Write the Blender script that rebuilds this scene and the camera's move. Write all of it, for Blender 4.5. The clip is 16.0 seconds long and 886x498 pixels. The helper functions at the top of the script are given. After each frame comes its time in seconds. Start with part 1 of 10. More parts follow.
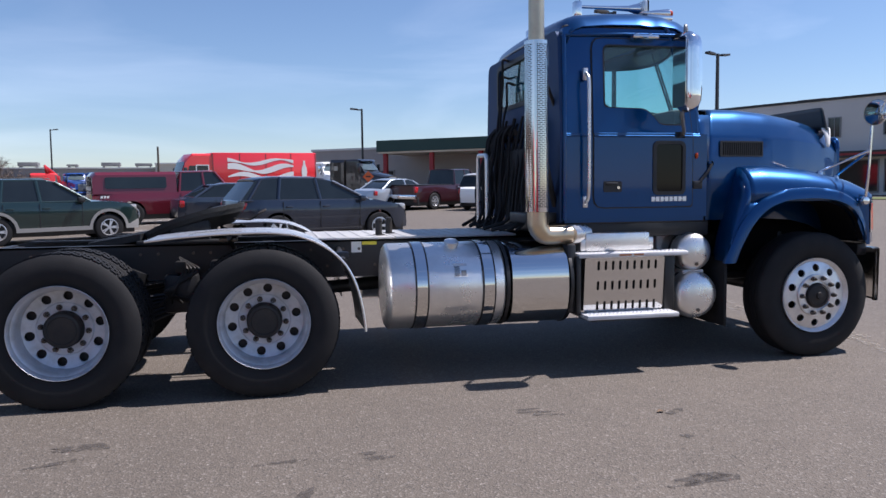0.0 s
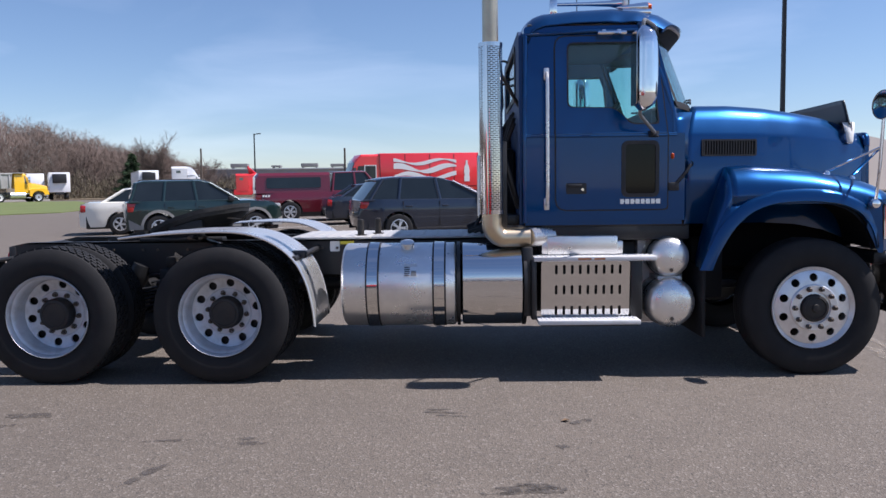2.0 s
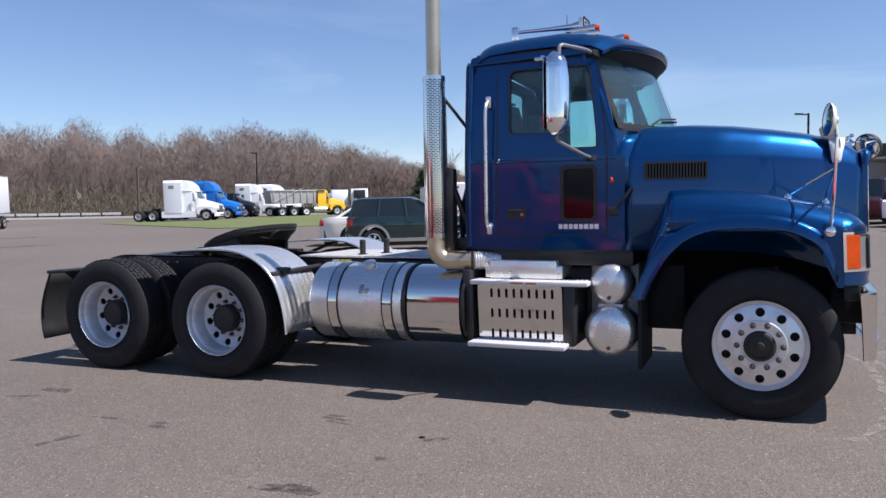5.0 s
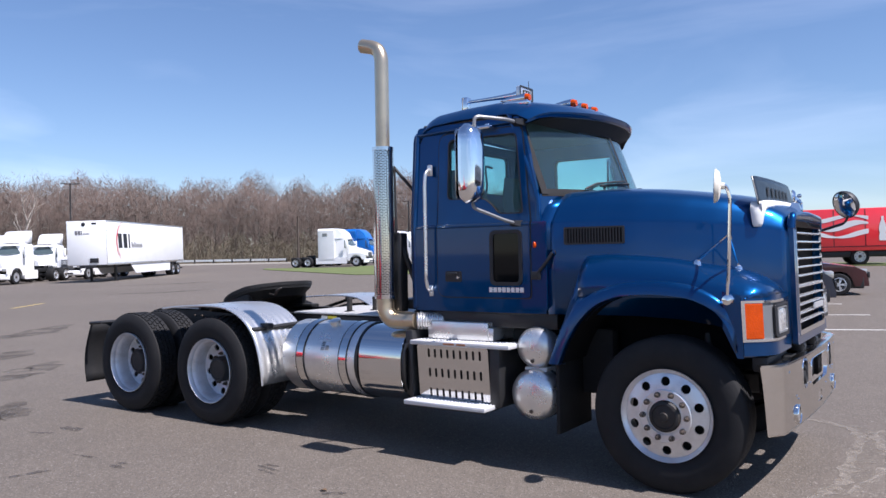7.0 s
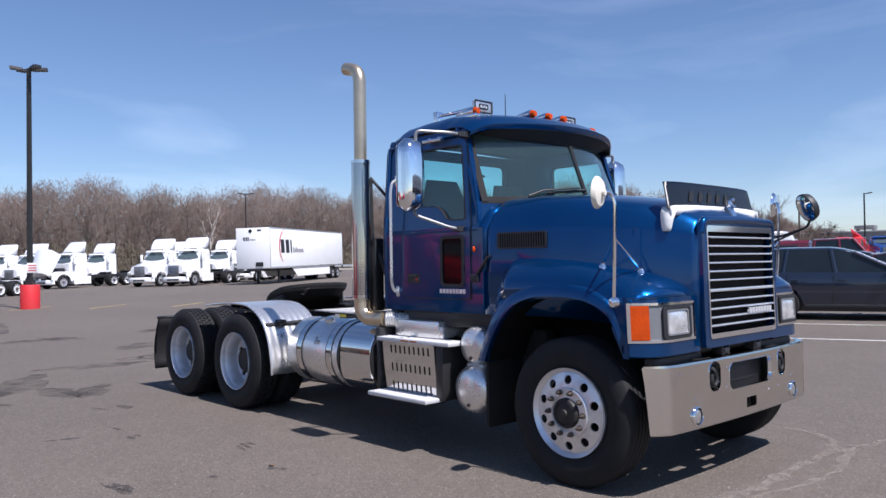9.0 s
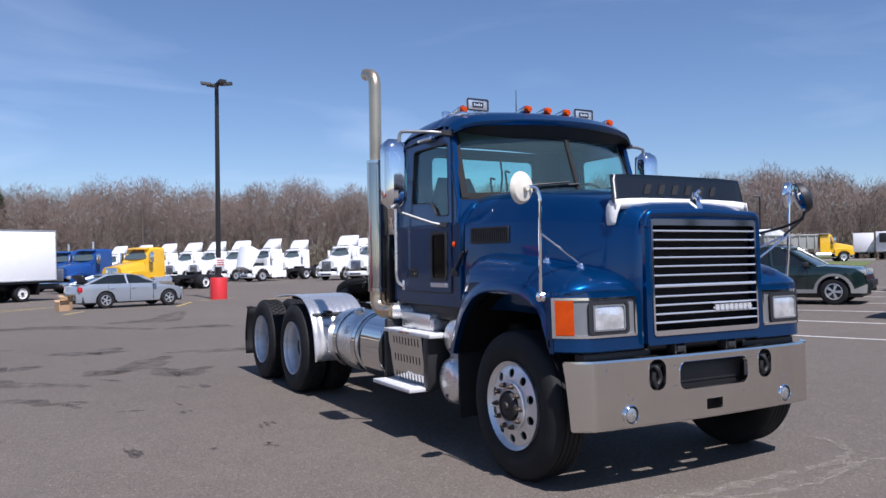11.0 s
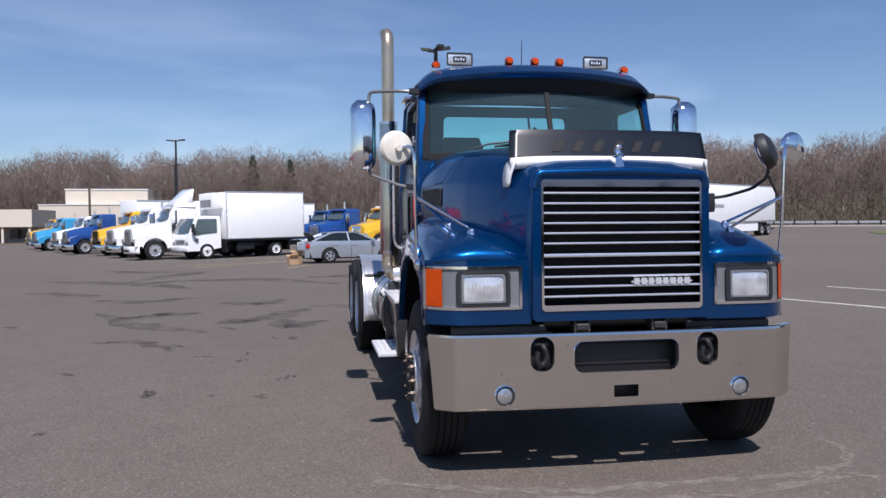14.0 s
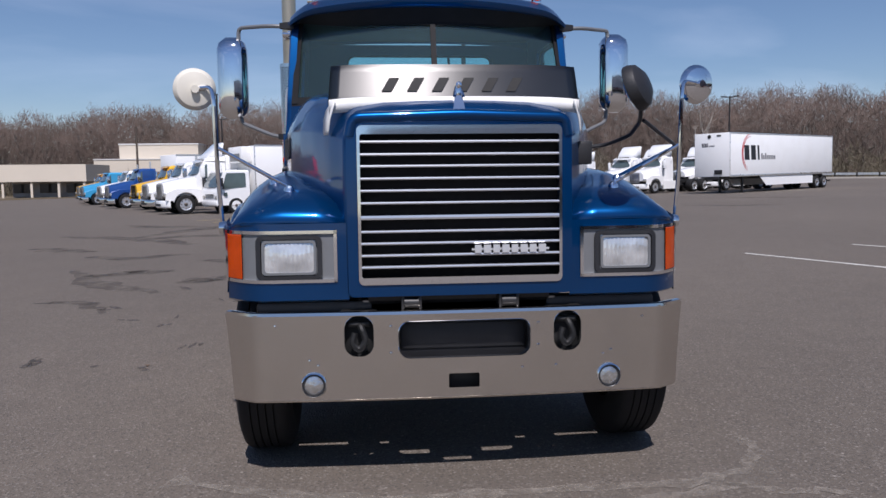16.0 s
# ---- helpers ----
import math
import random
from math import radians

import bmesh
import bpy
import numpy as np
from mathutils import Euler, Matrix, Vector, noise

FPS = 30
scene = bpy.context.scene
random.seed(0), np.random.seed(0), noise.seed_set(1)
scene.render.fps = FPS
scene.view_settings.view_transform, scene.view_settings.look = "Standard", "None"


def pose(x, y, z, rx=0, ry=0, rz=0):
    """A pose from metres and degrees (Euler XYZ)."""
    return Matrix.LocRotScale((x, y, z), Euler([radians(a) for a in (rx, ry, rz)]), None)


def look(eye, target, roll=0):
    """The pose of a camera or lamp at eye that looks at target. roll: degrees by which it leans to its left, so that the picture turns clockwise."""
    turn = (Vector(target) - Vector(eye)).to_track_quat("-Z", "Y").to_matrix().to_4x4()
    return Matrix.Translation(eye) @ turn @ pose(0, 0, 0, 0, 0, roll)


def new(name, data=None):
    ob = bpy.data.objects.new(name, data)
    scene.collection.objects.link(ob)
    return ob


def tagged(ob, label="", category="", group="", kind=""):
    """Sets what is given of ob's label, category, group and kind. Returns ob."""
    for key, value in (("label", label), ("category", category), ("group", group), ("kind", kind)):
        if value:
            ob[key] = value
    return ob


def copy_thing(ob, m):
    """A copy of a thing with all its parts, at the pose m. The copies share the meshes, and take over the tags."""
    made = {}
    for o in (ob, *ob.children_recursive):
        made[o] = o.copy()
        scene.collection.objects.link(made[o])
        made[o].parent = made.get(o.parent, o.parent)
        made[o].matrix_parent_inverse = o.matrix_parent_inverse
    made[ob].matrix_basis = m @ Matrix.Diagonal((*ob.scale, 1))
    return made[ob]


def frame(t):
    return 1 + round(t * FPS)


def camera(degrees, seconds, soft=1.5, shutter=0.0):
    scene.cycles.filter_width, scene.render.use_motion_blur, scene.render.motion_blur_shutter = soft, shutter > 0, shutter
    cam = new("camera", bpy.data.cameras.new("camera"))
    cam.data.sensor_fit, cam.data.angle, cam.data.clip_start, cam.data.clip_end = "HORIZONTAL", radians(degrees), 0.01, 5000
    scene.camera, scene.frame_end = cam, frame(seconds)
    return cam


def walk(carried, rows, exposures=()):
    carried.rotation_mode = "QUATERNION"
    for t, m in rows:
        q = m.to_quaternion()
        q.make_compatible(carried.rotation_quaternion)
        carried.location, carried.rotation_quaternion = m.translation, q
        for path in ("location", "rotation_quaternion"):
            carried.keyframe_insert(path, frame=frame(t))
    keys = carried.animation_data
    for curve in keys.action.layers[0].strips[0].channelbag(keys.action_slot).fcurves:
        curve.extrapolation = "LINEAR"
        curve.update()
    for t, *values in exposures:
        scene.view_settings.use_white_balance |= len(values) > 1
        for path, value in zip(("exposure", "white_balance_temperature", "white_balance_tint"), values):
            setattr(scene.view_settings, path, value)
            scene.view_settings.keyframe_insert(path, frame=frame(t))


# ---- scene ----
cam = camera(59.46, 16.0)
ROWS = [
    (0.0, -4.2834, -6.5477, 1.3883, 85.595, 0.668, -12.643),
    (0.5, -3.8863, -6.6498, 1.3837, 85.695, 0.673, -9.847),
    (1.0, -3.4706, -6.7431, 1.4004, 85.712, 0.605, -5.78),
    (1.5, -3.0236, -6.7717, 1.406, 85.654, 0.651, -2.533),
    (2.0, -2.5694, -6.8361, 1.3962, 85.645, 0.749, 1.331),
    (2.5, -2.1171, -6.8666, 1.3919, 85.812, 0.685, 6.63),
    (3.0, -1.6735, -6.8598, 1.4181, 85.856, 0.675, 11.044),
    (3.5, -1.2441, -6.8964, 1.4207, 85.857, 0.68, 14.357),
    (4.0, -0.8226, -6.8394, 1.4083, 85.953, 0.629, 16.472),
    (6.5, 1.2702, -6.2362, 1.5568, 89.403, 1.128, 32.538),
    (7.0, 1.6619, -6.0722, 1.5681, 90.391, 0.999, 34.435),
    (7.5, 2.0955, -5.9378, 1.549, 90.775, 1.034, 36.653),
    (8.0, 2.4702, -5.7703, 1.5357, 90.849, 1.008, 39.599),
    (8.5, 2.8534, -5.5516, 1.5344, 90.979, 0.975, 42.551),
    (9.0, 3.256, -5.3323, 1.5282, 90.968, 0.824, 46.806),
    (11.5, 4.6369, -3.7384, 1.5012, 90.923, 0.833, 64.088),
    (12.0, 4.8186, -3.3606, 1.5059, 90.945, 0.765, 67.109),
    (12.5, 4.9156, -2.964, 1.509, 90.164, 0.722, 70.053),
    (13.0, 5.0074, -2.553, 1.4848, 89.08, 0.6, 73.7),
    (13.5, 5.0426, -2.1645, 1.4902, 88.365, 0.543, 78.067),
    (14.0, 4.9986, -1.7913, 1.5057, 88.045, 0.391, 80.486),
    (14.5, 4.936, -1.4067, 1.5057, 87.72, 0.543, 82.525),
    (15.0, 4.7982, -1.0552, 1.4989, 87.363, 0.488, 84.069),
    (15.5, 4.591, -0.7466, 1.5004, 85.768, 0.442, 84.056),
    (16.0, 4.4082, -0.4446, 1.507, 84.619, 0.607, 84.499),
]
EXPOSURES = [(0.0, 0.53, 6030, 18), (4.0, 0.53, 6030, 18), (6.5, 0.68, 5960, 18), (8.0, 0.60, 5920, 18), (9.0, 0.47, 5880, 18), (11.5, 0.34, 5860, 18), (12.5, 0.29, 5870, 18), (13.5, 0.28, 5900, 18), (14.0, 0.17, 5940, 18), (14.5, 0.09, 5960, 18), (15.0, -0.08, 5980, 18), (15.5, -0.29, 5990, 18), (16.0, -0.07, 6010, 18)]
walk(cam, [(t, pose(*r)) for t, *r in ROWS], EXPOSURES)

# ---- world, sun ----
SUN_ELEVATION, SUN_AZIMUTH = 56.8, 90.5   # azimuth clockwise from +y; the sun stands ahead of the truck
world = bpy.data.worlds.new("sky")
scene.world = world
world.use_nodes = True
_sky = world.node_tree.nodes.new("ShaderNodeTexSky")
_sky.sky_type = 'NISHITA'
_sky.sun_disc = False
_sky.sun_elevation = radians(SUN_ELEVATION)
_sky.sun_rotation = radians(SUN_AZIMUTH)
_sky.altitude, _sky.air_density, _sky.dust_density, _sky.ozone_density = 50, 1.0, 0.1, 4.0
_bg = world.node_tree.nodes["Background"]
_bg.inputs["Strength"].default_value = 0.081
# thin high cloud: faint pale wisps over the whole sky
_wn, _wl = world.node_tree.nodes, world.node_tree.links
_tc, _mp, _nz = _wn.new("ShaderNodeTexCoord"), _wn.new("ShaderNodeMapping"), _wn.new("ShaderNodeTexNoise")
_mp.inputs["Scale"].default_value = (1.0, 1.0, 4.5)
_mp.inputs["Rotation"].default_value = (0.12, 0.08, 0.0)
_nz.inputs["Scale"].default_value, _nz.inputs["Detail"].default_value, _nz.inputs["Distortion"].default_value = 2.2, 7.0, 0.6
_mr, _hs, _mx = _wn.new("ShaderNodeMapRange"), _wn.new("ShaderNodeHueSaturation"), _wn.new("ShaderNodeMix")
_mr.inputs["From Min"].default_value, _mr.inputs["From Max"].default_value, _mr.inputs["To Max"].default_value = 0.5, 0.76, 1.0
_hs.inputs["Saturation"].default_value, _hs.inputs["Value"].default_value = 0.78, 1.20
_mx.data_type = 'RGBA'
_wl.new(_tc.outputs["Generated"], _mp.inputs["Vector"])
_wl.new(_mp.outputs[0], _nz.inputs["Vector"])
_wl.new(_nz.outputs["Fac"], _mr.inputs["Value"])
_wl.new(_sky.outputs[0], _hs.inputs["Color"])
_wl.new(_mr.outputs[0], _mx.inputs["Factor"])
_wl.new(_sky.outputs[0], _mx.inputs["A"])
_wl.new(_hs.outputs[0], _mx.inputs["B"])
_wl.new(_mx.outputs["Result"], _bg.inputs["Color"])
_sun = bpy.data.lights.new("sun", 'SUN')
_sun.energy, _sun.angle, _sun.color = 5.0, radians(0.53), (1.0, 0.945, 0.865)
sun = new("sun", _sun)
_e, _a = radians(SUN_ELEVATION), radians(SUN_AZIMUTH)
sun.matrix_world = look((60 * math.sin(_a) * math.cos(_e), 60 * math.cos(_a) * math.cos(_e), 60 * math.sin(_e)), (0, 0, 0))


# ---- mesh helpers ----
def mesh_object(name, bm, mat, parent=None, label="", angle=32):
    me = bpy.data.meshes.new(name)
    bmesh.ops.recalc_face_normals(bm, faces=bm.faces)
    bm.to_mesh(me)
    bm.free()
    if angle:
        for p in me.polygons:
            p.use_smooth = True
        me.set_sharp_from_angle(angle=radians(angle))
    for m in (mat if isinstance(mat, (list, tuple)) else [mat]):
        me.materials.append(m)
    ob = new(name, me)
    if parent is not None:
        ob.parent = parent
    if label:
        ob["label"] = label
    return ob


def part(name, bm, mat, parent, label="", angle=32):
    return mesh_object(name, bm, mat, parent, label, angle)


def share(ob, parent, m, label=""):
    """Another object on the same mesh."""
    o = new(ob.name.split(".")[0], ob.data)
    o.parent = parent
    o.matrix_basis = m
    if label:
        o["label"] = label
    return o


def thing(name, m=None, label="", category="", group="", kind=""):
    ob = new(name)
    ob.empty_display_size = 0.2
    if m is not None:
        ob.matrix_basis = m
    return tagged(ob, label, category, group, kind)


def bmn():
    return bmesh.new()


def quads(bm, rings, closed=True, cap0=False, cap1=False):
    """Skin between rings of points."""
    vs = [[bm.verts.new(p) for p in r] for r in rings]
    n = len(vs[0])
    for a, b in zip(vs, vs[1:]):
        for i in range(n if closed else n - 1):
            j = (i + 1) % n
            try:
                bm.faces.new((a[i], a[j], b[j], b[i]))
            except ValueError:
                pass
    if cap0:
        bm.faces.new(vs[0][::-1])
    if cap1:
        bm.faces.new(vs[-1])
    return vs


def box(bm, x0, x1, y0, y1, z0, z1, bev=0.0, seg=2):
    r = bmesh.ops.create_cube(bm, size=1.0)
    bmesh.ops.scale(bm, vec=(abs(x1 - x0), abs(y1 - y0), abs(z1 - z0)), verts=r["verts"])
    bmesh.ops.translate(bm, vec=((x0 + x1) / 2, (y0 + y1) / 2, (z0 + z1) / 2), verts=r["verts"])
    if bev:
        es = {e for v in r["verts"] for e in v.link_edges}
        bmesh.ops.bevel(bm, geom=list(es), offset=bev, segments=seg, profile=0.5, affect='EDGES')
    return bm


def frame_of(d):
    d = Vector(d).normalized()
    u = d.cross(Vector((0, 0, 1)))
    if u.length < 1e-4:
        u = Vector((1, 0, 0))
    u.normalize()
    return d, u, u.cross(d)


def cyl(bm, p0, p1, r0, r1=None, n=20, caps=True):
    r1 = r0 if r1 is None else r1
    p0, p1 = Vector(p0), Vector(p1)
    _, u, v = frame_of(p1 - p0)
    ring = lambda p, r: [p + r * (math.cos(2 * math.pi * i / n) * u + math.sin(2 * math.pi * i / n) * v) for i in range(n)]
    quads(bm, [ring(p0, r0), ring(p1, r1)], True, caps, caps)
    return bm


def revolve(bm, profile, centre, axis, n=32, close=False):
    """profile: (radius, height along axis)."""
    c = Vector(centre)
    d, u, v = frame_of(axis)
    rings = []
    for r, h in profile:
        r = max(r, 0.0005)
        rings.append([c + h * d + r * (math.cos(2 * math.pi * i / n) * u + math.sin(2 * math.pi * i / n) * v) for i in range(n)])
    if close:
        rings.append(rings[0])
    quads(bm, rings)
    bmesh.ops.remove_doubles(bm, verts=bm.verts, dist=0.0006)
    return bm


def smooth_path(pts, bend, k=5):
    pts = [Vector(p) for p in pts]
    out = [pts[0]]
    for a, b, c in zip(pts, pts[1:], pts[2:]):
        la, lc = (a - b).length, (c - b).length
        r = min(bend, la * 0.45, lc * 0.45)
        p, q = b + (a - b) / la * r, b + (c - b) / lc * r
        for i in range(k + 1):
            t = i / k
            out.append((1 - t) ** 2 * p + 2 * t * (1 - t) * b + t * t * q)
    out.append(pts[-1])
    return out


def tube(bm, pts, r, n=10, bend=0.0, caps=True):
    ps = smooth_path(pts, bend) if bend and len(pts) > 2 else [Vector(p) for p in pts]
    d0, u, v = frame_of(ps[1] - ps[0])
    rings = []
    for i, p in enumerate(ps):
        d = (ps[min(i + 1, len(ps) - 1)] - ps[max(i - 1, 0)]).normalized()
        q = d0.rotation_difference(d)
        u, v, d0 = q @ u, q @ v, d
        rr = r[i] if isinstance(r, (list, tuple)) else r
        rings.append([p + rr * (math.cos(2 * math.pi * k / n) * u + math.sin(2 * math.pi * k / n) * v) for k in range(n)])
    quads(bm, rings, True, caps, caps)
    return bm


def fill2d(outer, holes=()):
    """Triangles of a polygon with holes: (points, triangles, loops)."""
    t = bmesh.new()
    loops, k, edges = [], 0, []
    for loop in (outer, *holes):
        vs = [t.verts.new((p[0], p[1], 0)) for p in loop]
        loops.append(list(range(k, k + len(vs))))
        k += len(vs)
        edges += [t.edges.new((vs[i], vs[(i + 1) % len(vs)])) for i in range(len(vs))]
    t.verts.index_update()
    bmesh.ops.triangle_fill(t, use_beauty=True, use_dissolve=False, edges=edges, normal=(0, 0, 1))
    t.verts.index_update()
    pts = [(v.co.x, v.co.y) for v in t.verts]
    tris = [[v.index for v in f.verts] for f in t.faces]
    t.free()
    return pts, tris, loops


def plate(bm, outer, holes=(), to=None, thick=0.01):
    """A plate with holes; to(u, v, w) lays it in space, w from 0 to thick."""
    pts, tris, loops = fill2d(outer, holes)
    a = [bm.verts.new(to(u, v, 0.0)) for u, v in pts]
    b = [bm.verts.new(to(u, v, thick)) for u, v in pts]
    for t in tris:
        bm.faces.new([a[i] for i in t])
        bm.faces.new([b[i] for i in reversed(t)])
    for loop in loops:
        for i, p in enumerate(loop):
            q = loop[(i + 1) % len(loop)]
            bm.faces.new((a[p], a[q], b[q], b[p]))
    return bm


def rrect(u0, u1, v0, v1, r, k=4):
    r = min(r, (u1 - u0) / 2.001, (v1 - v0) / 2.001)
    out = []
    for cu, cv, a0 in ((u1 - r, v1 - r, 0), (u0 + r, v1 - r, 90), (u0 + r, v0 + r, 180), (u1 - r, v0 + r, 270)):
        for i in range(k + 1):
            a = radians(a0 + 90 * i / k)
            out.append((cu + r * math.cos(a), cv + r * math.sin(a)))
    return out


def circle2(cu, cv, r, n=16):
    return [(cu + r * math.cos(2 * math.pi * i / n), cv + r * math.sin(2 * math.pi * i / n)) for i in range(n)]


def rounded(poly, r, k=3):
    """Polygon with its corners rounded; r: one radius or one for each corner."""
    out = []
    n = len(poly)
    for i in range(n):
        a, b, c = (Vector(poly[i - 1]), Vector(poly[i]), Vector(poly[(i + 1) % n]))
        rr = r[i] if isinstance(r, (list, tuple)) else r
        la, lc = (a - b).length, (c - b).length
        q = min(rr, la * 0.45, lc * 0.45)
        if q <= 0:
            out.append(tuple(b))
            continue
        p0, p1 = b + (a - b) / la * q, b + (c - b) / lc * q
        for j in range(k + 1):
            t = j / k
            out.append(tuple((1 - t) ** 2 * p0 + 2 * t * (1 - t) * b + t * t * p1))
    return out




def lerp(a, b, t):
    return a + (b - a) * t


def interp(x, xs, ys):
    return float(np.interp(x, xs, ys))


def terrain(x, y):
    """The lot falls gently away; it is level round the truck."""
    def band(v, w):
        return math.copysign(max(abs(v) - w, 0), v)
    yy = max(-60.0, min(60.0, y))
    xx = max(-60.0, min(10.0, x))
    return 0.0165 * band(yy, 2.2) + 0.006 * min(xx + 6.5, 0)


# ---- materials ----
MATS = {}


def material(name, color, rough=0.5, metal=0.0, coat=0.0, vary=0.0, scale=6.0, bump=0.0, bscale=60.0, spec=0.5, grime=None, grime_scale=1.2, grime_amount=0.0, rvary=0.0, emission=0.0, alpha=1.0, transmission=0.0, object_random=0.0, rustmix=None, detail=4.0):
    m = bpy.data.materials.new(name)
    m.use_nodes = True
    nt = m.node_tree
    n, l = nt.nodes, nt.links
    b = n["Principled BSDF"]
    b.inputs["Base Color"].default_value = (*color, 1)
    b.inputs["Roughness"].default_value = rough
    b.inputs["Metallic"].default_value = metal
    b.inputs["Coat Weight"].default_value = coat
    b.inputs["Coat Roughness"].default_value = 0.04
    b.inputs["Specular IOR Level"].default_value = spec
    b.inputs["Transmission Weight"].default_value = transmission
    if emission:
        b.inputs["Emission Color"].default_value = (*color, 1)
        b.inputs["Emission Strength"].default_value = emission
    tc = n.new("ShaderNodeTexCoord")
    col = None
    if vary or grime or object_random:
        nz = n.new("ShaderNodeTexNoise")
        nz.inputs["Scale"].default_value = scale
        nz.inputs["Detail"].default_value = detail
        l.new(tc.outputs["Object"], nz.inputs["Vector"])
        mx = n.new("ShaderNodeMix")
        mx.data_type = 'RGBA'
        mx.inputs["A"].default_value = (*[c * (1 - vary) for c in color], 1)
        mx.inputs["B"].default_value = (*[min(c * (1 + vary), 1) for c in color], 1)
        l.new(nz.outputs["Fac"], mx.inputs["Factor"])
        col = mx.outputs["Result"]
        if object_random:
            oi = n.new("ShaderNodeObjectInfo")
            hs = n.new("ShaderNodeHueSaturation")
            mr = n.new("ShaderNodeMapRange")
            mr.inputs["To Min"].default_value = 1 - object_random
            mr.inputs["To Max"].default_value = 1 + object_random
            l.new(oi.outputs["Random"], mr.inputs["Value"])
            l.new(mr.outputs[0], hs.inputs["Value"])
            l.new(col, hs.inputs["Color"])
            col = hs.outputs["Color"]
    if grime:
        g = n.new("ShaderNodeTexNoise")
        g.inputs["Scale"].default_value = grime_scale
        g.inputs["Detail"].default_value = 8
        g.inputs["Roughness"].default_value = 0.65
        l.new(tc.outputs["Object"], g.inputs["Vector"])
        rp = n.new("ShaderNodeMapRange")
        rp.inputs["From Min"].default_value = 0.45
        rp.inputs["From Max"].default_value = 0.75
        rp.inputs["To Max"].default_value = grime_amount
        l.new(g.outputs["Fac"], rp.inputs["Value"])
        m2 = n.new("ShaderNodeMix")
        m2.data_type = 'RGBA'
        l.new(rp.outputs[0], m2.inputs["Factor"])
        l.new(col, m2.inputs["A"])
        m2.inputs["B"].default_value = (*grime, 1)
        col = m2.outputs["Result"]
        if rvary:
            r2 = n.new("ShaderNodeMapRange")
            r2.inputs["From Min"].default_value = 0.35
            r2.inputs["From Max"].default_value = 0.7
            r2.inputs["To Min"].default_value = rough
            r2.inputs["To Max"].default_value = min(rough + rvary, 1)
            l.new(g.outputs["Fac"], r2.inputs["Value"])
            l.new(r2.outputs[0], b.inputs["Roughness"])
    if col is not None:
        l.new(col, b.inputs["Base Color"])
    if bump:
        bz = n.new("ShaderNodeTexNoise")
        bz.inputs["Scale"].default_value = bscale
        bz.inputs["Detail"].default_value = 3
        l.new(tc.outputs["Object"], bz.inputs["Vector"])
        bp = n.new("ShaderNodeBump")
        bp.inputs["Strength"].default_value = bump
        bp.inputs["Distance"].default_value = 0.01
        l.new(bz.outputs["Fac"], bp.inputs["Height"])
        l.new(bp.outputs[0], b.inputs["Normal"])
    MATS[name] = m
    return m


def asphalt_material():
    m = material("asphalt", (0.15, 0.135, 0.12), rough=0.85)
    nt = m.node_tree
    n, l = nt.nodes, nt.links
    b = n["Principled BSDF"]
    tc = n["Texture Coordinate"]

    def tex(scale, detail=6, rough=0.6):
        t = n.new("ShaderNodeTexNoise")
        t.inputs["Scale"].default_value = scale
        t.inputs["Detail"].default_value = detail
        t.inputs["Roughness"].default_value = rough
        l.new(tc.outputs["Object"], t.inputs["Vector"])
        return t.outputs["Fac"]

    def ramp(v, a, b2, lo=0.0, hi=1.0):
        r = n.new("ShaderNodeMapRange")
        r.inputs["From Min"].default_value, r.inputs["From Max"].default_value = a, b2
        r.inputs["To Min"].default_value, r.inputs["To Max"].default_value = lo, hi
        l.new(v, r.inputs["Value"])
        return r.outputs[0]

    def mix(f, a, bcol):
        x = n.new("ShaderNodeMix")
        x.data_type = 'RGBA'
        l.new(f, x.inputs["Factor"])
        if isinstance(a, tuple):
            x.inputs["A"].default_value = (*a, 1)
        else:
            l.new(a, x.inputs["A"])
        x.inputs["B"].default_value = (*bcol, 1)
        return x.outputs["Result"]
    broad = ramp(tex(0.12, 5), 0.3, 0.7)
    c = mix(broad, (0.113, 0.0935, 0.075), (0.146, 0.121, 0.097))
    mid = ramp(tex(2.2, 6, 0.7), 0.35, 0.75, 0, 0.4)
    c = mix(mid, c, (0.080, 0.067, 0.054))
    # stones in the surface
    vor = n.new("ShaderNodeTexVoronoi")
    vor.inputs["Scale"].default_value = 95
    l.new(tc.outputs["Object"], vor.inputs["Vector"])
    sep = n.new("ShaderNodeSeparateColor")
    l.new(vor.outputs["Color"], sep.inputs[0])
    c = mix(ramp(sep.outputs[0], 0.78, 1.0, 0, 0.65), c, (0.25, 0.22, 0.19))
    c = mix(ramp(sep.outputs[1], 0.75, 1.0, 0, 0.6), c, (0.036, 0.033, 0.03))
    vor2 = n.new("ShaderNodeTexVoronoi")
    vor2.inputs["Scale"].default_value = 24
    l.new(tc.outputs["Object"], vor2.inputs["Vector"])
    sep2 = n.new("ShaderNodeSeparateColor")
    l.new(vor2.outputs["Color"], sep2.inputs[0])
    mul = n.new("ShaderNodeMath")
    mul.operation = 'MULTIPLY'
    l.new(ramp(sep2.outputs[0], 0.93, 0.96), mul.inputs[0])
    l.new(ramp(vor2.outputs["Distance"], 0.25, 0.10), mul.inputs[1])
    c = mix(mul.outputs[0], c, (0.30, 0.265, 0.23))
    l.new(c, b.inputs["Base Color"])
    bp = n.new("ShaderNodeBump")
    bp.inputs["Strength"].default_value = 0.55
    bp.inputs["Distance"].default_value = 0.008
    l.new(vor.outputs["Distance"], bp.inputs["Height"])
    l.new(bp.outputs[0], b.inputs["Normal"])
    return m


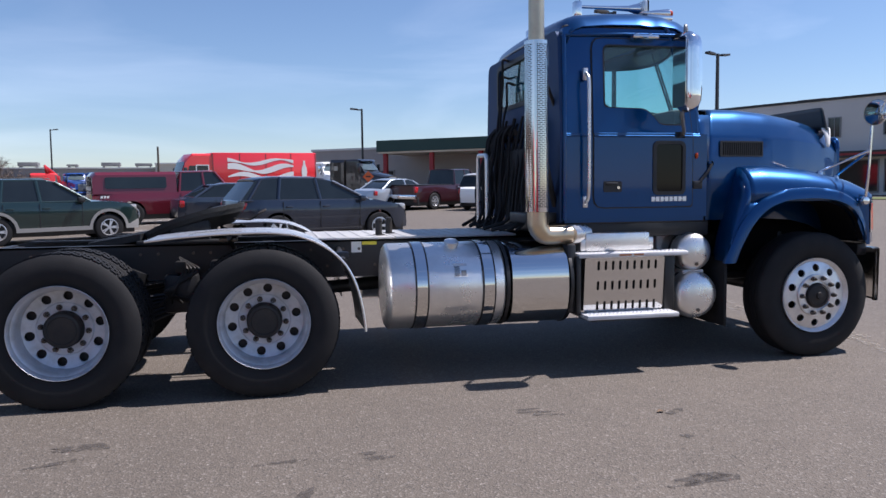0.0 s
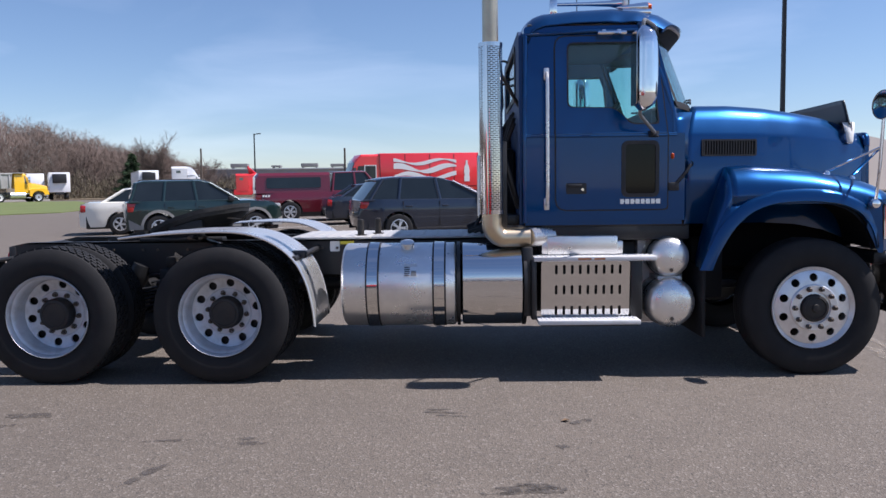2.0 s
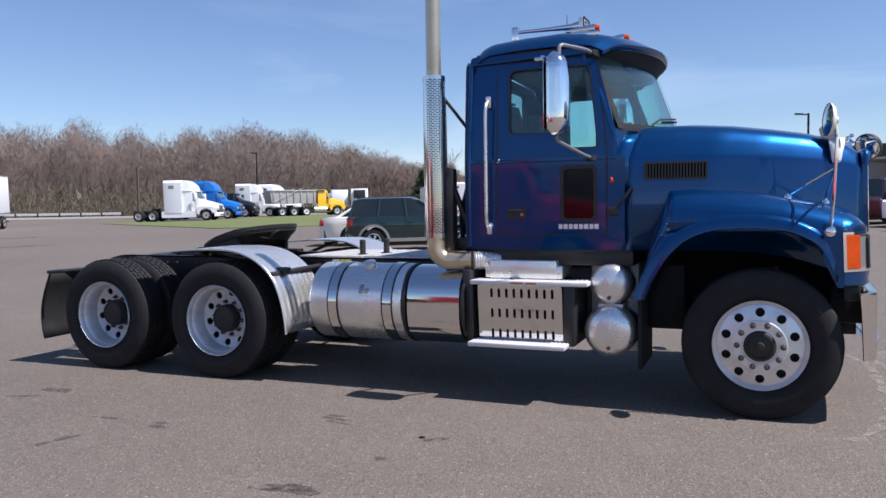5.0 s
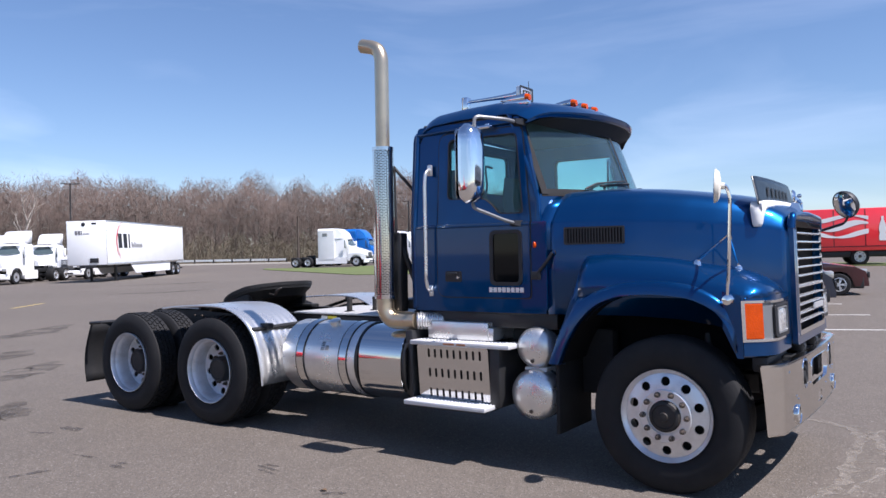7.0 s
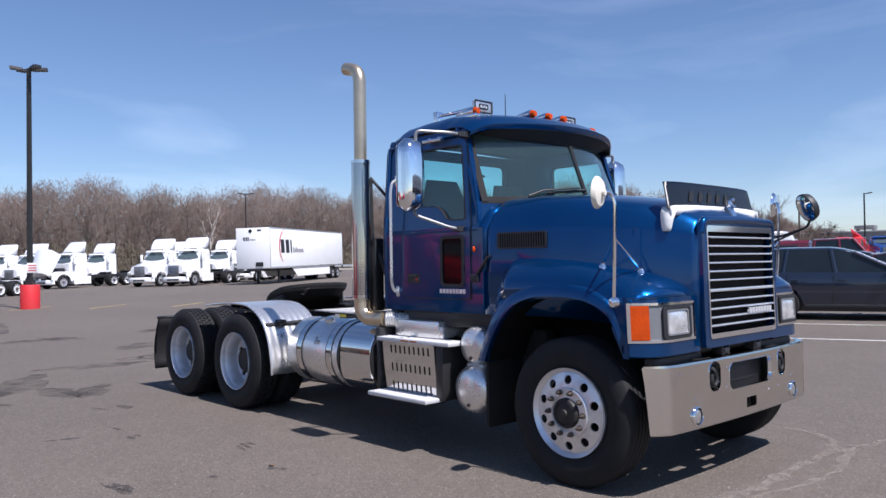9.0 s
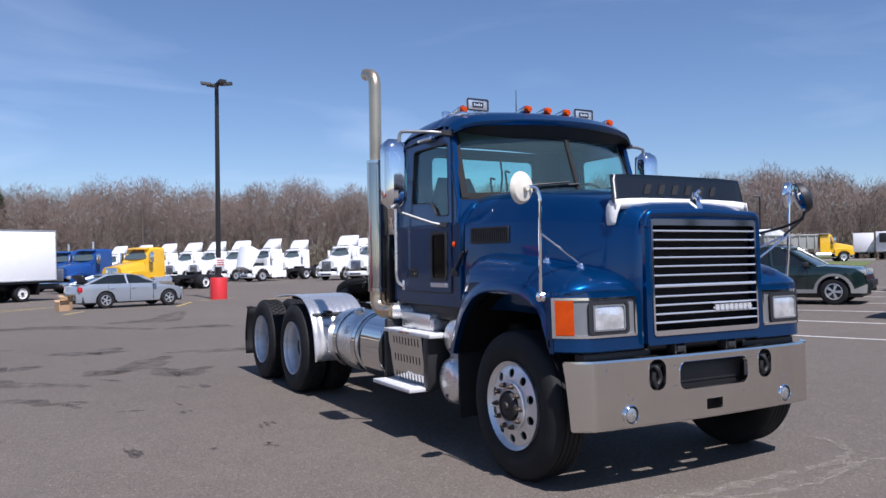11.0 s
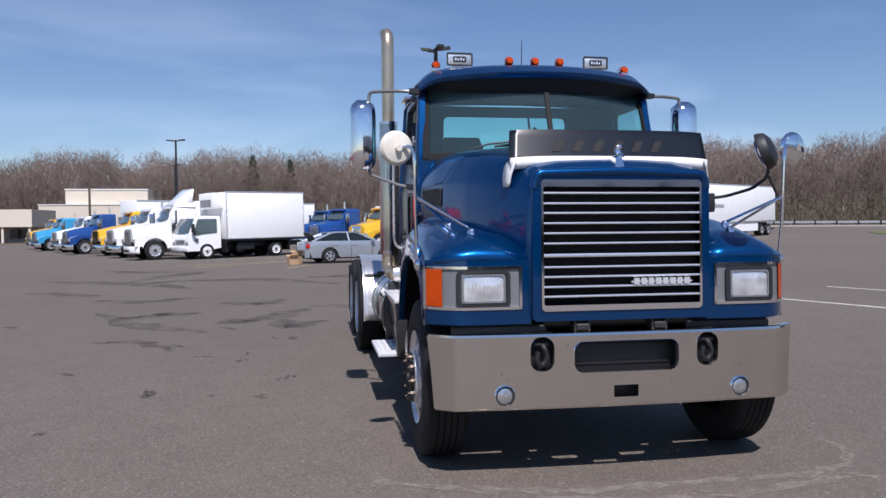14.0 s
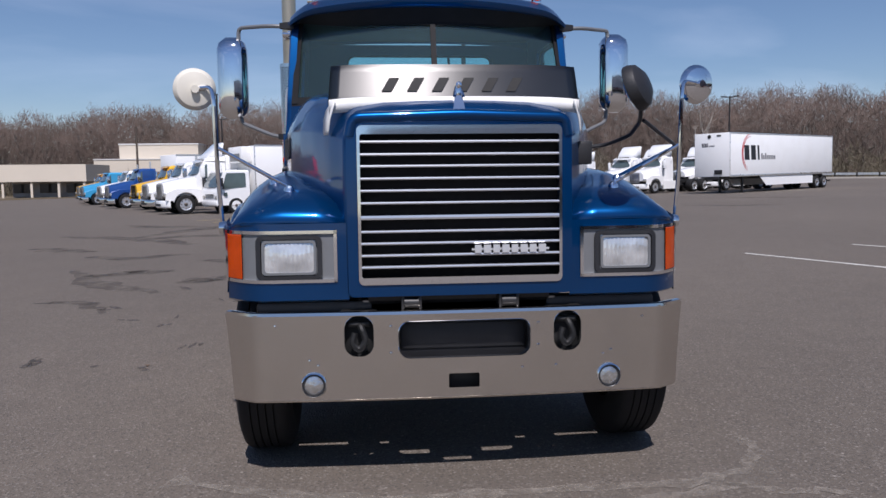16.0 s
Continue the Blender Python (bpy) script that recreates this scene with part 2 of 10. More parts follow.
asphalt = asphalt_material()
grass_mat = material("grass", (0.105, 0.135, 0.036), rough=0.9, vary=0.35, scale=0.8, grime=(0.15, 0.135, 0.05), grime_scale=0.25, grime_amount=0.6, bump=0.6, bscale=25)
earth_mat = material("woodland_floor", (0.13, 0.10, 0.06), rough=0.95, vary=0.3, scale=0.4, bump=0.4, bscale=3)
line_paint = material("line_paint", (0.62, 0.60, 0.55), rough=0.7, vary=0.15, scale=30, grime=(0.2, 0.18, 0.16), grime_scale=9, grime_amount=0.8)
yellow_paint = material("yellow_line_paint", (0.52, 0.38, 0.10), rough=0.7, vary=0.15, scale=30, grime=(0.2, 0.18, 0.16), grime_scale=7, grime_amount=0.8)
chalk_mat = material("chalk_scrape", (0.29, 0.255, 0.215), rough=0.9, vary=0.2, scale=40)
concrete = material("concrete", (0.42, 0.39, 0.34), rough=0.85, vary=0.12, scale=2, bump=0.3, bscale=30)
oil_mat = material("oil_stain", (0.085, 0.073, 0.064), rough=0.7, vary=0.25, scale=14, bump=0.5, bscale=90)

blue_paint = material("blue_metallic_paint", (0.0008, 0.047, 0.158), rough=0.29, metal=0.70, spec=0.08, coat=0.8, vary=0.06, scale=3, grime=(0.007, 0.054, 0.150), grime_scale=2.5, grime_amount=0.18, rvary=0.05)
# darker uncoated copy of the cab paint, so the back wall mirrors less sky
dull_blue = material("dusty_blue_paint", (0.003, 0.035, 0.12), rough=0.6, metal=0.2, vary=0.15, scale=3, grime=(0.03, 0.05, 0.09), grime_scale=2, grime_amount=0.4)
black_plastic = material("black_plastic", (0.018, 0.018, 0.02), rough=0.5, vary=0.2, scale=20, bump=0.15, bscale=200)
black_paint = material("black_chassis_paint", (0.017, 0.017, 0.018), rough=0.45, vary=0.3, scale=5, grime=(0.026, 0.024, 0.022), grime_scale=4, grime_amount=0.4)
rubber = material("tyre_rubber", (0.014, 0.014, 0.015), rough=0.75, spec=0.3, vary=0.25, scale=8, grime=(0.032, 0.029, 0.027), grime_scale=5, grime_amount=0.35, bump=0.1, bscale=120)
chrome = material("chrome", (0.86, 0.87, 0.89), rough=0.06, metal=1.0, vary=0.04, scale=15)
polished = material("polished_aluminium", (0.80, 0.79, 0.77), rough=0.25, metal=0.82, vary=0.06, scale=4, grime=(0.45, 0.45, 0.45), grime_scale=6, grime_amount=0.3, rvary=0.12)
mirror_steel = material("mirror_stainless", (0.70, 0.69, 0.68), rough=0.075, metal=1.0, vary=0.04, scale=3)
bumper_steel = material("brushed_bumper_steel", (0.74, 0.70, 0.65), rough=0.10, metal=1.0, vary=0.05, scale=4, grime=(0.50, 0.47, 0.44), grime_scale=3, grime_amount=0.3, rvary=0.08)
# brushed along its length, so lights draw out into upright streaks
_bp = bumper_steel.node_tree.nodes["Principled BSDF"]
_bp.inputs["Anisotropic"].default_value = 0.5
_bt = bumper_steel.node_tree.nodes.new("ShaderNodeCombineXYZ")
_bt.inputs["Z"].default_value = 1.0
bumper_steel.node_tree.links.new(_bt.outputs[0], _bp.inputs["Tangent"])


def wavy(m, scale, stretch, strength):
    """Slight unevenness of sheet metal, which bends what it mirrors."""
    n, l = m.node_tree.nodes, m.node_tree.links
    mp, nz, bp = n.new("ShaderNodeMapping"), n.new("ShaderNodeTexNoise"), n.new("ShaderNodeBump")
    mp.inputs["Scale"].default_value = stretch
    nz.inputs["Scale"].default_value, nz.inputs["Detail"].default_value = scale, 1.5
    bp.inputs["Strength"].default_value, bp.inputs["Distance"].default_value = strength, 0.02
    l.new(n["Texture Coordinate"].outputs["Object"], mp.inputs["Vector"])
    l.new(mp.outputs[0], nz.inputs["Vector"])
    l.new(nz.outputs["Fac"], bp.inputs["Height"])
    l.new(bp.outputs[0], n["Principled BSDF"].inputs["Normal"])
    return m


wavy(bumper_steel, 3.0, (1.0, 1.6, 0.7), 0.22)
wavy(mirror_steel, 4.0, (1.0, 1.0, 1.0), 0.05)
wheel_alu = material("cast_aluminium", (0.78, 0.78, 0.785), rough=0.33, metal=0.75, vary=0.08, scale=9, grime=(0.32, 0.30, 0.28), grime_scale=6, grime_amount=0.4, rvary=0.1)
wheel_white = material("dull_aluminium_wheel", (0.62, 0.64, 0.68), rough=0.5, metal=0.45, vary=0.08, scale=9, grime=(0.25, 0.24, 0.22), grime_scale=7, grime_amount=0.55)
nut_mat = material("lug_nut_steel", (0.13, 0.115, 0.10), rough=0.5, metal=0.8, vary=0.2, scale=40, grime=(0.16, 0.09, 0.05), grime_scale=25, grime_amount=0.6)
hub_mat = material("black_hub", (0.016, 0.015, 0.015), rough=0.6, vary=0.4, scale=14, grime=(0.06, 0.045, 0.03), grime_scale=10, grime_amount=0.5)
stack_mat = material("heat_tinted_steel", (0.62, 0.51, 0.36), rough=0.32, metal=0.85, vary=0.1, scale=5, grime=(0.40, 0.33, 0.25), grime_scale=4, grime_amount=0.6)
white_alu = material("white_step_coating", (0.66, 0.66, 0.66), rough=0.5, metal=0.2, vary=0.06, scale=8, grime=(0.4, 0.38, 0.36), grime_scale=10, grime_amount=0.4)
tread_plate = material("tread_plate", (0.56, 0.55, 0.53), rough=0.62, metal=0.6, vary=0.1, scale=18, bump=0.5, bscale=45)
amber = material("amber_lens", (0.52, 0.058, 0.0006), rough=0.22, spec=0.15, coat=0.3, vary=0.35, scale=11, bump=0.25, bscale=90)
lamp_glass = material("headlamp_lens", (0.66, 0.67, 0.67), rough=0.16, metal=0.5, coat=1.0, vary=0.5, scale=13, bump=0.5, bscale=16)
grille_chrome = material("satin_grille_bar", (0.74, 0.75, 0.77), rough=0.25, metal=0.7, vary=0.04, scale=15)
fog_glass = material("fog_lamp_lens", (0.55, 0.55, 0.54), rough=0.14, metal=0.8, coat=1.0, vary=0.5, scale=30, bump=0.7, bscale=40)
tank_label = material("faded_tank_label", (0.58, 0.59, 0.60), rough=0.4, metal=0.4, vary=0.1, scale=30)
red_lens = material("red_lens", (0.45, 0.012, 0.012), rough=0.2, coat=0.7)
grey_bezel = material("grey_bezel", (0.20, 0.205, 0.21), rough=0.4, metal=0.3, vary=0.08, scale=14)
interior_mat = material("cab_trim", (0.085, 0.085, 0.085), rough=0.8, vary=0.2, scale=7)
shield_mat = material("brushed_stainless_shield", (0.15, 0.147, 0.143), rough=0.39, metal=1.0, vary=0.08, scale=5)
_sp = shield_mat.node_tree.nodes["Principled BSDF"]
_sp.inputs["Anisotropic"].default_value = 0.95
_st = shield_mat.node_tree.nodes.new("ShaderNodeCombineXYZ")
_st.inputs["Z"].default_value = 1.0
shield_mat.node_tree.links.new(_st.outputs[0], _sp.inputs["Tangent"])
grille_dark = material("grille_mesh", (0.008, 0.008, 0.009), rough=0.9, spec=0.1, vary=0.3, scale=60)
grease = material("black_grease", (0.009, 0.009, 0.009), rough=0.6, vary=0.4, scale=10, bump=0.4, bscale=30)
cream_back = material("faded_white_plastic", (0.72, 0.68, 0.58), rough=0.5, vary=0.06, scale=10)
label_white = material("label_white", (0.75, 0.75, 0.73), rough=0.5, vary=0.05, scale=20)
label_yellow = material("label_yellow", (0.72, 0.62, 0.05), rough=0.5, vary=0.08, scale=20)
etched = material("dark_etched_bar", (0.024, 0.023, 0.022), rough=0.5, spec=0.3)
badge_silver = material("badge_silver", (0.85, 0.86, 0.87), rough=0.3, metal=0.6)


def glass_material(name, tint, rough=0.0, mixin=0.22):
    """Thin tinted glass: it lets light straight through and mirrors at a slant."""
    m = bpy.data.materials.new(name)
    m.use_nodes = True
    n, l = m.node_tree.nodes, m.node_tree.links
    n.remove(n["Principled BSDF"])
    tr = n.new("ShaderNodeBsdfTransparent")
    tr.inputs[0].default_value = (*tint, 1)
    gl = n.new("ShaderNodeBsdfGlossy")
    gl.inputs["Roughness"].default_value = 0.02
    lw = n.new("ShaderNodeLayerWeight")
    lw.inputs["Blend"].default_value = 0.5
    pw = n.new("ShaderNodeMath")
    pw.operation = 'POWER'
    pw.inputs[1].default_value = 4.0
    l.new(lw.outputs["Facing"], pw.inputs[0])
    fr = n.new("ShaderNodeMath")
    fr.operation = 'MULTIPLY_ADD'
    fr.inputs[1].default_value, fr.inputs[2].default_value = 0.8, 0.05
    l.new(pw.outputs[0], fr.inputs[0])
    mx = n.new("ShaderNodeMixShader")
    l.new(fr.outputs[0], mx.inputs[0])
    l.new(tr.outputs[0], mx.inputs[1])
    l.new(gl.outputs[0], mx.inputs[2])
    # diffuse film: road dust, with the panes' hazy teal sheen put into its colour
    df = n.new("ShaderNodeBsdfDiffuse")
    df.inputs[0].default_value = (0.34, 0.50, 0.50, 1)
    m2 = n.new("ShaderNodeMixShader")
    m2.inputs[0].default_value = 0.035
    l.new(mx.outputs[0], m2.inputs[1])
    l.new(df.outputs[0], m2.inputs[2])
    l.new(m2.outputs[0], n["Material Output"].inputs["Surface"])
    return m


def ragged(m, scale, lo, hi):
    """Lets the surface below show through in ragged spots."""
    n, l = m.node_tree.nodes, m.node_tree.links
    b = n["Principled BSDF"]
    nz = n.new("ShaderNodeTexNoise")
    nz.inputs["Scale"].default_value, nz.inputs["Detail"].default_value, nz.inputs["Roughness"].default_value = scale, 7, 0.7
    l.new(n["Texture Coordinate"].outputs["Object"], nz.inputs["Vector"])
    r = n.new("ShaderNodeMapRange")
    r.inputs["From Min"].default_value, r.inputs["From Max"].default_value = lo, hi
    l.new(nz.outputs["Fac"], r.inputs["Value"])
    l.new(r.outputs[0], b.inputs["Alpha"])
    return m


ragged(oil_mat, 16, 0.40, 0.62)
ragged(chalk_mat, 10, 0.36, 0.80)
cab_glass = glass_material("cab_glass", (0.80, 0.97, 0.955))
# grey-green base colour carries the pale sky reflected in truck panes
truck_glass = material("pale_truck_glass", (0.075, 0.10, 0.10), rough=0.06, spec=0.9, coat=0.6, vary=0.4, scale=1.6)
car_glass = material("dark_car_glass", (0.014, 0.019, 0.022), rough=0.03, spec=0.5, vary=0.5, scale=1.3)
peep_glass = material("dark_peep_glass", (0.004, 0.005, 0.006), rough=0.05, spec=0.25)


# ---- ground ----
def sheet(bm, xs, ys, lift=0.0):
    vs = [[bm.verts.new((x, y, terrain(x, y) + lift)) for y in ys] for x in xs]
    for i in range(len(xs) - 1):
        for j in range(len(ys) - 1):
            bm.faces.new((vs[i][j], vs[i + 1][j], vs[i + 1][j + 1], vs[i][j + 1]))


def build_ground():
    bm = bmn()
    near = [-60, -50, -40, -30, -20, -14, -10, -6.5, -4, -2.2, 0, 2.2, 4, 6, 10, 14, 20, 30, 40, 50, 60]
    far = [-3000, -1200, -500, -250, -150, -100, -80]
    xs = far + near + [-v for v in reversed(far)]
    sheet(bm, xs, xs)
    tagged(mesh_object("ground", bm, asphalt, angle=60), "worn grey-brown asphalt of a wide truck lot", "ground", kind="structure")


build_ground()


def ribbon(name, pts, width, mat, label, category="marking", lift=0.004, wobble=0.0, parent=None):
    """A painted or spilled strip that lies on the lot."""
    bm = bmn()
    n = len(pts)
    rings = []
    for i, (x, y) in enumerate(pts):
        a, b = Vector(pts[max(i - 1, 0)]), Vector(pts[min(i + 1, n - 1)])
        d = (b - a).normalized()
        s = Vector((-d.y, d.x))
        w = (width[i] if isinstance(width, (list, tuple)) else width) * (1 + wobble * random.uniform(-1, 1)) / 2
        p, q = Vector((x, y)) + s * w, Vector((x, y)) - s * w
        rings.append([(p.x, p.y, terrain(p.x, p.y) + lift), (q.x, q.y, terrain(q.x, q.y) + lift)])
    quads(bm, rings, closed=False)
    ob = mesh_object(name, bm, mat, parent, angle=0)
    return tagged(ob, label, category, kind="structure") if parent is None else ob


def dense(a, b, n):
    return [(lerp(a[0], b[0], i / n), lerp(a[1], b[1], i / n)) for i in range(n + 1)]


# ---- the blue tractor ----
truck = thing("tractor_truck", pose(0, 0, 0), "blue metallic day-cab tractor truck with chrome bumper and stack", "truck")


def tyre_mesh(bm, r=0.505, w=0.28, y0=0.0, grooves=4):
    """Tyre on the y axis from y0 (outer side) to y0 + w."""
    prof = [(0.292, y0 + 0.035), (0.31, y0 + 0.02), (0.36, y0 + 0.004), (0.41, y0), (0.455, y0 + 0.010), (0.484, y0 + 0.022), (0.497, y0 + 0.032)]
    tread = []
    g0, g1 = y0 + 0.045, y0 + w - 0.045
    for i in range(grooves + 1):
        a, b = lerp(g0, g1, i / (grooves + 1)), lerp(g0, g1, (i + 1) / (grooves + 1))
        tread += [(r, a + 0.004), (r, b - 0.004)]
        if i < grooves:
            tread += [(r - 0.014, b - 0.003), (r - 0.014, b + 0.003)]
    prof += tread
    prof += [(q, 2 * y0 + w - h) for q, h in reversed(prof[:7])]
    revolve(bm, prof, (0, 0, 0), (0, 1, 0), 56)


def lug_blocks(bm, r, w, y0, n=52):
    """Tread blocks of a drive tyre."""
    for k in range(n):
        for j in range(4):
            a = 2 * math.pi * (k + (0.5 if j % 2 else 0)) / n
            c = y0 + 0.05 + (w - 0.1) * (j + 0.5) / 4
            hw, ha = (w - 0.1) / 8 - 0.005, math.pi / n * 0.72
            lo, hi = [], []
            for da, dy in ((-ha, -hw), (ha, -hw), (ha, hw), (-ha, hw)):
                aa = a + da + (0.25 * ha if dy > 0 else -0.25 * ha)
                lo.append(bm.verts.new(((r - 0.004) * math.cos(aa), c + dy, (r - 0.004) * math.sin(aa))))
                hi.append(bm.verts.new(((r + 0.012) * math.cos(aa), c + dy, (r + 0.012) * math.sin(aa))))
            bm.faces.new(hi)
            for i in range(4):
                bm.faces.new((lo[i], lo[(i + 1) % 4], hi[(i + 1) % 4], hi[i]))


def disc_with_holes(bm, r_out, r_in, hole_r, hole_c, n, surf, thick=0.012, turn=0.0):
    outer = circle2(0, 0, r_out, 60)
    holes = [circle2(0, 0, r_in, 40)]
    for k in range(n):
        a = 2 * math.pi * (k + turn) / n
        holes.append(circle2(hole_c * math.cos(a), hole_c * math.sin(a), hole_r, 14))
    plate(bm, outer, holes, lambda u, v, w: (u, surf(math.hypot(u, v)) + w, v), thick)


def make_front_wheel(at, flip):
    w = part("front_wheel", bmn_tyre(0.505, 0.285, 0.0), rubber, truck, "black steer tyre with shallow grooves")
    w.matrix_basis = pose(at[0], at[1], at[2], 0, 0, 180 if flip else 0)
    bm = bmn()
    surf = lambda r: interp(r, [0.09, 0.165, 0.175, 0.25, 0.28], [-0.005, -0.004, 0.004, 0.020, 0.034])
    disc_with_holes(bm, 0.272, 0.092, 0.030, 0.222, 10, surf, 0.014, 0.5)
    revolve(bm, [(0.272, 0.034), (0.286, 0.020), (0.297, 0.012), (0.301, 0.004), (0.299, 0.026), (0.285, 0.05), (0.272, 0.10), (0.262, 0.16)], (0, 0, 0), (0, 1, 0), 60)
    revolve(bm, [(0.172, 0.004), (0.172, -0.010), (0.166, -0.014), (0.120, -0.014), (0.120, 0.004)], (0, 0, 0), (0, 1, 0), 48)
    part("rim", bm, wheel_alu, w, "silver cast aluminium disc wheel")
    bm = bmn()
    revolve(bm, [(0.265, 0.12), (0.0, 0.13)], (0, 0, 0), (0, 1, 0), 24)
    part("brake_drum", bm, black_paint, w)
    bm = bmn()
    revolve(bm, [(0.104, 0.02), (0.102, -0.018), (0.094, -0.032), (0.078, -0.037), (0.074, -0.030), (0.03, -0.036), (0.026, -0.050), (0.0, -0.052)], (0, 0, 0), (0, 1, 0), 32)
    part("hub_cap", bm, hub_mat, w, "black greasy hub cap")
    nut = None
    for k in range(10):
        a = 2 * math.pi * k / 10
        m = pose(0.143 * math.cos(a), -0.014, 0.143 * math.sin(a))
        if nut is None:
            nut = nut_part(w, m)
        else:
            share(nut, w, m)
    return w


def nut_part(parent, m):
    bm = bmn()
    revolve(bm, [(0.019, 0.0), (0.019, -0.008), (0.0155, -0.010)], (0, 0, 0), (0, 1, 0), 12)
    revolve(bm, [(0.0155, -0.010), (0.0155, -0.028), (0.011, -0.031)], (0, 0, 0), (0, 1, 0), 6)
    revolve(bm, [(0.009, -0.030), (0.008, -0.042), (0.0, -0.043)], (0, 0, 0), (0, 1, 0), 8)
    o = part("lug_nut", bm, nut_mat, parent)
    o.matrix_basis = m
    return o


def bmn_tyre(r, w, y0):
    bm = bmn()
    tyre_mesh(bm, r, w, y0)
    return bm


def make_dual_wheel(at, flip):
    w = part("drive_wheel", bmn_tyre(0.497, 0.275, 0.0), rubber, truck, "black drive tyre with block tread")
    w.matrix_basis = pose(at[0], at[1], at[2], 0, 0, 180 if flip else 0)
    part("inner_tyre", bmn_tyre(0.497, 0.275, 0.325), rubber, w)
    for y0 in (0.0, 0.325):
        bm = bmn()
        lug_blocks(bm, 0.497, 0.275, y0)
        part("tread_block_belt", bm, rubber, w, angle=0)
    bm = bmn()
    surf = lambda r: interp(r, [0.10, 0.17, 0.18, 0.25, 0.27], [0.215, 0.215, 0.207, 0.193, 0.177])
    disc_with_holes(bm, 0.262, 0.10, 0.031, 0.220, 10, surf, 0.014, 0.3)
    revolve(bm, [(0.262, 0.183), (0.263, 0.120), (0.268, 0.075), (0.279, 0.055), (0.288, 0.045), (0.291, 0.022), (0.299, 0.010), (0.303, 0.002), (0.306, 0.006), (0.300, 0.03), (0.290, 0.06), (0.272, 0.12), (0.270, 0.19)], (0, 0, 0), (0, 1, 0), 60)
    revolve(bm, [(0.178, 0.212), (0.178, 0.201), (0.170, 0.196), (0.112, 0.196), (0.112, 0.215)], (0, 0, 0), (0, 1, 0), 48)
    part("rim", bm, wheel_white, w, "dull silver deep-dished disc wheel")
    bm = bmn()
    revolve(bm, [(0.262, 0.255), (0.0, 0.265)], (0, 0, 0), (0, 1, 0), 24)
    part("brake_drum", bm, black_paint, w)
    bm = bmn()
    revolve(bm, [(0.122, 0.205), (0.118, 0.125), (0.108, 0.110), (0.092, 0.105), (0.086, 0.111), (0.0, 0.107)], (0, 0, 0), (0, 1, 0), 32)
    part("hub_cap", bm, hub_mat, w, "black axle hub end")
    nut = None
    for k in range(10):
        a = 2 * math.pi * (k + 0.8) / 10
        m = pose(0.146 * math.cos(a), 0.196, 0.146 * math.sin(a))
        if nut is None:
            nut = nut_part(w, m)
        else:
            share(nut, w, m)
    return w


make_front_wheel((0, -1.15, 0.502), False)
make_front_wheel((0, 1.15, 0.502), True)
for _x in (-4.335, -5.61):
    make_dual_wheel((_x, -1.29, 0.505), False)
    make_dual_wheel((_x, 1.29, 0.505), True)

# frame rails, cross members, axles
for _s in (-1, 1):
    bm = bmn()
    plate(bm, [(-6.35, 0.86), (-6.2, 0.74), (0.45, 0.70), (0.45, 0.93), (-2.0, 1.0), (-6.2, 1.0), (-6.35, 0.97)], (), lambda u, v, w, s=_s: (u, s * (0.43 + w), v), 0.012)
    box(bm, -6.2, 0.4, _s * 0.36, _s * 0.442, 0.985, 1.0)
    box(bm, -6.2, 0.4, _s * 0.36, _s * 0.442, 0.71, 0.725)
    part("frame_rail", bm, black_paint, truck, "black steel frame rail with bolt heads")
    bolt = None
    for i in range(46):
        at = pose(-6.1 + i * 0.125, _s * 0.442, 0.93 if i % 3 else 0.80)
        if bolt is None:
            bm = bmn()
            cyl(bm, (0, 0, 0), (0, _s * 0.014, 0), 0.012, n=6)
            bolt = part("frame_bolt", bm, nut_mat, truck)
            bolt.matrix_basis = at
        else:
            share(bolt, truck, at)
for _x in (-6.3, -5.6, -4.95, -4.3, -3.4, -2.6):
    bm = bmn()
    box(bm, _x - 0.05, _x + 0.05, -0.43, 0.43, 0.74, 0.96, 0.01)
    part("cross_member", bm, black_paint, truck)
for _x, _r in ((-4.335, 0.075), (-5.61, 0.075), (0.0, 0.055)):
    bm = bmn()
    cyl(bm, (_x, -0.95, 0.5), (_x, 0.95, 0.5), _r, n=16)
    if _x < -1:
        revolve(bm, [(0.0, -0.24), (0.14, -0.2), (0.21, -0.06), (0.21, 0.06), (0.14, 0.2), (0.0, 0.24)], (_x, 0, 0.5), (1, 0, 0), 24)
    part("axle", bm, black_paint, truck)
# leaf springs and saddle of the tandem
for _s in (-1, 1):
    bm = bmn()
    for k in range(7):
        L = 0.62 - 0.06 * k
        tube(bm, [(-4.93 - L, _s * 0.5, 0.55 - 0.022 * k), (-4.93, _s * 0.5, 0.66 - 0.022 * k), (-4.93 + L, _s * 0.5, 0.55 - 0.022 * k)], 0.011, n=4, bend=0.3)
    box(bm, -5.05, -4.81, _s * 0.44, _s * 0.58, 0.5, 0.78, 0.02)
    box(bm, -4.72, -4.62, _s * 0.44, _s * 0.66, 0.62, 0.88, 0.02)
    part("leaf_spring", bm, black_paint, truck)
    bm = bmn()
    box(bm, -0.6, 0.35, _s * 0.40, _s * 0.50, 0.58, 0.64, 0.01)
    cyl(bm, (0.16, _s * 0.56, 0.55), (0.10, _s * 0.5, 0.98), 0.035, n=12)
    part("front_spring", bm, black_paint, truck)
# engine and gearbox mass under hood and cab
bm = bmn()
box(bm, -0.75, 0.45, -0.36, 0.36, 0.55, 1.35, 0.06)
box(bm, -1.9, -0.75, -0.25, 0.25, 0.45, 0.95, 0.08)
cyl(bm, (-1.9, 0, 0.68), (-4.2, 0, 0.56), 0.055, n=14)
part("engine_block", bm, black_paint, truck)
bm = bmn()
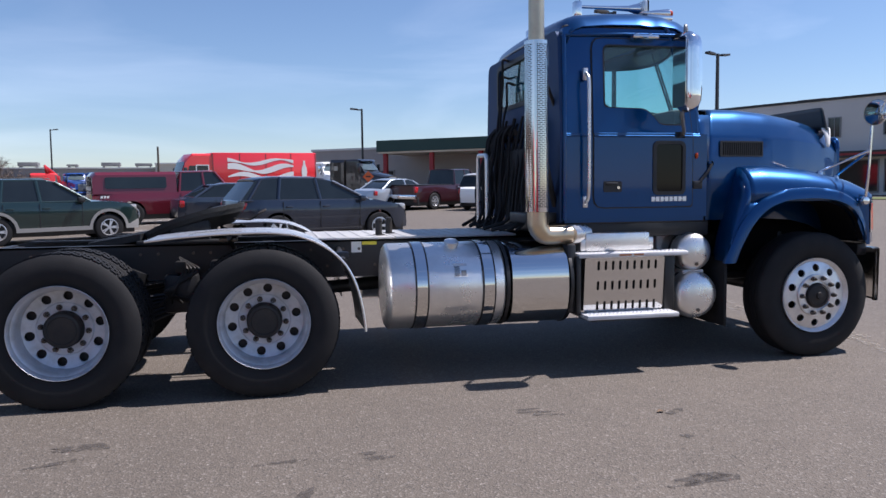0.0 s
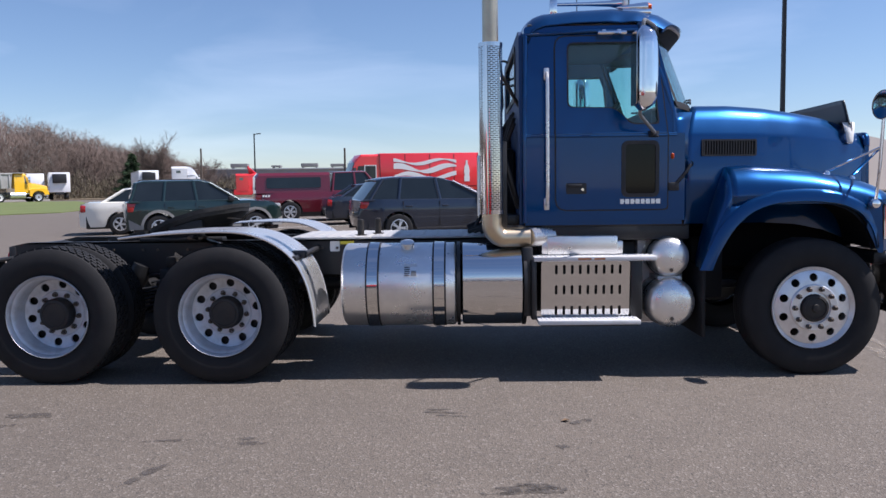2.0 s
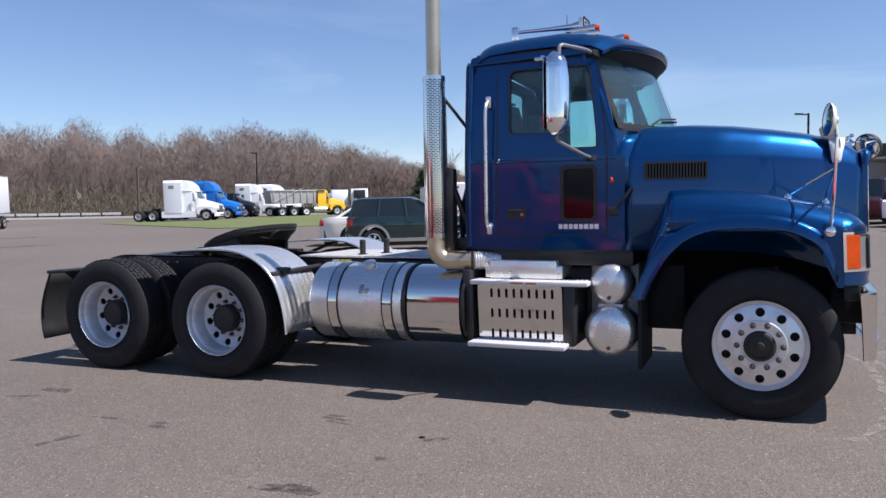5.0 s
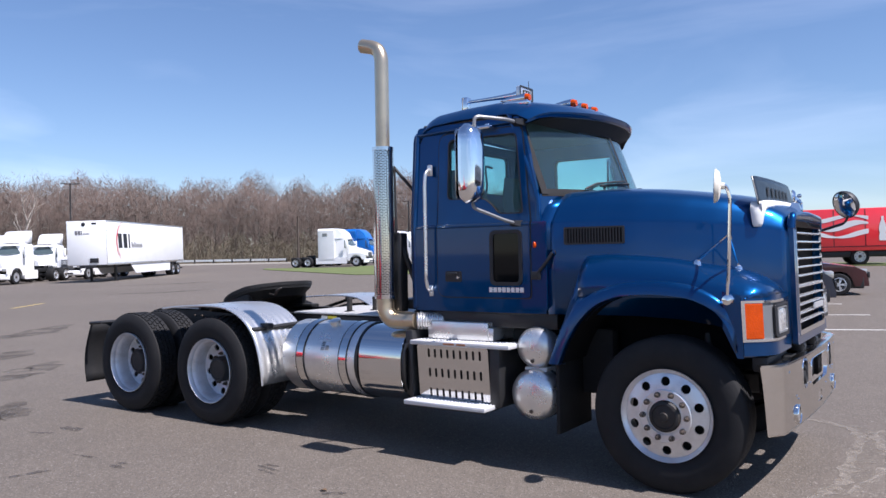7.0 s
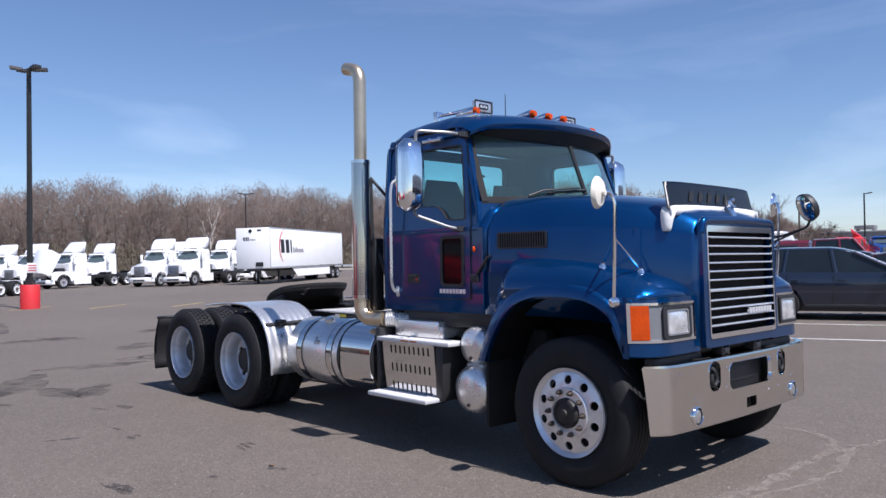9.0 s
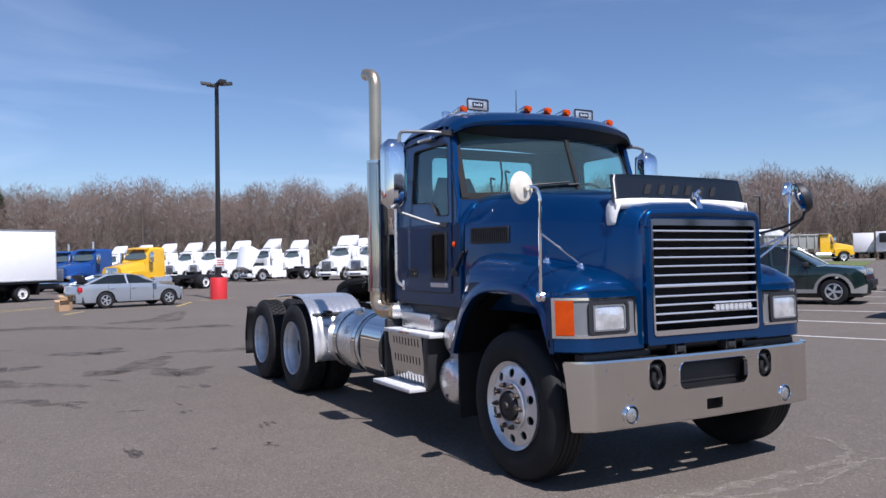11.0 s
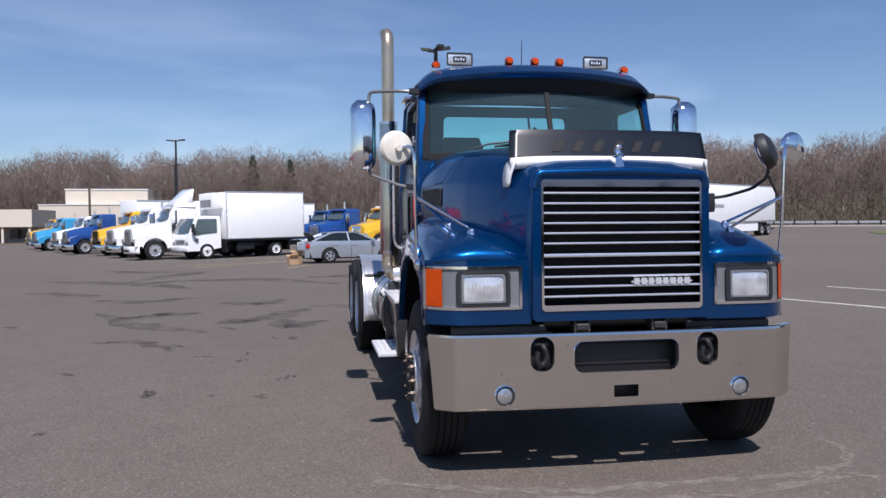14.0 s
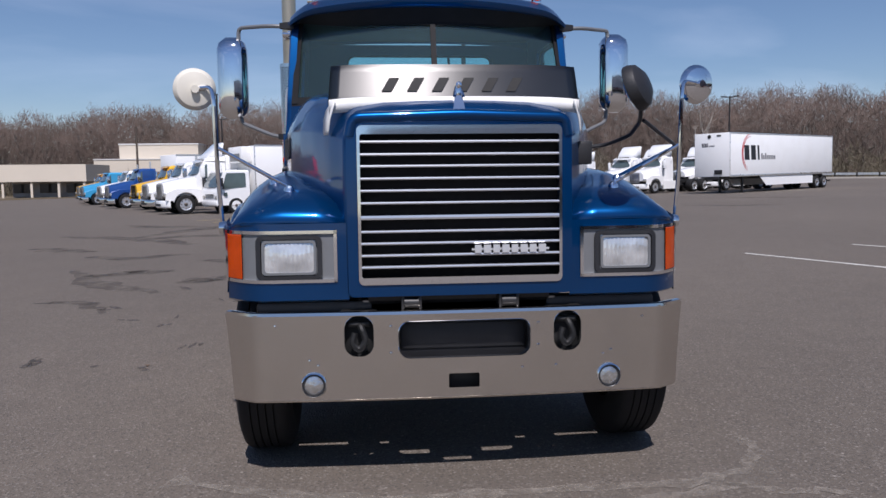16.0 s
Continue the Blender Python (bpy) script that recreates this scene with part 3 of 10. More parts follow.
box(bm, 0.50, 0.60, -0.46, 0.46, 0.78, 1.70, 0.02)
part("radiator", bm, grille_dark, truck)


# ---- hood ----
HX = [-0.90, -0.60, -0.30, 0.0, 0.25, 0.45, 0.58, 0.655]
H_W = [0.985, 0.945, 0.895, 0.815, 0.725, 0.640, 0.575, 0.545]      # half width at the crease
H_T = [2.045, 2.045, 2.025, 1.99, 1.955, 1.91, 1.86, 1.80]          # crown height
H_C = [1.79, 1.79, 1.785, 1.775, 1.755, 1.735, 1.71, 1.68]          # crease height
H_B = [1.12, 1.12, 1.12, 1.10, 1.05, 0.98, 0.95, 0.94]


def hood_section(x):
    w, t, c, b = (interp(x, HX, q) for q in (H_W, H_T, H_C, H_B))
    half = [(w + 0.005, b), (w + 0.004, lerp(b, c, 0.5)), (w, c - 0.02), (w - 0.006, c)]
    cy, cz = w - 0.012, c + 0.012
    ty, tz = w * 0.80, t - 0.035
    half += [(lerp(cy, ty, 0.0), cz), (lerp(cy, ty, 0.22), lerp(cz, tz, 0.42)), (lerp(cy, ty, 0.48), lerp(cz, tz, 0.74)), (lerp(cy, ty, 0.75), lerp(cz, tz, 0.93)), (ty, tz), (w * 0.6, t - 0.014), (w * 0.3, t - 0.004), (0, t)]
    return half


bm = bmn()
_rings = []
for i in range(29):
    x = lerp(HX[0], HX[-1], i / 28)
    h = hood_section(x)
    hx = lambda y, f=i / 28, w=h[0][0]: lerp(HX[0] + 0.285 * (1 - (y / w) ** 2), HX[-1], f)
    _rings.append([(hx(y), -y, z) for y, z in h] + [(hx(y), y, z) for y, z in reversed(h[:-1])])
quads(bm, _rings, closed=False)
# nose: rounded edge into the grille frame
hood = part("hood", bm, blue_paint, truck, "blue metallic sloped hood", angle=50)
_m = hood.modifiers.new("thickness", 'SOLIDIFY')
_m.thickness, _m.offset = 0.02, -1

bm = bmn()
_out = rounded([(-0.547, 0.93), (0.547, 0.93), (0.547, 1.76), (0.50, 1.802), (-0.50, 1.802), (-0.547, 1.76)], [0.03, 0.03, 0.03, 0.05, 0.05, 0.03])
_in = rrect(-0.498, 0.498, 0.985, 1.752, 0.03)
plate(bm, _out, [_in], lambda u, v, w: (0.650 + w + 0.04 * (1.35 - v) * 0.6, u, v), 0.035)
_es = [e for e in bm.edges if len(e.link_faces) == 2 and e.calc_face_angle(0) > 1.0]
bmesh.ops.bevel(bm, geom=_es, offset=0.014, segments=3, profile=0.5, affect='EDGES')
part("grille_surround", bm, blue_paint, hood, angle=40)

# crowned blue brow over the grille
bm = bmn()
tube(bm, [(0.66, -0.53, 1.70), (0.665, -0.515, 1.785), (0.67, 0, 1.80), (0.665, 0.515, 1.785), (0.66, 0.53, 1.70)], 0.028, n=12, bend=0.08)
part("hood_brow", bm, blue_paint, hood, angle=60)


def grille_x(z):
    return 0.668 + 0.024 * (1.35 - z)


bm = bmn()
plate(bm, rrect(-0.496, 0.496, 0.988, 1.75, 0.025), [rrect(-0.482, 0.482, 1.022, 1.708, 0.012)], lambda u, v, w: (grille_x(v) + 0.012 + w, u, v), 0.014)
part("grille_frame", bm, chrome, truck, "bright chrome grille frame")
bm = bmn()
box(bm, 0.61, 0.625, -0.49, 0.49, 0.985, 1.755)
part("grille_screen", bm, grille_dark, truck, "black mesh behind the grille bars")
_bar_z = [1.672, 1.612, 1.556, 1.497, 1.439, 1.380, 1.311, 1.243, 1.186, 1.128, 1.072]
_bar = None
for z in _bar_z:
    if _bar is None:
        bm = bmn()
        quads(bm, [[(x, y, q) for x, q in ((0.019, -0.006), (0.0215, -0.001), (0.0195, 0.0055), (-0.020, 0.0045), (-0.020, -0.006))] for y in (-0.482, 0.482)], True, True, True)
        _bar = part("grille_bar", bm, grille_chrome, truck, "thin polished grille bar", angle=20)
        _bar.matrix_basis = pose(grille_x(z), 0, z)
    else:
        _b = share(_bar, truck, pose(grille_x(z), 0, z) @ Matrix.Diagonal((1, 1, 1.7 if z == 1.311 else 1, 1)))


def badge(bm, to, width, height, thick):
    """The maker's name as a row of plain silver blocks."""
    for i in range(4):
        u0, u1 = width * (i / 4 + 0.012), width * ((i + 1) / 4 - 0.02)
        for f0, f1 in ((0.0, 0.40), (0.56, 1.0)):
            plate(bm, [(lerp(u0, u1, f0), 0), (lerp(u0, u1, f1), 0), (lerp(u0, u1, f1), height), (lerp(u0, u1, f0), height)], (), to, thick)
        plate(bm, [(lerp(u0, u1, 0.40), height * 0.42), (lerp(u0, u1, 0.56), height * 0.42), (lerp(u0, u1, 0.56), height * 0.62), (lerp(u0, u1, 0.40), height * 0.62)], (), to, thick * 0.8)


bm = bmn()
badge(bm, lambda u, v, w: (grille_x(1.15) + 0.022 + w, 0.06 + u, 1.135 + v), 0.36, 0.038, 0.012)
box(bm, grille_x(1.15) + 0.02, grille_x(1.15) + 0.026, 0.05, 0.43, 1.146, 1.156)
part("grille_badge", bm, badge_silver, truck, "silver maker's badge in plain blocks")

# hood side vent
for _s in (-1, 1):
    bm = bmn()
    _to = lambda u, v, w, s=_s: (u, s * (interp(u, HX, H_W) + 0.006 + w), v)
    plate(bm, rrect(-0.775, -0.345, 1.622, 1.747, 0.012), [rrect(-0.762, -0.358, 1.634, 1.735, 0.008)], _to, 0.008)
    for i in range(20):
        u = -0.758 + i * 0.0208
        plate(bm, [(u, 1.634), (u + 0.009, 1.634), (u + 0.009, 1.735), (u, 1.735)], (), _to, 0.007)
    v = part("hood_vent", bm, black_plastic, hood, "black louvred side vent")
    bm = bmn()
    plate(bm, rrect(-0.77, -0.35, 1.627, 1.742, 0.01), (), lambda u, v, w, s=_s: (u, s * (interp(u, HX, H_W) + 0.0035 + w), v), 0.002)
    part("vent_backing", bm, grille_dark, v)
    bm = bmn()
    revolve(bm, [(0.022, 0.0), (0.022, -0.012), (0.012, -0.02), (0.0, -0.02)], (-0.86, _s * 0.992, 1.565), (0, -_s * -1, 0), 14)
    tube(bm, [(-0.86, _s * 1.0, 1.565), (-0.90, _s * 1.012, 1.50), (-0.98, _s * 1.012, 1.41)], 0.012, n=8, bend=0.03)
    box(bm, -1.03, -0.95, _s * 1.0, _s * 1.02, 1.37, 1.43, 0.006)
    part("hood_latch", bm, black_plastic, hood, "black rubber hood latch")

# ---- front fenders ----
FX = [-0.60, -0.45, -0.2, 0.0, 0.16, 0.40, 0.52, 0.60, 0.635]
F_RZ = [1.54, 1.55, 1.535, 1.515, 1.485, 1.445, 1.40, 1.335, 1.29]    # ridge height
F_RY = [0.95, 0.945, 0.94, 0.94, 0.93, 0.87, 0.86, 0.86, 0.86]
F_OZ = [1.40, 1.41, 1.40, 1.385, 1.37, 1.32, 1.295, 1.275, 1.262]     # outer shoulder


def fender_section(x):
    rz, ry, oz = (interp(x, FX, q) for q in (F_RZ, F_RY, F_OZ))
    iy = interp(x, HX, H_W) - 0.03
    oy = interp(x, [-0.6, 0.3, 0.55, 0.635], [1.125, 1.125, 1.12, 1.10])
    return [(iy, rz - 0.02), (lerp(iy, ry, 0.5), rz - 0.004), (ry, rz), (lerp(ry, oy, 0.35), lerp(rz, oz, 0.16)), (lerp(ry, oy, 0.65), lerp(rz, oz, 0.45)), (lerp(ry, oy, 0.88), lerp(rz, oz, 0.80)), (oy, oz - 0.02), (oy + 0.012, oz - 0.07), (oy + 0.016, min(oz - 0.10, 1.262))]


def arch_curve(r0, grow=0.0):
    """Wheel arch outline in x and z, from the rear foot over the wheel to the front foot."""
    pts = [(-0.745 - grow, 0.785), (-0.70 - grow, 0.90), (-0.60 - grow, 1.08 + grow * 0.4), (-0.47 - grow * 0.6, 1.21 + grow * 0.8), (-0.30, 1.272 + grow), (-0.05, 1.285 + grow), (0.18, 1.262 + grow), (0.33 + grow * 0.4, 1.19 + grow * 0.8), (0.415 + grow * 0.5, 1.06 + grow * 0.3), (0.445 + grow * 0.3, 0.93)]
    return [tuple(p) for p in smooth_path([(a, 0, b) for a, b in pts], 0.08, 3)]


for _s in (-1, 1):
    bm = bmn()
    rings = []
    for i in range(25):
        x = lerp(FX[0], FX[-1], i / 24)
        f = max(0.0, min(1.0, (x - 0.36) / 0.12))
        # the nose ends in a crisp fold over the lamps, along the rounded corner
        rings.append([(min(x, 0.642 - 0.165 * (max(0.0, y - 0.92) / 0.23) ** 2), _s * min(y, 1.147), lerp(z, max(z, 1.27), f)) for y, z in fender_section(x)])
    quads(bm, rings, closed=False)
    # rear flare running down behind the wheel
    rear = [(y, z) for y, z in fender_section(FX[0])]
    down = []
    for k in range(7):
        f = k / 6
        ring = []
        for j, (y, z) in enumerate(rear):
            zz = lerp(z, 0.80, f) if j > 0 else lerp(z, 0.86, f)
            yy = lerp(y, interp(j, [0, 8], [0.96, 1.14]), f ** 0.7)
            ring.append((-0.60 - 0.21 * f - 0.02 * math.sin(f * 3.1), _s * yy, zz))
        down.append(ring)
    quads(bm, down, closed=False)
    # side skirt between shoulder and arch
    arch = arch_curve(0)
    top = []
    for x, _, z in arch:
        xx = max(-0.795, min(0.62, x))
        if xx < -0.60:
            zt = interp(xx, [-0.81, -0.60], [0.80, 1.262])
        else:
            zt = min(interp(xx, FX, F_OZ) - 0.10, 1.262)
        zt = max(zt, z + 0.012)
        top.append((x - 0.03 if x < -0.45 else (min(x + 0.04, 0.476) if x > 0.3 else x), _s * 1.139, zt))
    low = [(x, _s * 1.150, z) for x, _, z in arch]
    lip = [(x, _s * 1.162, z + 0.004) for x, _, z in arch]
    inn = [(x, _s * 1.06, z - 0.012) for x, _, z in arch]
    quads(bm, [top, [(lerp(a[0], b[0], 0.5), _s * 1.146, lerp(a[2], b[2], 0.5)) for a, b in zip(top, low)], lip, inn], closed=False)
    fender = part("fender", bm, blue_paint, truck, "blue fender with raised wheel-arch lip", angle=50)
    md = fender.modifiers.new("thickness", 'SOLIDIFY')
    md.thickness, md.offset = 0.012, -1
    # raised arch band
    bm = bmn()
    a0, a1 = arch_curve(0), arch_curve(0, 0.085)
    prof = []
    for (x, _, z), (x2, _, z2) in zip(a0, a1):
        g = 0.0 if x < 0.3 else min(1.0, (x - 0.3) / 0.14)      # fades into the lamp corner
        prof.append([(x, _s * 1.13, z - 0.006), (x, _s * (1.172 - 0.026 * g), z), (lerp(x, x2, 0.7), _s * (1.168 - 0.024 * g), lerp(z, z2, 0.7)), (x2, _s * (1.15 - 0.012 * g), z2), (x2, _s * 1.12, z2 + 0.005)])
    quads(bm, prof, closed=True, cap0=True, cap1=True)
    part("arch_band", bm, blue_paint, fender, angle=45)
    # front corner with the lamp opening
    def corner(u, v, w, s=_s):
        # u runs outward from the grille; the corner wraps round
        f = max(0.0, (u - 0.92) / 0.23)
        x = 0.645 + 0.012 * (1.1 - v) * 3 - 0.165 * f * f
        return (x + w * (1 - 0.5 * f), s * (u + w * 0.6 * f), v)
    def strip(v0, v1, u0, u1):
        bm = bmn()
        n = 14
        rr = []
        for z in (v0, lerp(v0, v1, 0.5), v1):
            rr.append([corner(lerp(u0, u1, i / n), z, 0.0) for i in range(n + 1)])
        quads(bm, rr, closed=False)
        part("nose_panel", bm, blue_paint, fender, angle=50)
    strip(1.25, 1.285, 0.545, 1.145)
    strip(0.915, 1.0, 0.545, 1.145)
    strip(1.0, 1.25, 0.545, 0.60)
    bm = bmn()
    rr = []
    for z, d in ((0.915, 0.0), (0.905, -0.02), (0.90, -0.06)):
        rr.append([(corner(lerp(0.545, 1.145, i / 14), z, 0)[0] + d, corner(lerp(0.545, 1.145, i / 14), z, 0)[1], z) for i in range(15)])
    quads(bm, rr, closed=False)
    part("nose_lip", bm, blue_paint, fender, angle=50)
    # side piece behind the amber lamp
    bm = bmn()
    quads(bm, [[(corner(1.147, z, 0)[0], _s * 1.147, z) for z in (0.90, 1.0, 1.25, 1.285)], [(0.455, _s * 1.152, z) for z in (0.90, 1.0, 1.25, 1.29)], [(0.37, _s * 1.150, z) for z in (1.08, 1.12, 1.25, 1.31)]], closed=False)
    part("nose_side", bm, blue_paint, fender, angle=50)
    # lamp bezel
    bm = bmn()
    def bez(u, v, w):
        p = corner(u, v, w)
        return p
    def frame_strip(u0, u1, v0, v1, lift, mat_index=0, k=12):
        a = [bez(lerp(u0, u1, i / k), v0, lift) for i in range(k + 1)]
        b = [bez(lerp(u0, u1, i / k), v1, lift) for i in range(k + 1)]
        a2 = [bez(lerp(u0, u1, i / k), v0, lift - 0.03) for i in range(k + 1)]
        b2 = [bez(lerp(u0, u1, i / k), v1, lift - 0.03) for i in range(k + 1)]
        quads(bm, [a2, a, b, b2], closed=False)
    frame_strip(0.60, 1.147, 1.236, 1.252, 0.008)
    frame_strip(0.60, 1.147, 1.0, 1.016, 0.008)
    frame_strip(0.60, 0.616, 1.0, 1.252, 0.008, k=2)
    frame_strip(1.136, 1.149, 1.0, 1.252, 0.011, k=2)
    part("lamp_trim", bm, chrome, fender, "thin bright lamp trim")
    bm = bmn()
    frame_strip(0.612, 1.06, 1.012, 1.24, -0.004)
    part("lamp_bezel", bm, grey_bezel, fender, "grey lamp bezel")
    bm = bmn()
    plate(bm, rrect(0.672, 0.985, 1.018, 1.228, 0.03), [rrect(0.695, 0.962, 1.036, 1.211, 0.02)], lambda u, v, w: bez(u, v, 0.001 + w), 0.016)
    part("lamp_gasket", bm, black_plastic, fender)
    bm = bmn()
    uu = [lerp(0.700, 0.957, i / 48) for i in range(49)]
    vv = [lerp(1.041, 1.206, i / 12) for i in range(13)]
    def dome(u, v):
        return 0.004 + 0.014 * (1 - ((u - 0.828) / 0.14) ** 2) * (1 - ((v - 1.123) / 0.09) ** 2)
    quads(bm, [[bez(u, v, dome(u, v) + (0.0016 if i % 4 in (1, 2) else 0.0) * (1 if 0 < j < 12 and j != 6 else 0)) for i, u in enumerate(uu)] for j, v in enumerate(vv)], closed=False)
    _lamp = part("headlamp", bm, lamp_glass, fender, "clear rectangular sealed headlamp", angle=20)
    bm = bmn()
    plate(bm, rrect(0.700, 0.957, 1.041, 1.206, 0.02), [rrect(0.712, 0.945, 1.052, 1.195, 0.016)], lambda u, v, w: bez(u, v, 0.006 + w), 0.010)
    part("lamp_ring", bm, grey_bezel, _lamp)
    bm = bmn()
    k = 8
    a = [[bez(lerp(1.058, 1.147, i / k), z, 0.006 + (0.003 if j % 2 else 0.0)) for i in range(k + 1)] for j, z in enumerate([lerp(1.018, 1.234, q / 24) for q in range(25)])]
    quads(bm, a, closed=False)
    part("turn_signal", bm, amber, fender, "amber wrap-round turn signal", angle=70)
    # inner wheel well
    bm = bmn()
    rr = []
    for x, _, z in arch_curve(0, -0.01):
        rr.append([(x, _s * 1.13, z + 0.004), (x, _s * 0.55, z + 0.01)])
    quads(bm, rr, closed=False)
    box(bm, -0.75, 0.5, _s * 0.50, _s * 0.53, 0.75, 1.3)
    # grille black instead of plastic: deepens the shade inside the arch by colour
    part("wheel_well", bm, grille_dark, fender)


# ---- cab ----
def cab_w(z):
    return interp(z, [1.1, 1.2, 1.76, 1.795, 2.5, 2.6], [0.985, 1.0, 1.003, 0.990, 0.948, 0.935])


cab_floor_bm = bmn()
box(cab_floor_bm, -2.09, -0.86, -0.96, 0.96, 1.10, 1.15, 0.02)
part("cab_floor", cab_floor_bm, black_plastic, truck)

WINDOW = [(-1.775, 2.475), (-1.775, 1.995), (-1.43, 1.985), (-1.36, 1.93), (-1.31, 1.872), (-1.265, 1.862), (-1.09, 1.862), (-1.155, 2.45), (-1.18, 2.475)]
WINDOW_R = [0.05, 0.04, 0.05, 0.02, 0.04, 0.02, 0.03, 0.03, 0.02]
for _s in (-1, 1):
    to = lambda u, v, w, s=_s: (u, s * (cab_w(v) - 0.045 + w), v)
    bm = bmn()
    plate(bm, rounded([(-2.10, 1.795), (-2.09, 2.60), (-1.15, 2.60), (-1.115, 2.53), (-0.985, 2.03), (-0.955, 1.795)], [0, 0.03, 0.02, 0.03, 0.03, 0]), [rounded(WINDOW, WINDOW_R)], to, 0.045)
    side = part("cab_side", bm, blue_paint, truck, "blue cab side", angle=25)
    bm = bmn()
    plate(bm, [(-2.10, 1.15), (-0.905, 1.15), (-0.905, 1.795), (-2.10, 1.795)], (), lambda u, v, w, s=_s: (u, s * (1.0 - 0.045 + w), v), 0.047)
    box(bm, -2.09, -0.92, _s * 0.93, _s * 0.985, 1.12, 1.15)
    # ledge along the waist
    quads(bm, [[(x, _s * 1.0035, 1.770), (x, _s * 1.0055, 1.782), (x, _s * 0.990, 1.802)] for x in (-2.095, -1.872)], closed=False)
    quads(bm, [[(x, _s * 1.0035, 1.770), (x, _s * 1.0055, 1.782), (x, _s * 0.990, 1.802)] for x in (-1.024, -0.965)], closed=False)
    part("lower_side", bm, blue_paint, side, angle=25)
    # dark door gap and the door skin proud of it
    gap = bmn()
    go = lambda u, v, w, s=_s: (u, s * (cab_w(v) + 0.0025 + w), v)
    plate(gap, rounded([(-1.870, 1.795), (-1.870, 2.53), (-1.11, 2.53), (-1.026, 1.795)], [0, 0.09, 0.04, 0]), [rounded(WINDOW, WINDOW_R)], go, 0.0015)
    plate(gap, rounded([(-1.870, 1.795), (-1.026, 1.795), (-1.026, 1.225), (-1.870, 1.225)], [0, 0, 0.03, 0.09]), (), lambda u, v, w, s=_s: (u, s * (1.004 + w), v), 0.0015)
    part("door_gap", gap, black_plastic, side)
    bm = bmn()
    plate(bm, rounded([(-1.860, 1.80), (-1.860, 2.518), (-1.118, 2.518), (-1.036, 1.80)], [0, 0.08, 0.04, 0]), [rounded(WINDOW, WINDOW_R)], go, 0.008)
    plate(bm, rounded([(-1.860, 1.80), (-1.036, 1.80), (-1.036, 1.235), (-1.860, 1.235)], [0, 0, 0.03, 0.08]), [rrect(-1.352, -1.118, 1.345, 1.722, 0.03)], lambda u, v, w, s=_s: (u, s * (1.004 + w), v), 0.008)
    quads(bm, [[(x, _s * 1.0125, 1.768), (x, _s * 1.0155, 1.781), (x, _s * 0.9985, 1.806)] for x in (-1.858, -1.038)], closed=False)
    door = part("cab_door", bm, blue_paint, side, "blue cab door", angle=25)
    # window seal, glass, peep window
    bm = bmn()
    inner = [((x + 1.43) * 0.965 - 1.43, (z - 2.17) * 0.965 + 2.17) for x, z in rounded(WINDOW, WINDOW_R)]
    plate(bm, rounded(WINDOW, WINDOW_R), [inner], lambda u, v, w, s=_s: (u, s * (cab_w(v) - 0.02 + w), v), 0.033)
    part("window_seal", bm, black_plastic, side)
    bm = bmn()
    plate(bm, rounded(WINDOW, WINDOW_R), (), lambda u, v, w, s=_s: (u, s * (cab_w(v) - 0.016 + w), v), 0.004)
    g = part("side_glass", bm, cab_glass, side, "greenish side window")
    g.visible_shadow = False
    bm = bmn()
    plate(bm, rrect(-1.375, -1.098, 1.325, 1.742, 0.045), [rrect(-1.345, -1.125, 1.352, 1.715, 0.025)], lambda u, v, w, s=_s: (u, s * (1.010 + w), v), 0.010)
    part("peep_window_frame", bm, black_plastic, side)
    bm = bmn()
    plate(bm, rrect(-1.35, -1.12, 1.348, 1.72, 0.02), (), lambda u, v, w, s=_s: (u, s * (1.0065 + w), v), 0.003)
    part("peep_window", bm, peep_glass, side, "dark lower door window")
    # handle, marker, badge
    bm = bmn()
    plate(bm, rrect(-1.785, -1.635, 1.352, 1.434, 0.012), (), lambda u, v, w, s=_s: (u, s * (1.011 + w), v), 0.006)
    box(bm, -1.77, -1.67, _s * 1.016, _s * 1.030, 1.405, 1.425, 0.006)
    dh = part("door_handle", bm, black_plastic, side, "black recessed door handle")
    bm = bmn()
    cyl(bm, (-1.665, _s * 1.016, 1.385), (-1.665, _s * 1.024, 1.385), 0.011, n=12)
    part("lock_cylinder", bm, chrome, dh)
    bm = bmn()
    revolve(bm, [(0.012, 0.0), (0.012, 0.010), (0.007, 0.018), (0.0, 0.019)], (0, 0, 0), (0, 1, 0), 12)
    bmesh.ops.transform(bm, matrix=Matrix.Translation((-0.998, _s * 1.002, 1.626)) @ Matrix.Diagonal((1, _s, 1.9, 1)), verts=bm.verts)
    part("side_marker", bm, amber, side, "small amber side marker")
    bm = bmn()
    if _s < 0:
        badge(bm, lambda u, v, w: (-1.388 + u, -1.012 - w, 1.275 + v), 0.305, 0.036, 0.005)
    else:
        badge(bm, lambda u, v, w: (-1.083 - u, 1.012 + w, 1.275 + v), 0.305, 0.036, 0.005)
    part("door_badge", bm, badge_silver, side, "silver maker's badge in plain blocks")
    # grab rail
    bm = bmn()
    tube(bm, [(-1.93, _s * 1.0, 2.25), (-1.93, _s * 1.06, 2.22), (-1.93, _s * 1.075, 2.14), (-1.93, _s * 1.075, 1.38), (-1.93, _s * 1.06, 1.30), (-1.93, _s * 1.0, 1.27)], 0.0135, n=10, bend=0.05)
    for z in (2.24, 1.28):
        box(bm, -1.95, -1.91, _s * 0.985, _s * 1.012, z - 0.045, z + 0.045, 0.008)
    part("grab_rail", bm, polished, truck, "polished aluminium grab rail")
    # small chrome clearance lamp housing over the door window
    bm = bmn()
    box(bm, -1.56, -1.34, _s * 0.955, _s * 1.04, 2.512, 2.545, 0.015)
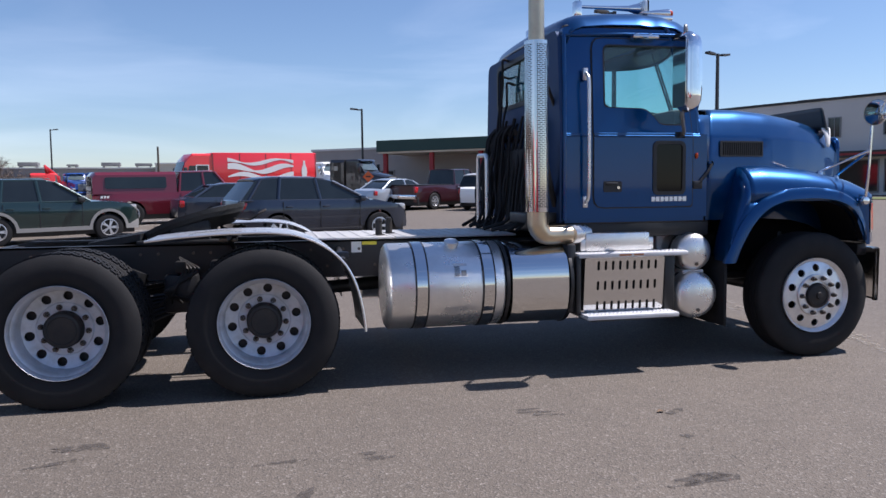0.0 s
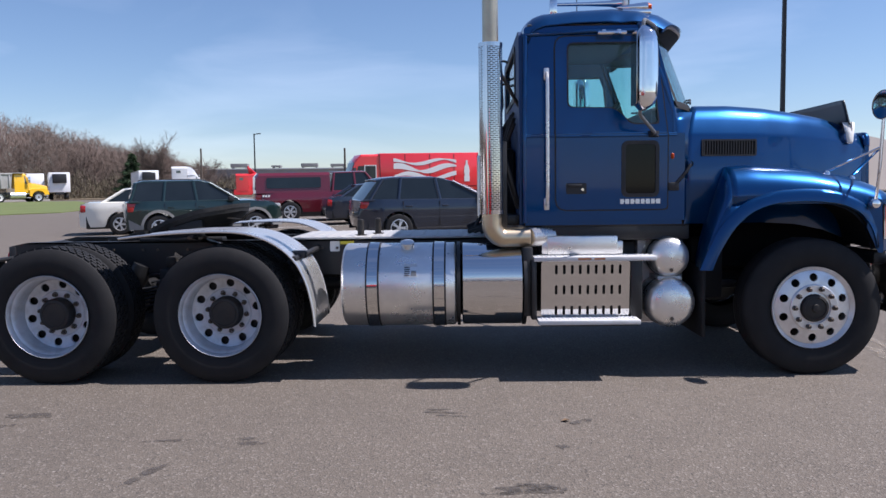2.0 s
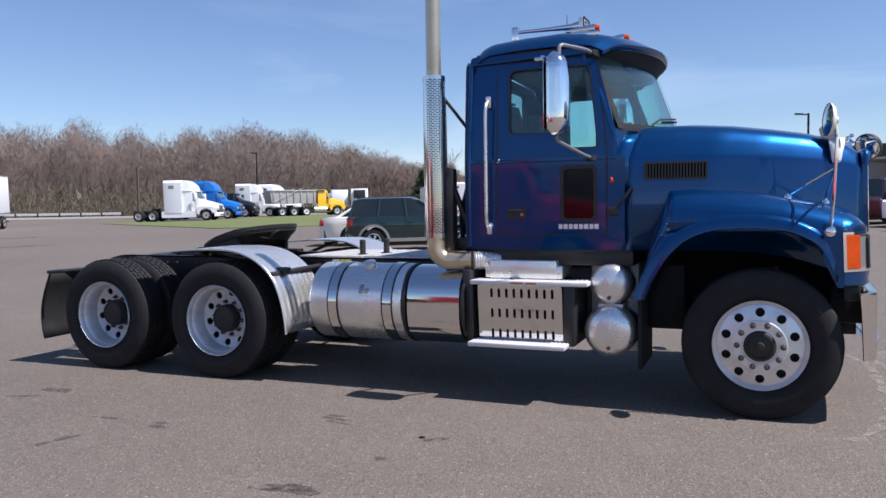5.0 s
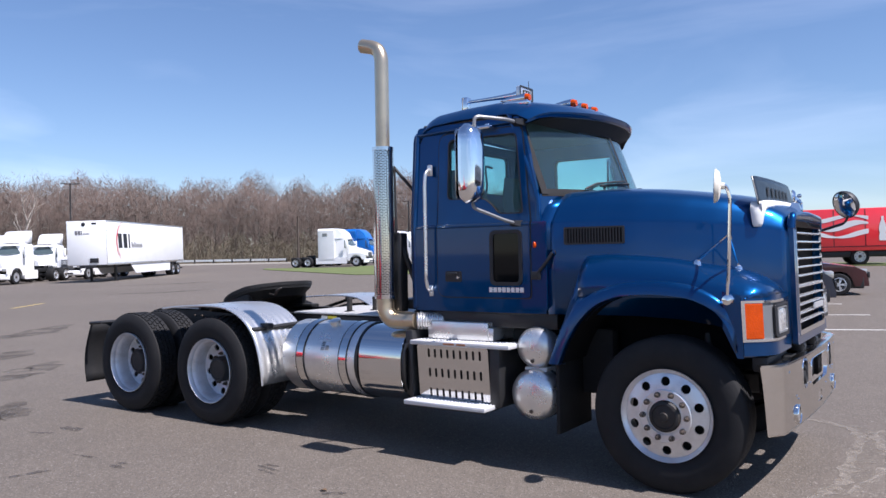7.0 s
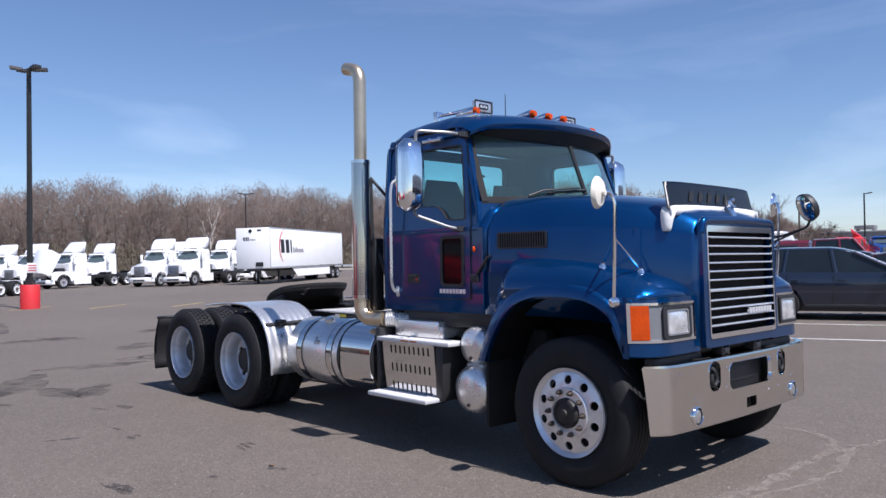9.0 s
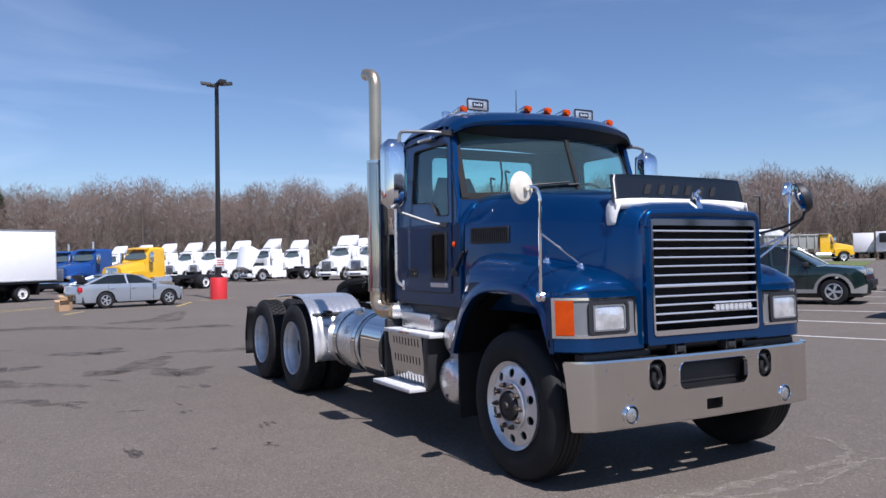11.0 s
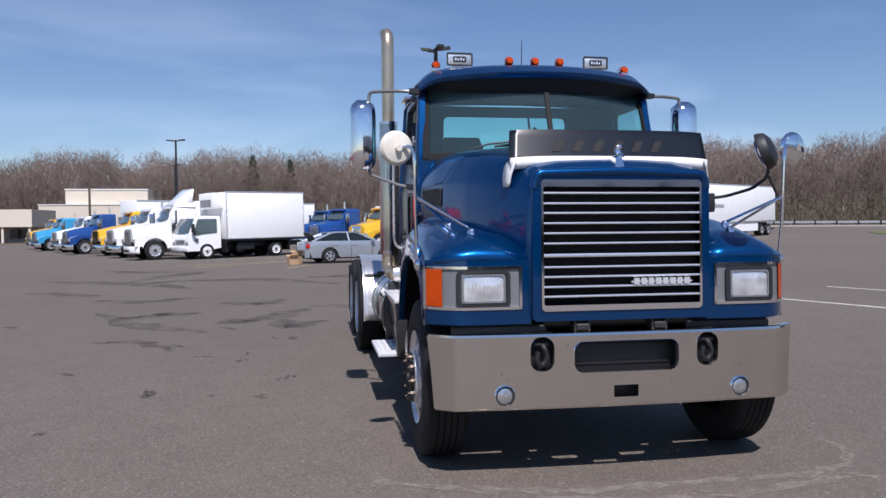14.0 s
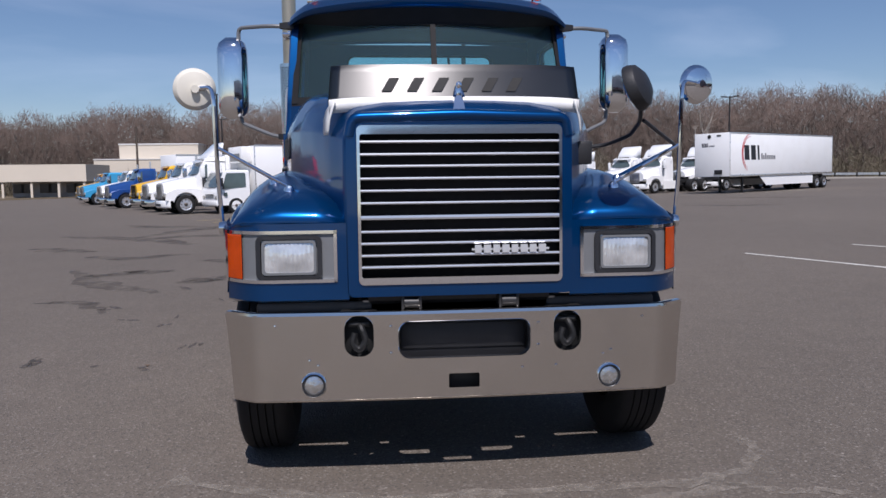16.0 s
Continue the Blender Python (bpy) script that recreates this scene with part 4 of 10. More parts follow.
    box(bm, -1.52, -1.49, _s * 0.95, _s * 1.0, 2.54, 2.56, 0.005)
    box(bm, -1.41, -1.38, _s * 0.95, _s * 1.0, 2.54, 2.56, 0.005)
    part("courtesy_lamp", bm, chrome, truck, "chrome lamp over the door")

# rear wall with its window
bm = bmn()
_to = lambda u, v, w: (-2.10 - w, u, v)
_outer = rounded([(-0.985, 1.12), (0.985, 1.12), (1.0, 1.78), (0.935, 2.58), (-0.935, 2.58), (-1.0, 1.78)], [0.03, 0.03, 0.1, 0.09, 0.09, 0.1])
plate(bm, _outer, [rrect(-0.60, 0.60, 2.12, 2.50, 0.06)], _to, 0.03)
rear_wall = part("cab_back", bm, dull_blue, truck, "dark blue cab back wall", angle=30)
bm = bmn()
plate(bm, rrect(-0.625, 0.625, 2.095, 2.525, 0.08), [rrect(-0.585, 0.585, 2.135, 2.485, 0.05)], lambda u, v, w: (-2.128 - w, u, v), 0.012)
part("back_window_seal", bm, black_plastic, rear_wall)
bm = bmn()
plate(bm, rrect(-0.60, 0.60, 2.12, 2.50, 0.06), (), lambda u, v, w: (-2.115 - w, u, v), 0.004)
_g = part("back_glass", bm, cab_glass, rear_wall)
_g.visible_shadow = False
for _s in (-1, 1):
    bm = bmn()
    tube(bm, [(-2.095, _s * 0.99, 1.14), (-2.095, _s * 0.992, 1.79), (-2.08, _s * 0.94, 2.54)], 0.02, n=8, bend=0.05)
    part("corner_post", bm, blue_paint, rear_wall, angle=60)


# windscreen: a shallow curve in plan, raked back
def screen(u, v, w=0.0):
    x = lerp(-0.635, -0.84, max(0, (v - 2.0)) / 0.55) - 0.335 * abs(u / 0.95) ** 2
    return (x + w, u * lerp(1.0, 0.965, (v - 2.0) / 0.55), v)


def screen_patch(bm, u0, u1, v0, v1, w0, w1, n=16, k=2):
    f = [[screen(lerp(u0, u1, i / n), lerp(v0, v1, j / k), w1) for i in range(n + 1)] for j in range(k + 1)]
    b = [[screen(lerp(u0, u1, i / n), lerp(v0, v1, j / k), w0) for i in range(n + 1)] for j in range(k + 1)]
    quads(bm, [b[0]] + f + [b[-1]] + b[::-1], closed=False)


bm = bmn()
screen_patch(bm, -0.93, 0.93, 2.035, 2.60, -0.006, 0.0, 28, 4)
ws = part("windscreen", bm, cab_glass, truck, "raked greenish windscreen in two halves")
ws.visible_shadow = False
bm = bmn()
screen_patch(bm, -0.945, 0.945, 1.985, 2.040, -0.03, 0.010, 28)
# top strip runs deeper than a gasket, extending the dark band under the visor
quads(bm, [[screen(u, 2.50 + 0.075 * (u / 0.945) ** 2, w) for u in [lerp(-0.945, 0.945, i / 28) for i in range(29)]] for w in (-0.03, 0.010)] + [[screen(u, 2.635, w) for u in [lerp(-0.945, 0.945, i / 28) for i in range(29)]] for w in (0.010, -0.03)], closed=False)
screen_patch(bm, -0.018, 0.018, 2.0, 2.60, -0.012, 0.012, 2)
for _s in (-1, 1):
    screen_patch(bm, min(_s * 0.905, _s * 0.948), max(_s * 0.905, _s * 0.948), 2.0, 2.60, -0.02, 0.014, 4)
part("screen_seal", bm, rubber, ws, "black windscreen gasket with centre post")
for _s in (-1, 1):
    bm = bmn()
    tube(bm, [screen(_s * 0.955, 1.80, -0.012), screen(_s * 0.955, 1.95, -0.012), screen(_s * 0.96, 2.2, -0.014), screen(_s * 0.965, 2.62, -0.02)], 0.026, n=10)
    screen_patch(bm, min(_s * 0.5, _s * 0.96), max(_s * 0.5, _s * 0.96), 1.76, 2.0, -0.03, 0.006, 10)
    part("screen_pillar", bm, blue_paint, truck, "blue windscreen pillar", angle=60)
# side panels that close the step from the hood to the cab
for _s in (-1, 1):
    _h = hood_section(HX[0])
    bm = bmn()
    quads(bm, [[(x if x < -0.95 else HX[0] + 0.285 * (1 - (y / _h[0][0]) ** 2) + 0.02, _s * (y - 0.004), z - 0.003) for y, z in _h[1:7]] for x in (-1.06, -0.90)], closed=False)
    _cp = part("cowl_side", bm, blue_paint, truck, "blue cowl panel behind the hood", angle=50)
    _md = _cp.modifiers.new("thickness", 'SOLIDIFY')
    _md.thickness, _md.offset = 0.012, 0
# cowl between hood and glass
bm = bmn()
_r = []
for j in range(4):
    f = j / 3
    _r.append([(lerp(screen(u, 2.0)[0] + 0.05, screen(u, 2.0)[0] - 0.01, f), u, lerp(2.035, 2.0, f) - 0.05 * abs(u / 0.95) ** 6) for u in [lerp(-0.60, 0.60, i / 20) for i in range(21)]])
quads(bm, _r, closed=False)
part("cowl", bm, black_plastic, truck, "black cowl under the windscreen")
for _y in (-0.62, 0.20):
    bm = bmn()
    _p = [screen(_y + k * 0.13, 2.045 + (0.035 if k else 0.0) + 0.012 * k, 0.035) for k in range(5)]
    tube(bm, _p, 0.008, n=6)
    tube(bm, [screen(_y + 0.18, 2.075, 0.022), screen(_y + 0.62, 2.115, 0.022)], 0.010, n=5)
    part("wiper", bm, black_plastic, truck, "black windscreen wiper")

# roof with the sun visor grown out of it
def lip_x(y):
    return -0.73 - 0.325 * abs(y / 0.95) ** 2.3


def roof_z(f, y):
    zc = interp(f, [0, 0.04, 0.12, 0.35, 0.6, 0.78, 0.9, 1.0], [2.60, 2.70, 2.742, 2.765, 2.775, 2.76, 2.72, 2.65])
    a = abs(y) / 0.955
    edge = interp(f, [0, 0.1, 0.7, 1.0], [0.09, 0.105, 0.115, 0.055])
    return zc - 0.035 * a ** 2 - edge * max(0, (a - 0.80) / 0.20) ** 2.2


bm = bmn()
_ys = [0.955 * math.sin(math.pi / 2 * (i / 16)) for i in range(-16, 17)]
_r = []
for i in range(31):
    f = i / 30
    _r.append([(lerp(-2.115 + 0.05 * abs(y / 0.955) ** 4, lip_x(y), f), y, roof_z(f, y)) for y in _ys])
# visor underside comes back to the screen
for g in (0.06, 0.16):
    _r.append([(lerp(lip_x(y), screen(max(-0.93, min(0.93, y)), 2.58)[0], g), y, lerp(roof_z(1.0, y), 2.49 + 0.05 * abs(y / 0.95) ** 2, g) - 0.024) for y in _ys])
quads(bm, _r, closed=False)
roof = part("roof", bm, blue_paint, truck, "blue domed roof with built-in sun visor", angle=55)
_md = roof.modifiers.new("thickness", 'SOLIDIFY')
_md.thickness, _md.offset = 0.012, -1
bm = bmn()
for _s in (-1, 1):
    tube(bm, [(-2.11, _s * 0.90, 2.53), (-2.09, _s * 0.945, 2.535), (-1.6, _s * 0.957, 2.555), (-1.1, _s * 0.957, 2.558)], 0.013, n=8)
part("drip_rail", bm, blue_paint, roof, angle=60)
bm = bmn()
quads(bm, [[(lip_x(y) - 0.012, y * 0.992, roof_z(1.0, y) - 0.036) for y in _ys], [(lerp(lip_x(y), screen(max(-0.93, min(0.93, y)), 2.58)[0], 0.92), y * 0.985, 2.478 + 0.095 * abs(y / 0.95) ** 2) for y in _ys]], closed=False)
# near-black skin puts the shade under the blue visor into its colour
part("visor_underside", bm, rubber, roof)

# inside of the cab
bm = bmn()
box(bm, -1.14, -0.93, -0.90, 0.90, 1.75, 2.0, 0.04)
box(bm, -0.95, -0.78, -0.55, 0.55, 1.75, 1.99, 0.04)
box(bm, -1.22, -1.0, 0.2, 0.8, 1.8, 2.02, 0.05)
part("dashboard", bm, interior_mat, truck)
for _y in (-0.45, 0.45):
    bm = bmn()
    box(bm, -1.85, -1.38, _y - 0.25, _y + 0.25, 1.55, 1.70, 0.05)
    quads(bm, [[(-1.90, _y - 0.24, 1.68), (-1.78, _y - 0.24, 1.66), (-1.78, _y + 0.24, 1.66), (-1.90, _y + 0.24, 1.68)],
               [(-1.97, _y - 0.23, 2.05), (-1.86, _y - 0.23, 2.05), (-1.86, _y + 0.23, 2.05), (-1.97, _y + 0.23, 2.05)],
               [(-1.99, _y - 0.15, 2.28), (-1.90, _y - 0.15, 2.27), (-1.90, _y + 0.15, 2.27), (-1.99, _y + 0.15, 2.28)]], True, True, True)
    box(bm, -1.80, -1.45, _y - 0.16, _y + 0.16, 1.15, 1.56, 0.02)
    part("cab_seat", bm, interior_mat, truck, "dark cab seat")
bm = bmn()
_c, _d = Vector((-1.25, 0.5, 2.0)), Vector((-0.75, 0, 0.66)).normalized()
_dd, _u, _v = frame_of(_d)
tube(bm, [_c + 0.23 * (math.cos(a) * _u + math.sin(a) * _v) for a in [2 * math.pi * i / 28 for i in range(29)]], 0.014, n=8, caps=False)
tube(bm, [_c, Vector((-1.0, 0.5, 1.8))], 0.025, n=8)
for a in (0.3, 2.2, 4.3):
    tube(bm, [_c, _c + 0.23 * (math.cos(a) * _u + math.sin(a) * _v)], 0.012, n=6)
part("steering_wheel", bm, interior_mat, truck)
bm = bmn()
box(bm, -2.06, -1.1, -0.90, 0.90, 2.60, 2.625, 0.01)
part("headliner", bm, interior_mat, truck)

# roof furniture: air horns, five marker lamps, two lamp boards, aerial
for _y in (-0.81, 0.77):
    bm = bmn()
    revolve(bm, [(0.0, 0.03), (0.024, 0.028), (0.034, 0.0), (0.032, -0.05), (0.022, -0.10)], (-1.145, _y, 2.755), (1, 0, 0), 16)
    part("roof_marker_lens", bm, amber, roof, "amber teardrop roof marker")
    bm = bmn()
    revolve(bm, [(0.036, 0.0), (0.037, -0.02), (0.028, -0.10), (0.010, -0.22), (0.0, -0.24)], (-1.145, _y, 2.755), (1, 0, 0), 16)
    box(bm, -1.34, -1.12, _y - 0.03, _y + 0.03, 2.70, 2.74, 0.01)
    part("marker_housing", bm, chrome, roof)
for _y in (-0.24, -0.03, 0.175):
    bm = bmn()
    revolve(bm, [(0.0, 0.03), (0.024, 0.028), (0.034, 0.0), (0.032, -0.05), (0.022, -0.10)], (-1.02, _y, 2.782), (1, 0, 0), 16)
    part("roof_marker_lens", bm, amber, roof, "amber teardrop roof marker")
    bm = bmn()
    revolve(bm, [(0.036, -0.01), (0.037, -0.03), (0.028, -0.10), (0.010, -0.20), (0.0, -0.22)], (-1.02, _y, 2.782), (1, 0, 0), 16)
    part("marker_housing", bm, chrome, roof)
for _y in (-0.595, 0.565):
    bm = bmn()
    box(bm, -1.30, -1.262, _y - 0.105, _y + 0.105, 2.785, 2.885, 0.012)
    box(bm, -1.29, -1.27, _y - 0.03, _y + 0.03, 2.74, 2.79)
    lb = part("horn_guard", bm, polished, roof, "chrome horn guard plate")
    bm = bmn()
    plate(bm, rrect(_y - 0.055, _y + 0.055, 2.812, 2.858, 0.008), (), lambda u, v, w: (-1.261 + w, u, v), 0.003)
    part("guard_badge", bm, black_plastic, lb, "black badge panel")
    bm = bmn()
    plate(bm, rrect(_y - 0.108, _y + 0.108, 2.782, 2.888, 0.012), [rrect(_y - 0.096, _y + 0.096, 2.793, 2.877, 0.008)], lambda u, v, w: (-1.2625 + w, u, v), 0.005)
    part("guard_rim", bm, black_plastic, lb)
    bm = bmn()
    for i in range(4):
        plate(bm, [(_y - 0.042 + i * 0.022, 2.824), (_y - 0.028 + i * 0.022, 2.824), (_y - 0.026 + i * 0.022, 2.846 - (i % 2) * 0.006), (_y - 0.040 + i * 0.022, 2.846 - (i % 2) * 0.006)], (), lambda u, v, w: (-1.2578 + w, u, v), 0.002)
    part("guard_lettering", bm, badge_silver, lb)
    bm = bmn()
    revolve(bm, [(0.055, 0.0), (0.048, -0.03), (0.024, -0.12), (0.016, -0.30), (0.013, -0.54), (0.030, -0.545), (0.030, -0.575), (0.0, -0.58)], (-1.265, _y, 2.835), (1, 0, 0.0), 18)
    box(bm, -1.86, -1.80, _y - 0.035, _y + 0.035, 2.74, 2.875, 0.01)
    part("air_horn", bm, chrome, roof, "long chrome roof air horn")
bm = bmn()
cyl(bm, (-1.55, 0.0, 2.75), (-1.56, 0.01, 3.08), 0.006, 0.003, n=6)
cyl(bm, (-1.55, 0.0, 2.74), (-1.55, 0.0, 2.79), 0.014, n=8)
part("aerial", bm, black_plastic, roof)


# ---- mirrors ----
def west_coast_mirror(s, cx, cy, cz):
    bm = bmn()
    rings = []
    for k in range(15):
        f = k / 14
        z = lerp(-0.285, 0.285, f)
        e = (1 - abs(2 * f - 1) ** 9) ** 0.5 if 0 < f < 1 else 0.05
        ring = []
        for i in range(24):
            a = 2 * math.pi * i / 24
            ca, sa = math.cos(a), math.sin(a)
            rx = (0.105 * (1 - 0.13 * (2 * f - 1) ** 2) if ca > 0 else 0.05) * max(e, 0.25)
            ring.append((cx - 0.02 + rx * math.copysign(abs(ca) ** 0.65, ca), cy + 0.105 * max(e, 0.45) * math.copysign(abs(sa) ** 0.75, sa), cz + z))
        rings.append(ring)
    quads(bm, rings, True, True, True)
    m = part("side_mirror", bm, chrome, truck, "tall chrome-backed side mirror on tube arms", angle=60)
    bm = bmn()
    plate(bm, rrect(cy - 0.09, cy + 0.09, cz - 0.25, cz + 0.25, 0.03), (), lambda u, v, w: (cx - 0.072 - w, u, v), 0.004)
    part("mirror_glass", bm, mirror_steel, m)
    bm = bmn()
    iy = cy - s * 0.05
    tube(bm, [(-1.13, s * 0.95, 2.54), (-1.15, s * 1.10, 2.55), (cx, iy, 2.56), (cx, iy, cz + 0.25)], 0.014, n=8, bend=0.09)
    part("mirror_arm", bm, grey_bezel, m, "grey tube mirror arm")
    bm = bmn()
    tube(bm, [(-1.12, s * 1.0, 1.785), (-1.16, s * 1.10, 1.80), (cx - 0.02, iy, 1.90), (cx - 0.02, iy, cz - 0.25)], 0.013, n=8, bend=0.07)
    part("mirror_arm", bm, grey_bezel, m, "grey tube mirror arm")
    bm = bmn()
    quads(bm, [[(-1.18, s * 0.93, 2.52), (-1.09, s * 0.93, 2.52), (-1.09, s * 0.93, 2.57), (-1.18, s * 0.93, 2.57)], [(-1.16, s * 1.03, 2.53), (-1.12, s * 1.03, 2.53), (-1.12, s * 1.03, 2.565), (-1.16, s * 1.03, 2.565)]], True, True, True)
    part("arm_bracket", bm, black_plastic, m, "black mirror bracket")
    bm = bmn()
    quads(bm, [[(-1.18, s * 0.99, 1.76), (-1.09, s * 0.99, 1.76), (-1.09, s * 0.99, 1.81), (-1.18, s * 0.99, 1.81)], [(-1.17, s * 1.06, 1.775), (-1.13, s * 1.06, 1.775), (-1.13, s * 1.06, 1.81), (-1.17, s * 1.06, 1.81)]], True, True, True)
    part("arm_bracket", bm, black_plastic, m, "black mirror bracket")


west_coast_mirror(-1, -1.295, -1.385, 2.21)
west_coast_mirror(1, -1.30, 1.385, 2.25)


def fender_mirror(s, c, tilt_back):
    """Round spot mirror on a bright tube that stands on the fender."""
    bm = bmn()
    foot = (0.408, s * 1.178, 1.257)
    tube(bm, [foot, (0.425, s * 1.19, 1.5), (0.44, s * 1.195, c[2] - 0.06), (0.42, s * 1.21, c[2] + 0.01), (c[0] + 0.02, c[1] + 0.0, c[2])], 0.011, n=8, bend=0.05)
    tube(bm, [(0.397, s * 0.845, 1.46), (0.43, s * 1.19, 1.66)], 0.009, n=8)
    tube(bm, [(0.162, s * 0.943, 1.495), (0.43, s * 1.19, 1.66)], 0.009, n=8)
    for p in ((0.397, s * 0.845, 1.44), (0.162, s * 0.943, 1.478)):
        revolve(bm, [(0.028, -0.01), (0.026, 0.012), (0.014, 0.028), (0.0, 0.03)], p, (0, 0, 1), 14)
    revolve(bm, [(0.0, -0.03), (0.030, -0.022), (0.038, 0.0), (0.030, 0.022), (0.0, 0.03)], (0.408, s * 1.172, 1.257), (0, 1, 0), 18)
    post = part("fender_mirror", bm, chrome, truck, "round spot mirror on a chrome tripod")
    bm = bmn()
    d = Vector((1.0, s * tilt_back, -0.05)).normalized()
    revolve(bm, [(0.0, 0.030), (0.045, 0.028), (0.085, 0.018), (0.102, 0.0), (0.104, -0.008), (0.100, -0.010)], c, d, 32)
    cyl(bm, Vector(c) + d * 0.025, Vector(c) + d * 0.05, 0.02, n=10)
    part("mirror_shell", bm, cream_back if s < 0 else chrome, post)
    bm = bmn()
    revolve(bm, [(0.0, -0.018), (0.06, -0.014), (0.099, -0.006)], c, d, 32)
    part("mirror_glass", bm, mirror_steel, post)


fender_mirror(-1, (0.385, -1.296, 1.95), -0.25)
fender_mirror(1, (0.345, 1.315, 1.98), 0.25)
# convex look-down mirror over the hood's other side
bm = bmn()
_d = Vector((-0.55, -0.72, -0.35)).normalized()
revolve(bm, [(0.0, -0.06), (0.06, -0.055), (0.10, -0.03), (0.112, 0.0), (0.112, 0.02), (0.105, 0.022)], (0.826, 0.815, 1.91), _d, 28)
_cv = part("look_down_mirror", bm, black_plastic, truck, "black-backed convex look-down mirror")
bm = bmn()
revolve(bm, [(0.107, 0.018), (0.08, 0.035), (0.04, 0.046), (0.0, 0.05)], (0.826, 0.815, 1.91), _d, 28)
part("mirror_glass", bm, mirror_steel, _cv)
bm = bmn()
tube(bm, [(0.842, 0.83, 1.86), (0.82, 0.84, 1.76), (0.62, 0.86, 1.70), (0.42, 0.80, 1.66), (0.40, 0.62, 1.64)], 0.010, n=8, bend=0.05)
tube(bm, [(0.41, 1.17, 1.66), (0.80, 0.86, 1.76)], 0.009, n=8)
box(bm, 0.34, 0.44, 0.63, 0.72, 1.56, 1.68, 0.01)
part("mirror_bracket", bm, black_plastic, _cv)

# bug shield with its white base, ornament
bm = bmn()
_r = []
for j in range(6):
    f = j / 5
    _r.append([(0.484 + 0.022 * (1 - (y / 0.63) ** 2) - 0.045 * f, y * lerp(1.0, 0.975, f), lerp(1.865, 2.065, f) - (0.008 * abs(y / 0.63) ** 8 if f > 0.9 else 0)) for y in [lerp(-0.635, 0.635, i / 24) for i in range(25)]])
quads(bm, _r, closed=False)
shield = part("bug_shield", bm, shield_mat, truck, "brushed stainless bug shield across the hood", angle=60)
_md = shield.modifiers.new("thickness", 'SOLIDIFY')
_md.thickness = 0.006
bm = bmn()
_r = []
for f, dz in ((0.0, 0.0), (1.0, 0.0)):
    _r.append([(0.49 + 0.05 * (1 - (y / 0.63) ** 2) + 0.012, y, lerp(1.830, 1.898, f) - 0.012 * abs(y / 0.63) ** 6) for y in [lerp(-0.63, 0.63, i / 24) for i in range(25)]])
quads(bm, _r, closed=False)
for _s in (-1, 1):
    quads(bm, [[(0.430, _s * 0.618, 1.885), (0.530, _s * 0.600, 1.885)], [(0.432, _s * 0.650, 1.84), (0.528, _s * 0.612, 1.84)], [(0.440, _s * 0.662, 1.79), (0.516, _s * 0.628, 1.79)], [(0.448, _s * 0.664, 1.735), (0.508, _s * 0.636, 1.735)], [(0.456, _s * 0.662, 1.715), (0.498, _s * 0.640, 1.715)]], closed=False)
sb = part("shield_base", bm, label_white, shield, "off-white shield mounting strip", angle=40)
_md = sb.modifiers.new("thickness", 'SOLIDIFY')
_md.thickness = 0.006
bm = bmn()
for i in range(6):
    u = -0.37 + i * 0.125
    _t = lambda a, b, w: (0.484 + 0.022 * (1 - (a / 0.63) ** 2) - 0.045 * b + 0.0045 + w, a, lerp(1.865, 2.065, b))
    plate(bm, [(u, 0.32), (u + 0.05, 0.32), (u + 0.09, 0.66), (u + 0.04, 0.66)], (), _t, 0.001)
part("shield_lettering", bm, etched, shield, "row of dark slanted bars")
bm = bmn()
quads(bm, [[(0.56, -0.03, 1.855), (0.645, -0.03, 1.82), (0.645, 0.03, 1.82), (0.56, 0.03, 1.855)], [(0.575, -0.018, 1.90), (0.62, -0.018, 1.895), (0.62, 0.018, 1.895), (0.575, 0.018, 1.90)]], True, True, True)
revolve(bm, [(0.0, 0.0), (0.020, 0.0), (0.022, 0.02), (0.016, 0.045), (0.0, 0.05)], (0.60, 0, 1.895), (0, 0, 1), 12)
revolve(bm, [(0.0, -0.016), (0.014, -0.01), (0.014, 0.01), (0.0, 0.016)], (0.625, 0, 1.945), (1, 0, 0.2), 10)
for _s in (-1, 1):
    cyl(bm, (0.61, _s * 0.016, 1.915), (0.64, _s * 0.022, 1.89), 0.008, n=6)
part("hood_ornament", bm, chrome, truck, "small chrome hood ornament", angle=50)

# ---- bumper ----
def bump_path(u):
    """Plan of the bumper: flat in front, swept back at the ends."""
    a = abs(u)
    x, y = 0.735 - 0.03 * (a / 0.86) ** 2, a
    if a > 1.0:
        t = (a - 1.0) / 0.28
        x, y = 0.6945 - 0.10 * t - 0.01 * t * t, 1.0 + 0.152 * t
    return x, math.copysign(y, u)


def bump(u, v, w):
    # the ends are cut back towards the bottom
    cut = 1.0 - 0.24 * max(0.0, min(1.0, (0.853 - v) / 0.418)) ** 0.75
    x, y = bump_path(u if abs(u) < 1.0 else math.copysign(1.0 + (abs(u) - 1.0) * cut, u))
    d = 0.0 if abs(u) < 0.86 else (abs(u) - 0.86) / 0.42
    return (x - w * (1 - 0.4 * d), y - math.copysign(w * 0.8 * d, u), v)


bm = bmn()
_holes = [rrect(-0.312, 0.33, 0.632, 0.812, 0.055, 6), rrect(-0.572, -0.432, 0.648, 0.842, 0.06, 6), rrect(0.447, 0.585, 0.648, 0.842, 0.06, 6), rrect(-0.072, 0.078, 0.482, 0.552, 0.006, 2), circle2(-0.722, 0.512, 0.052, 20), circle2(0.730, 0.512, 0.052, 20)]
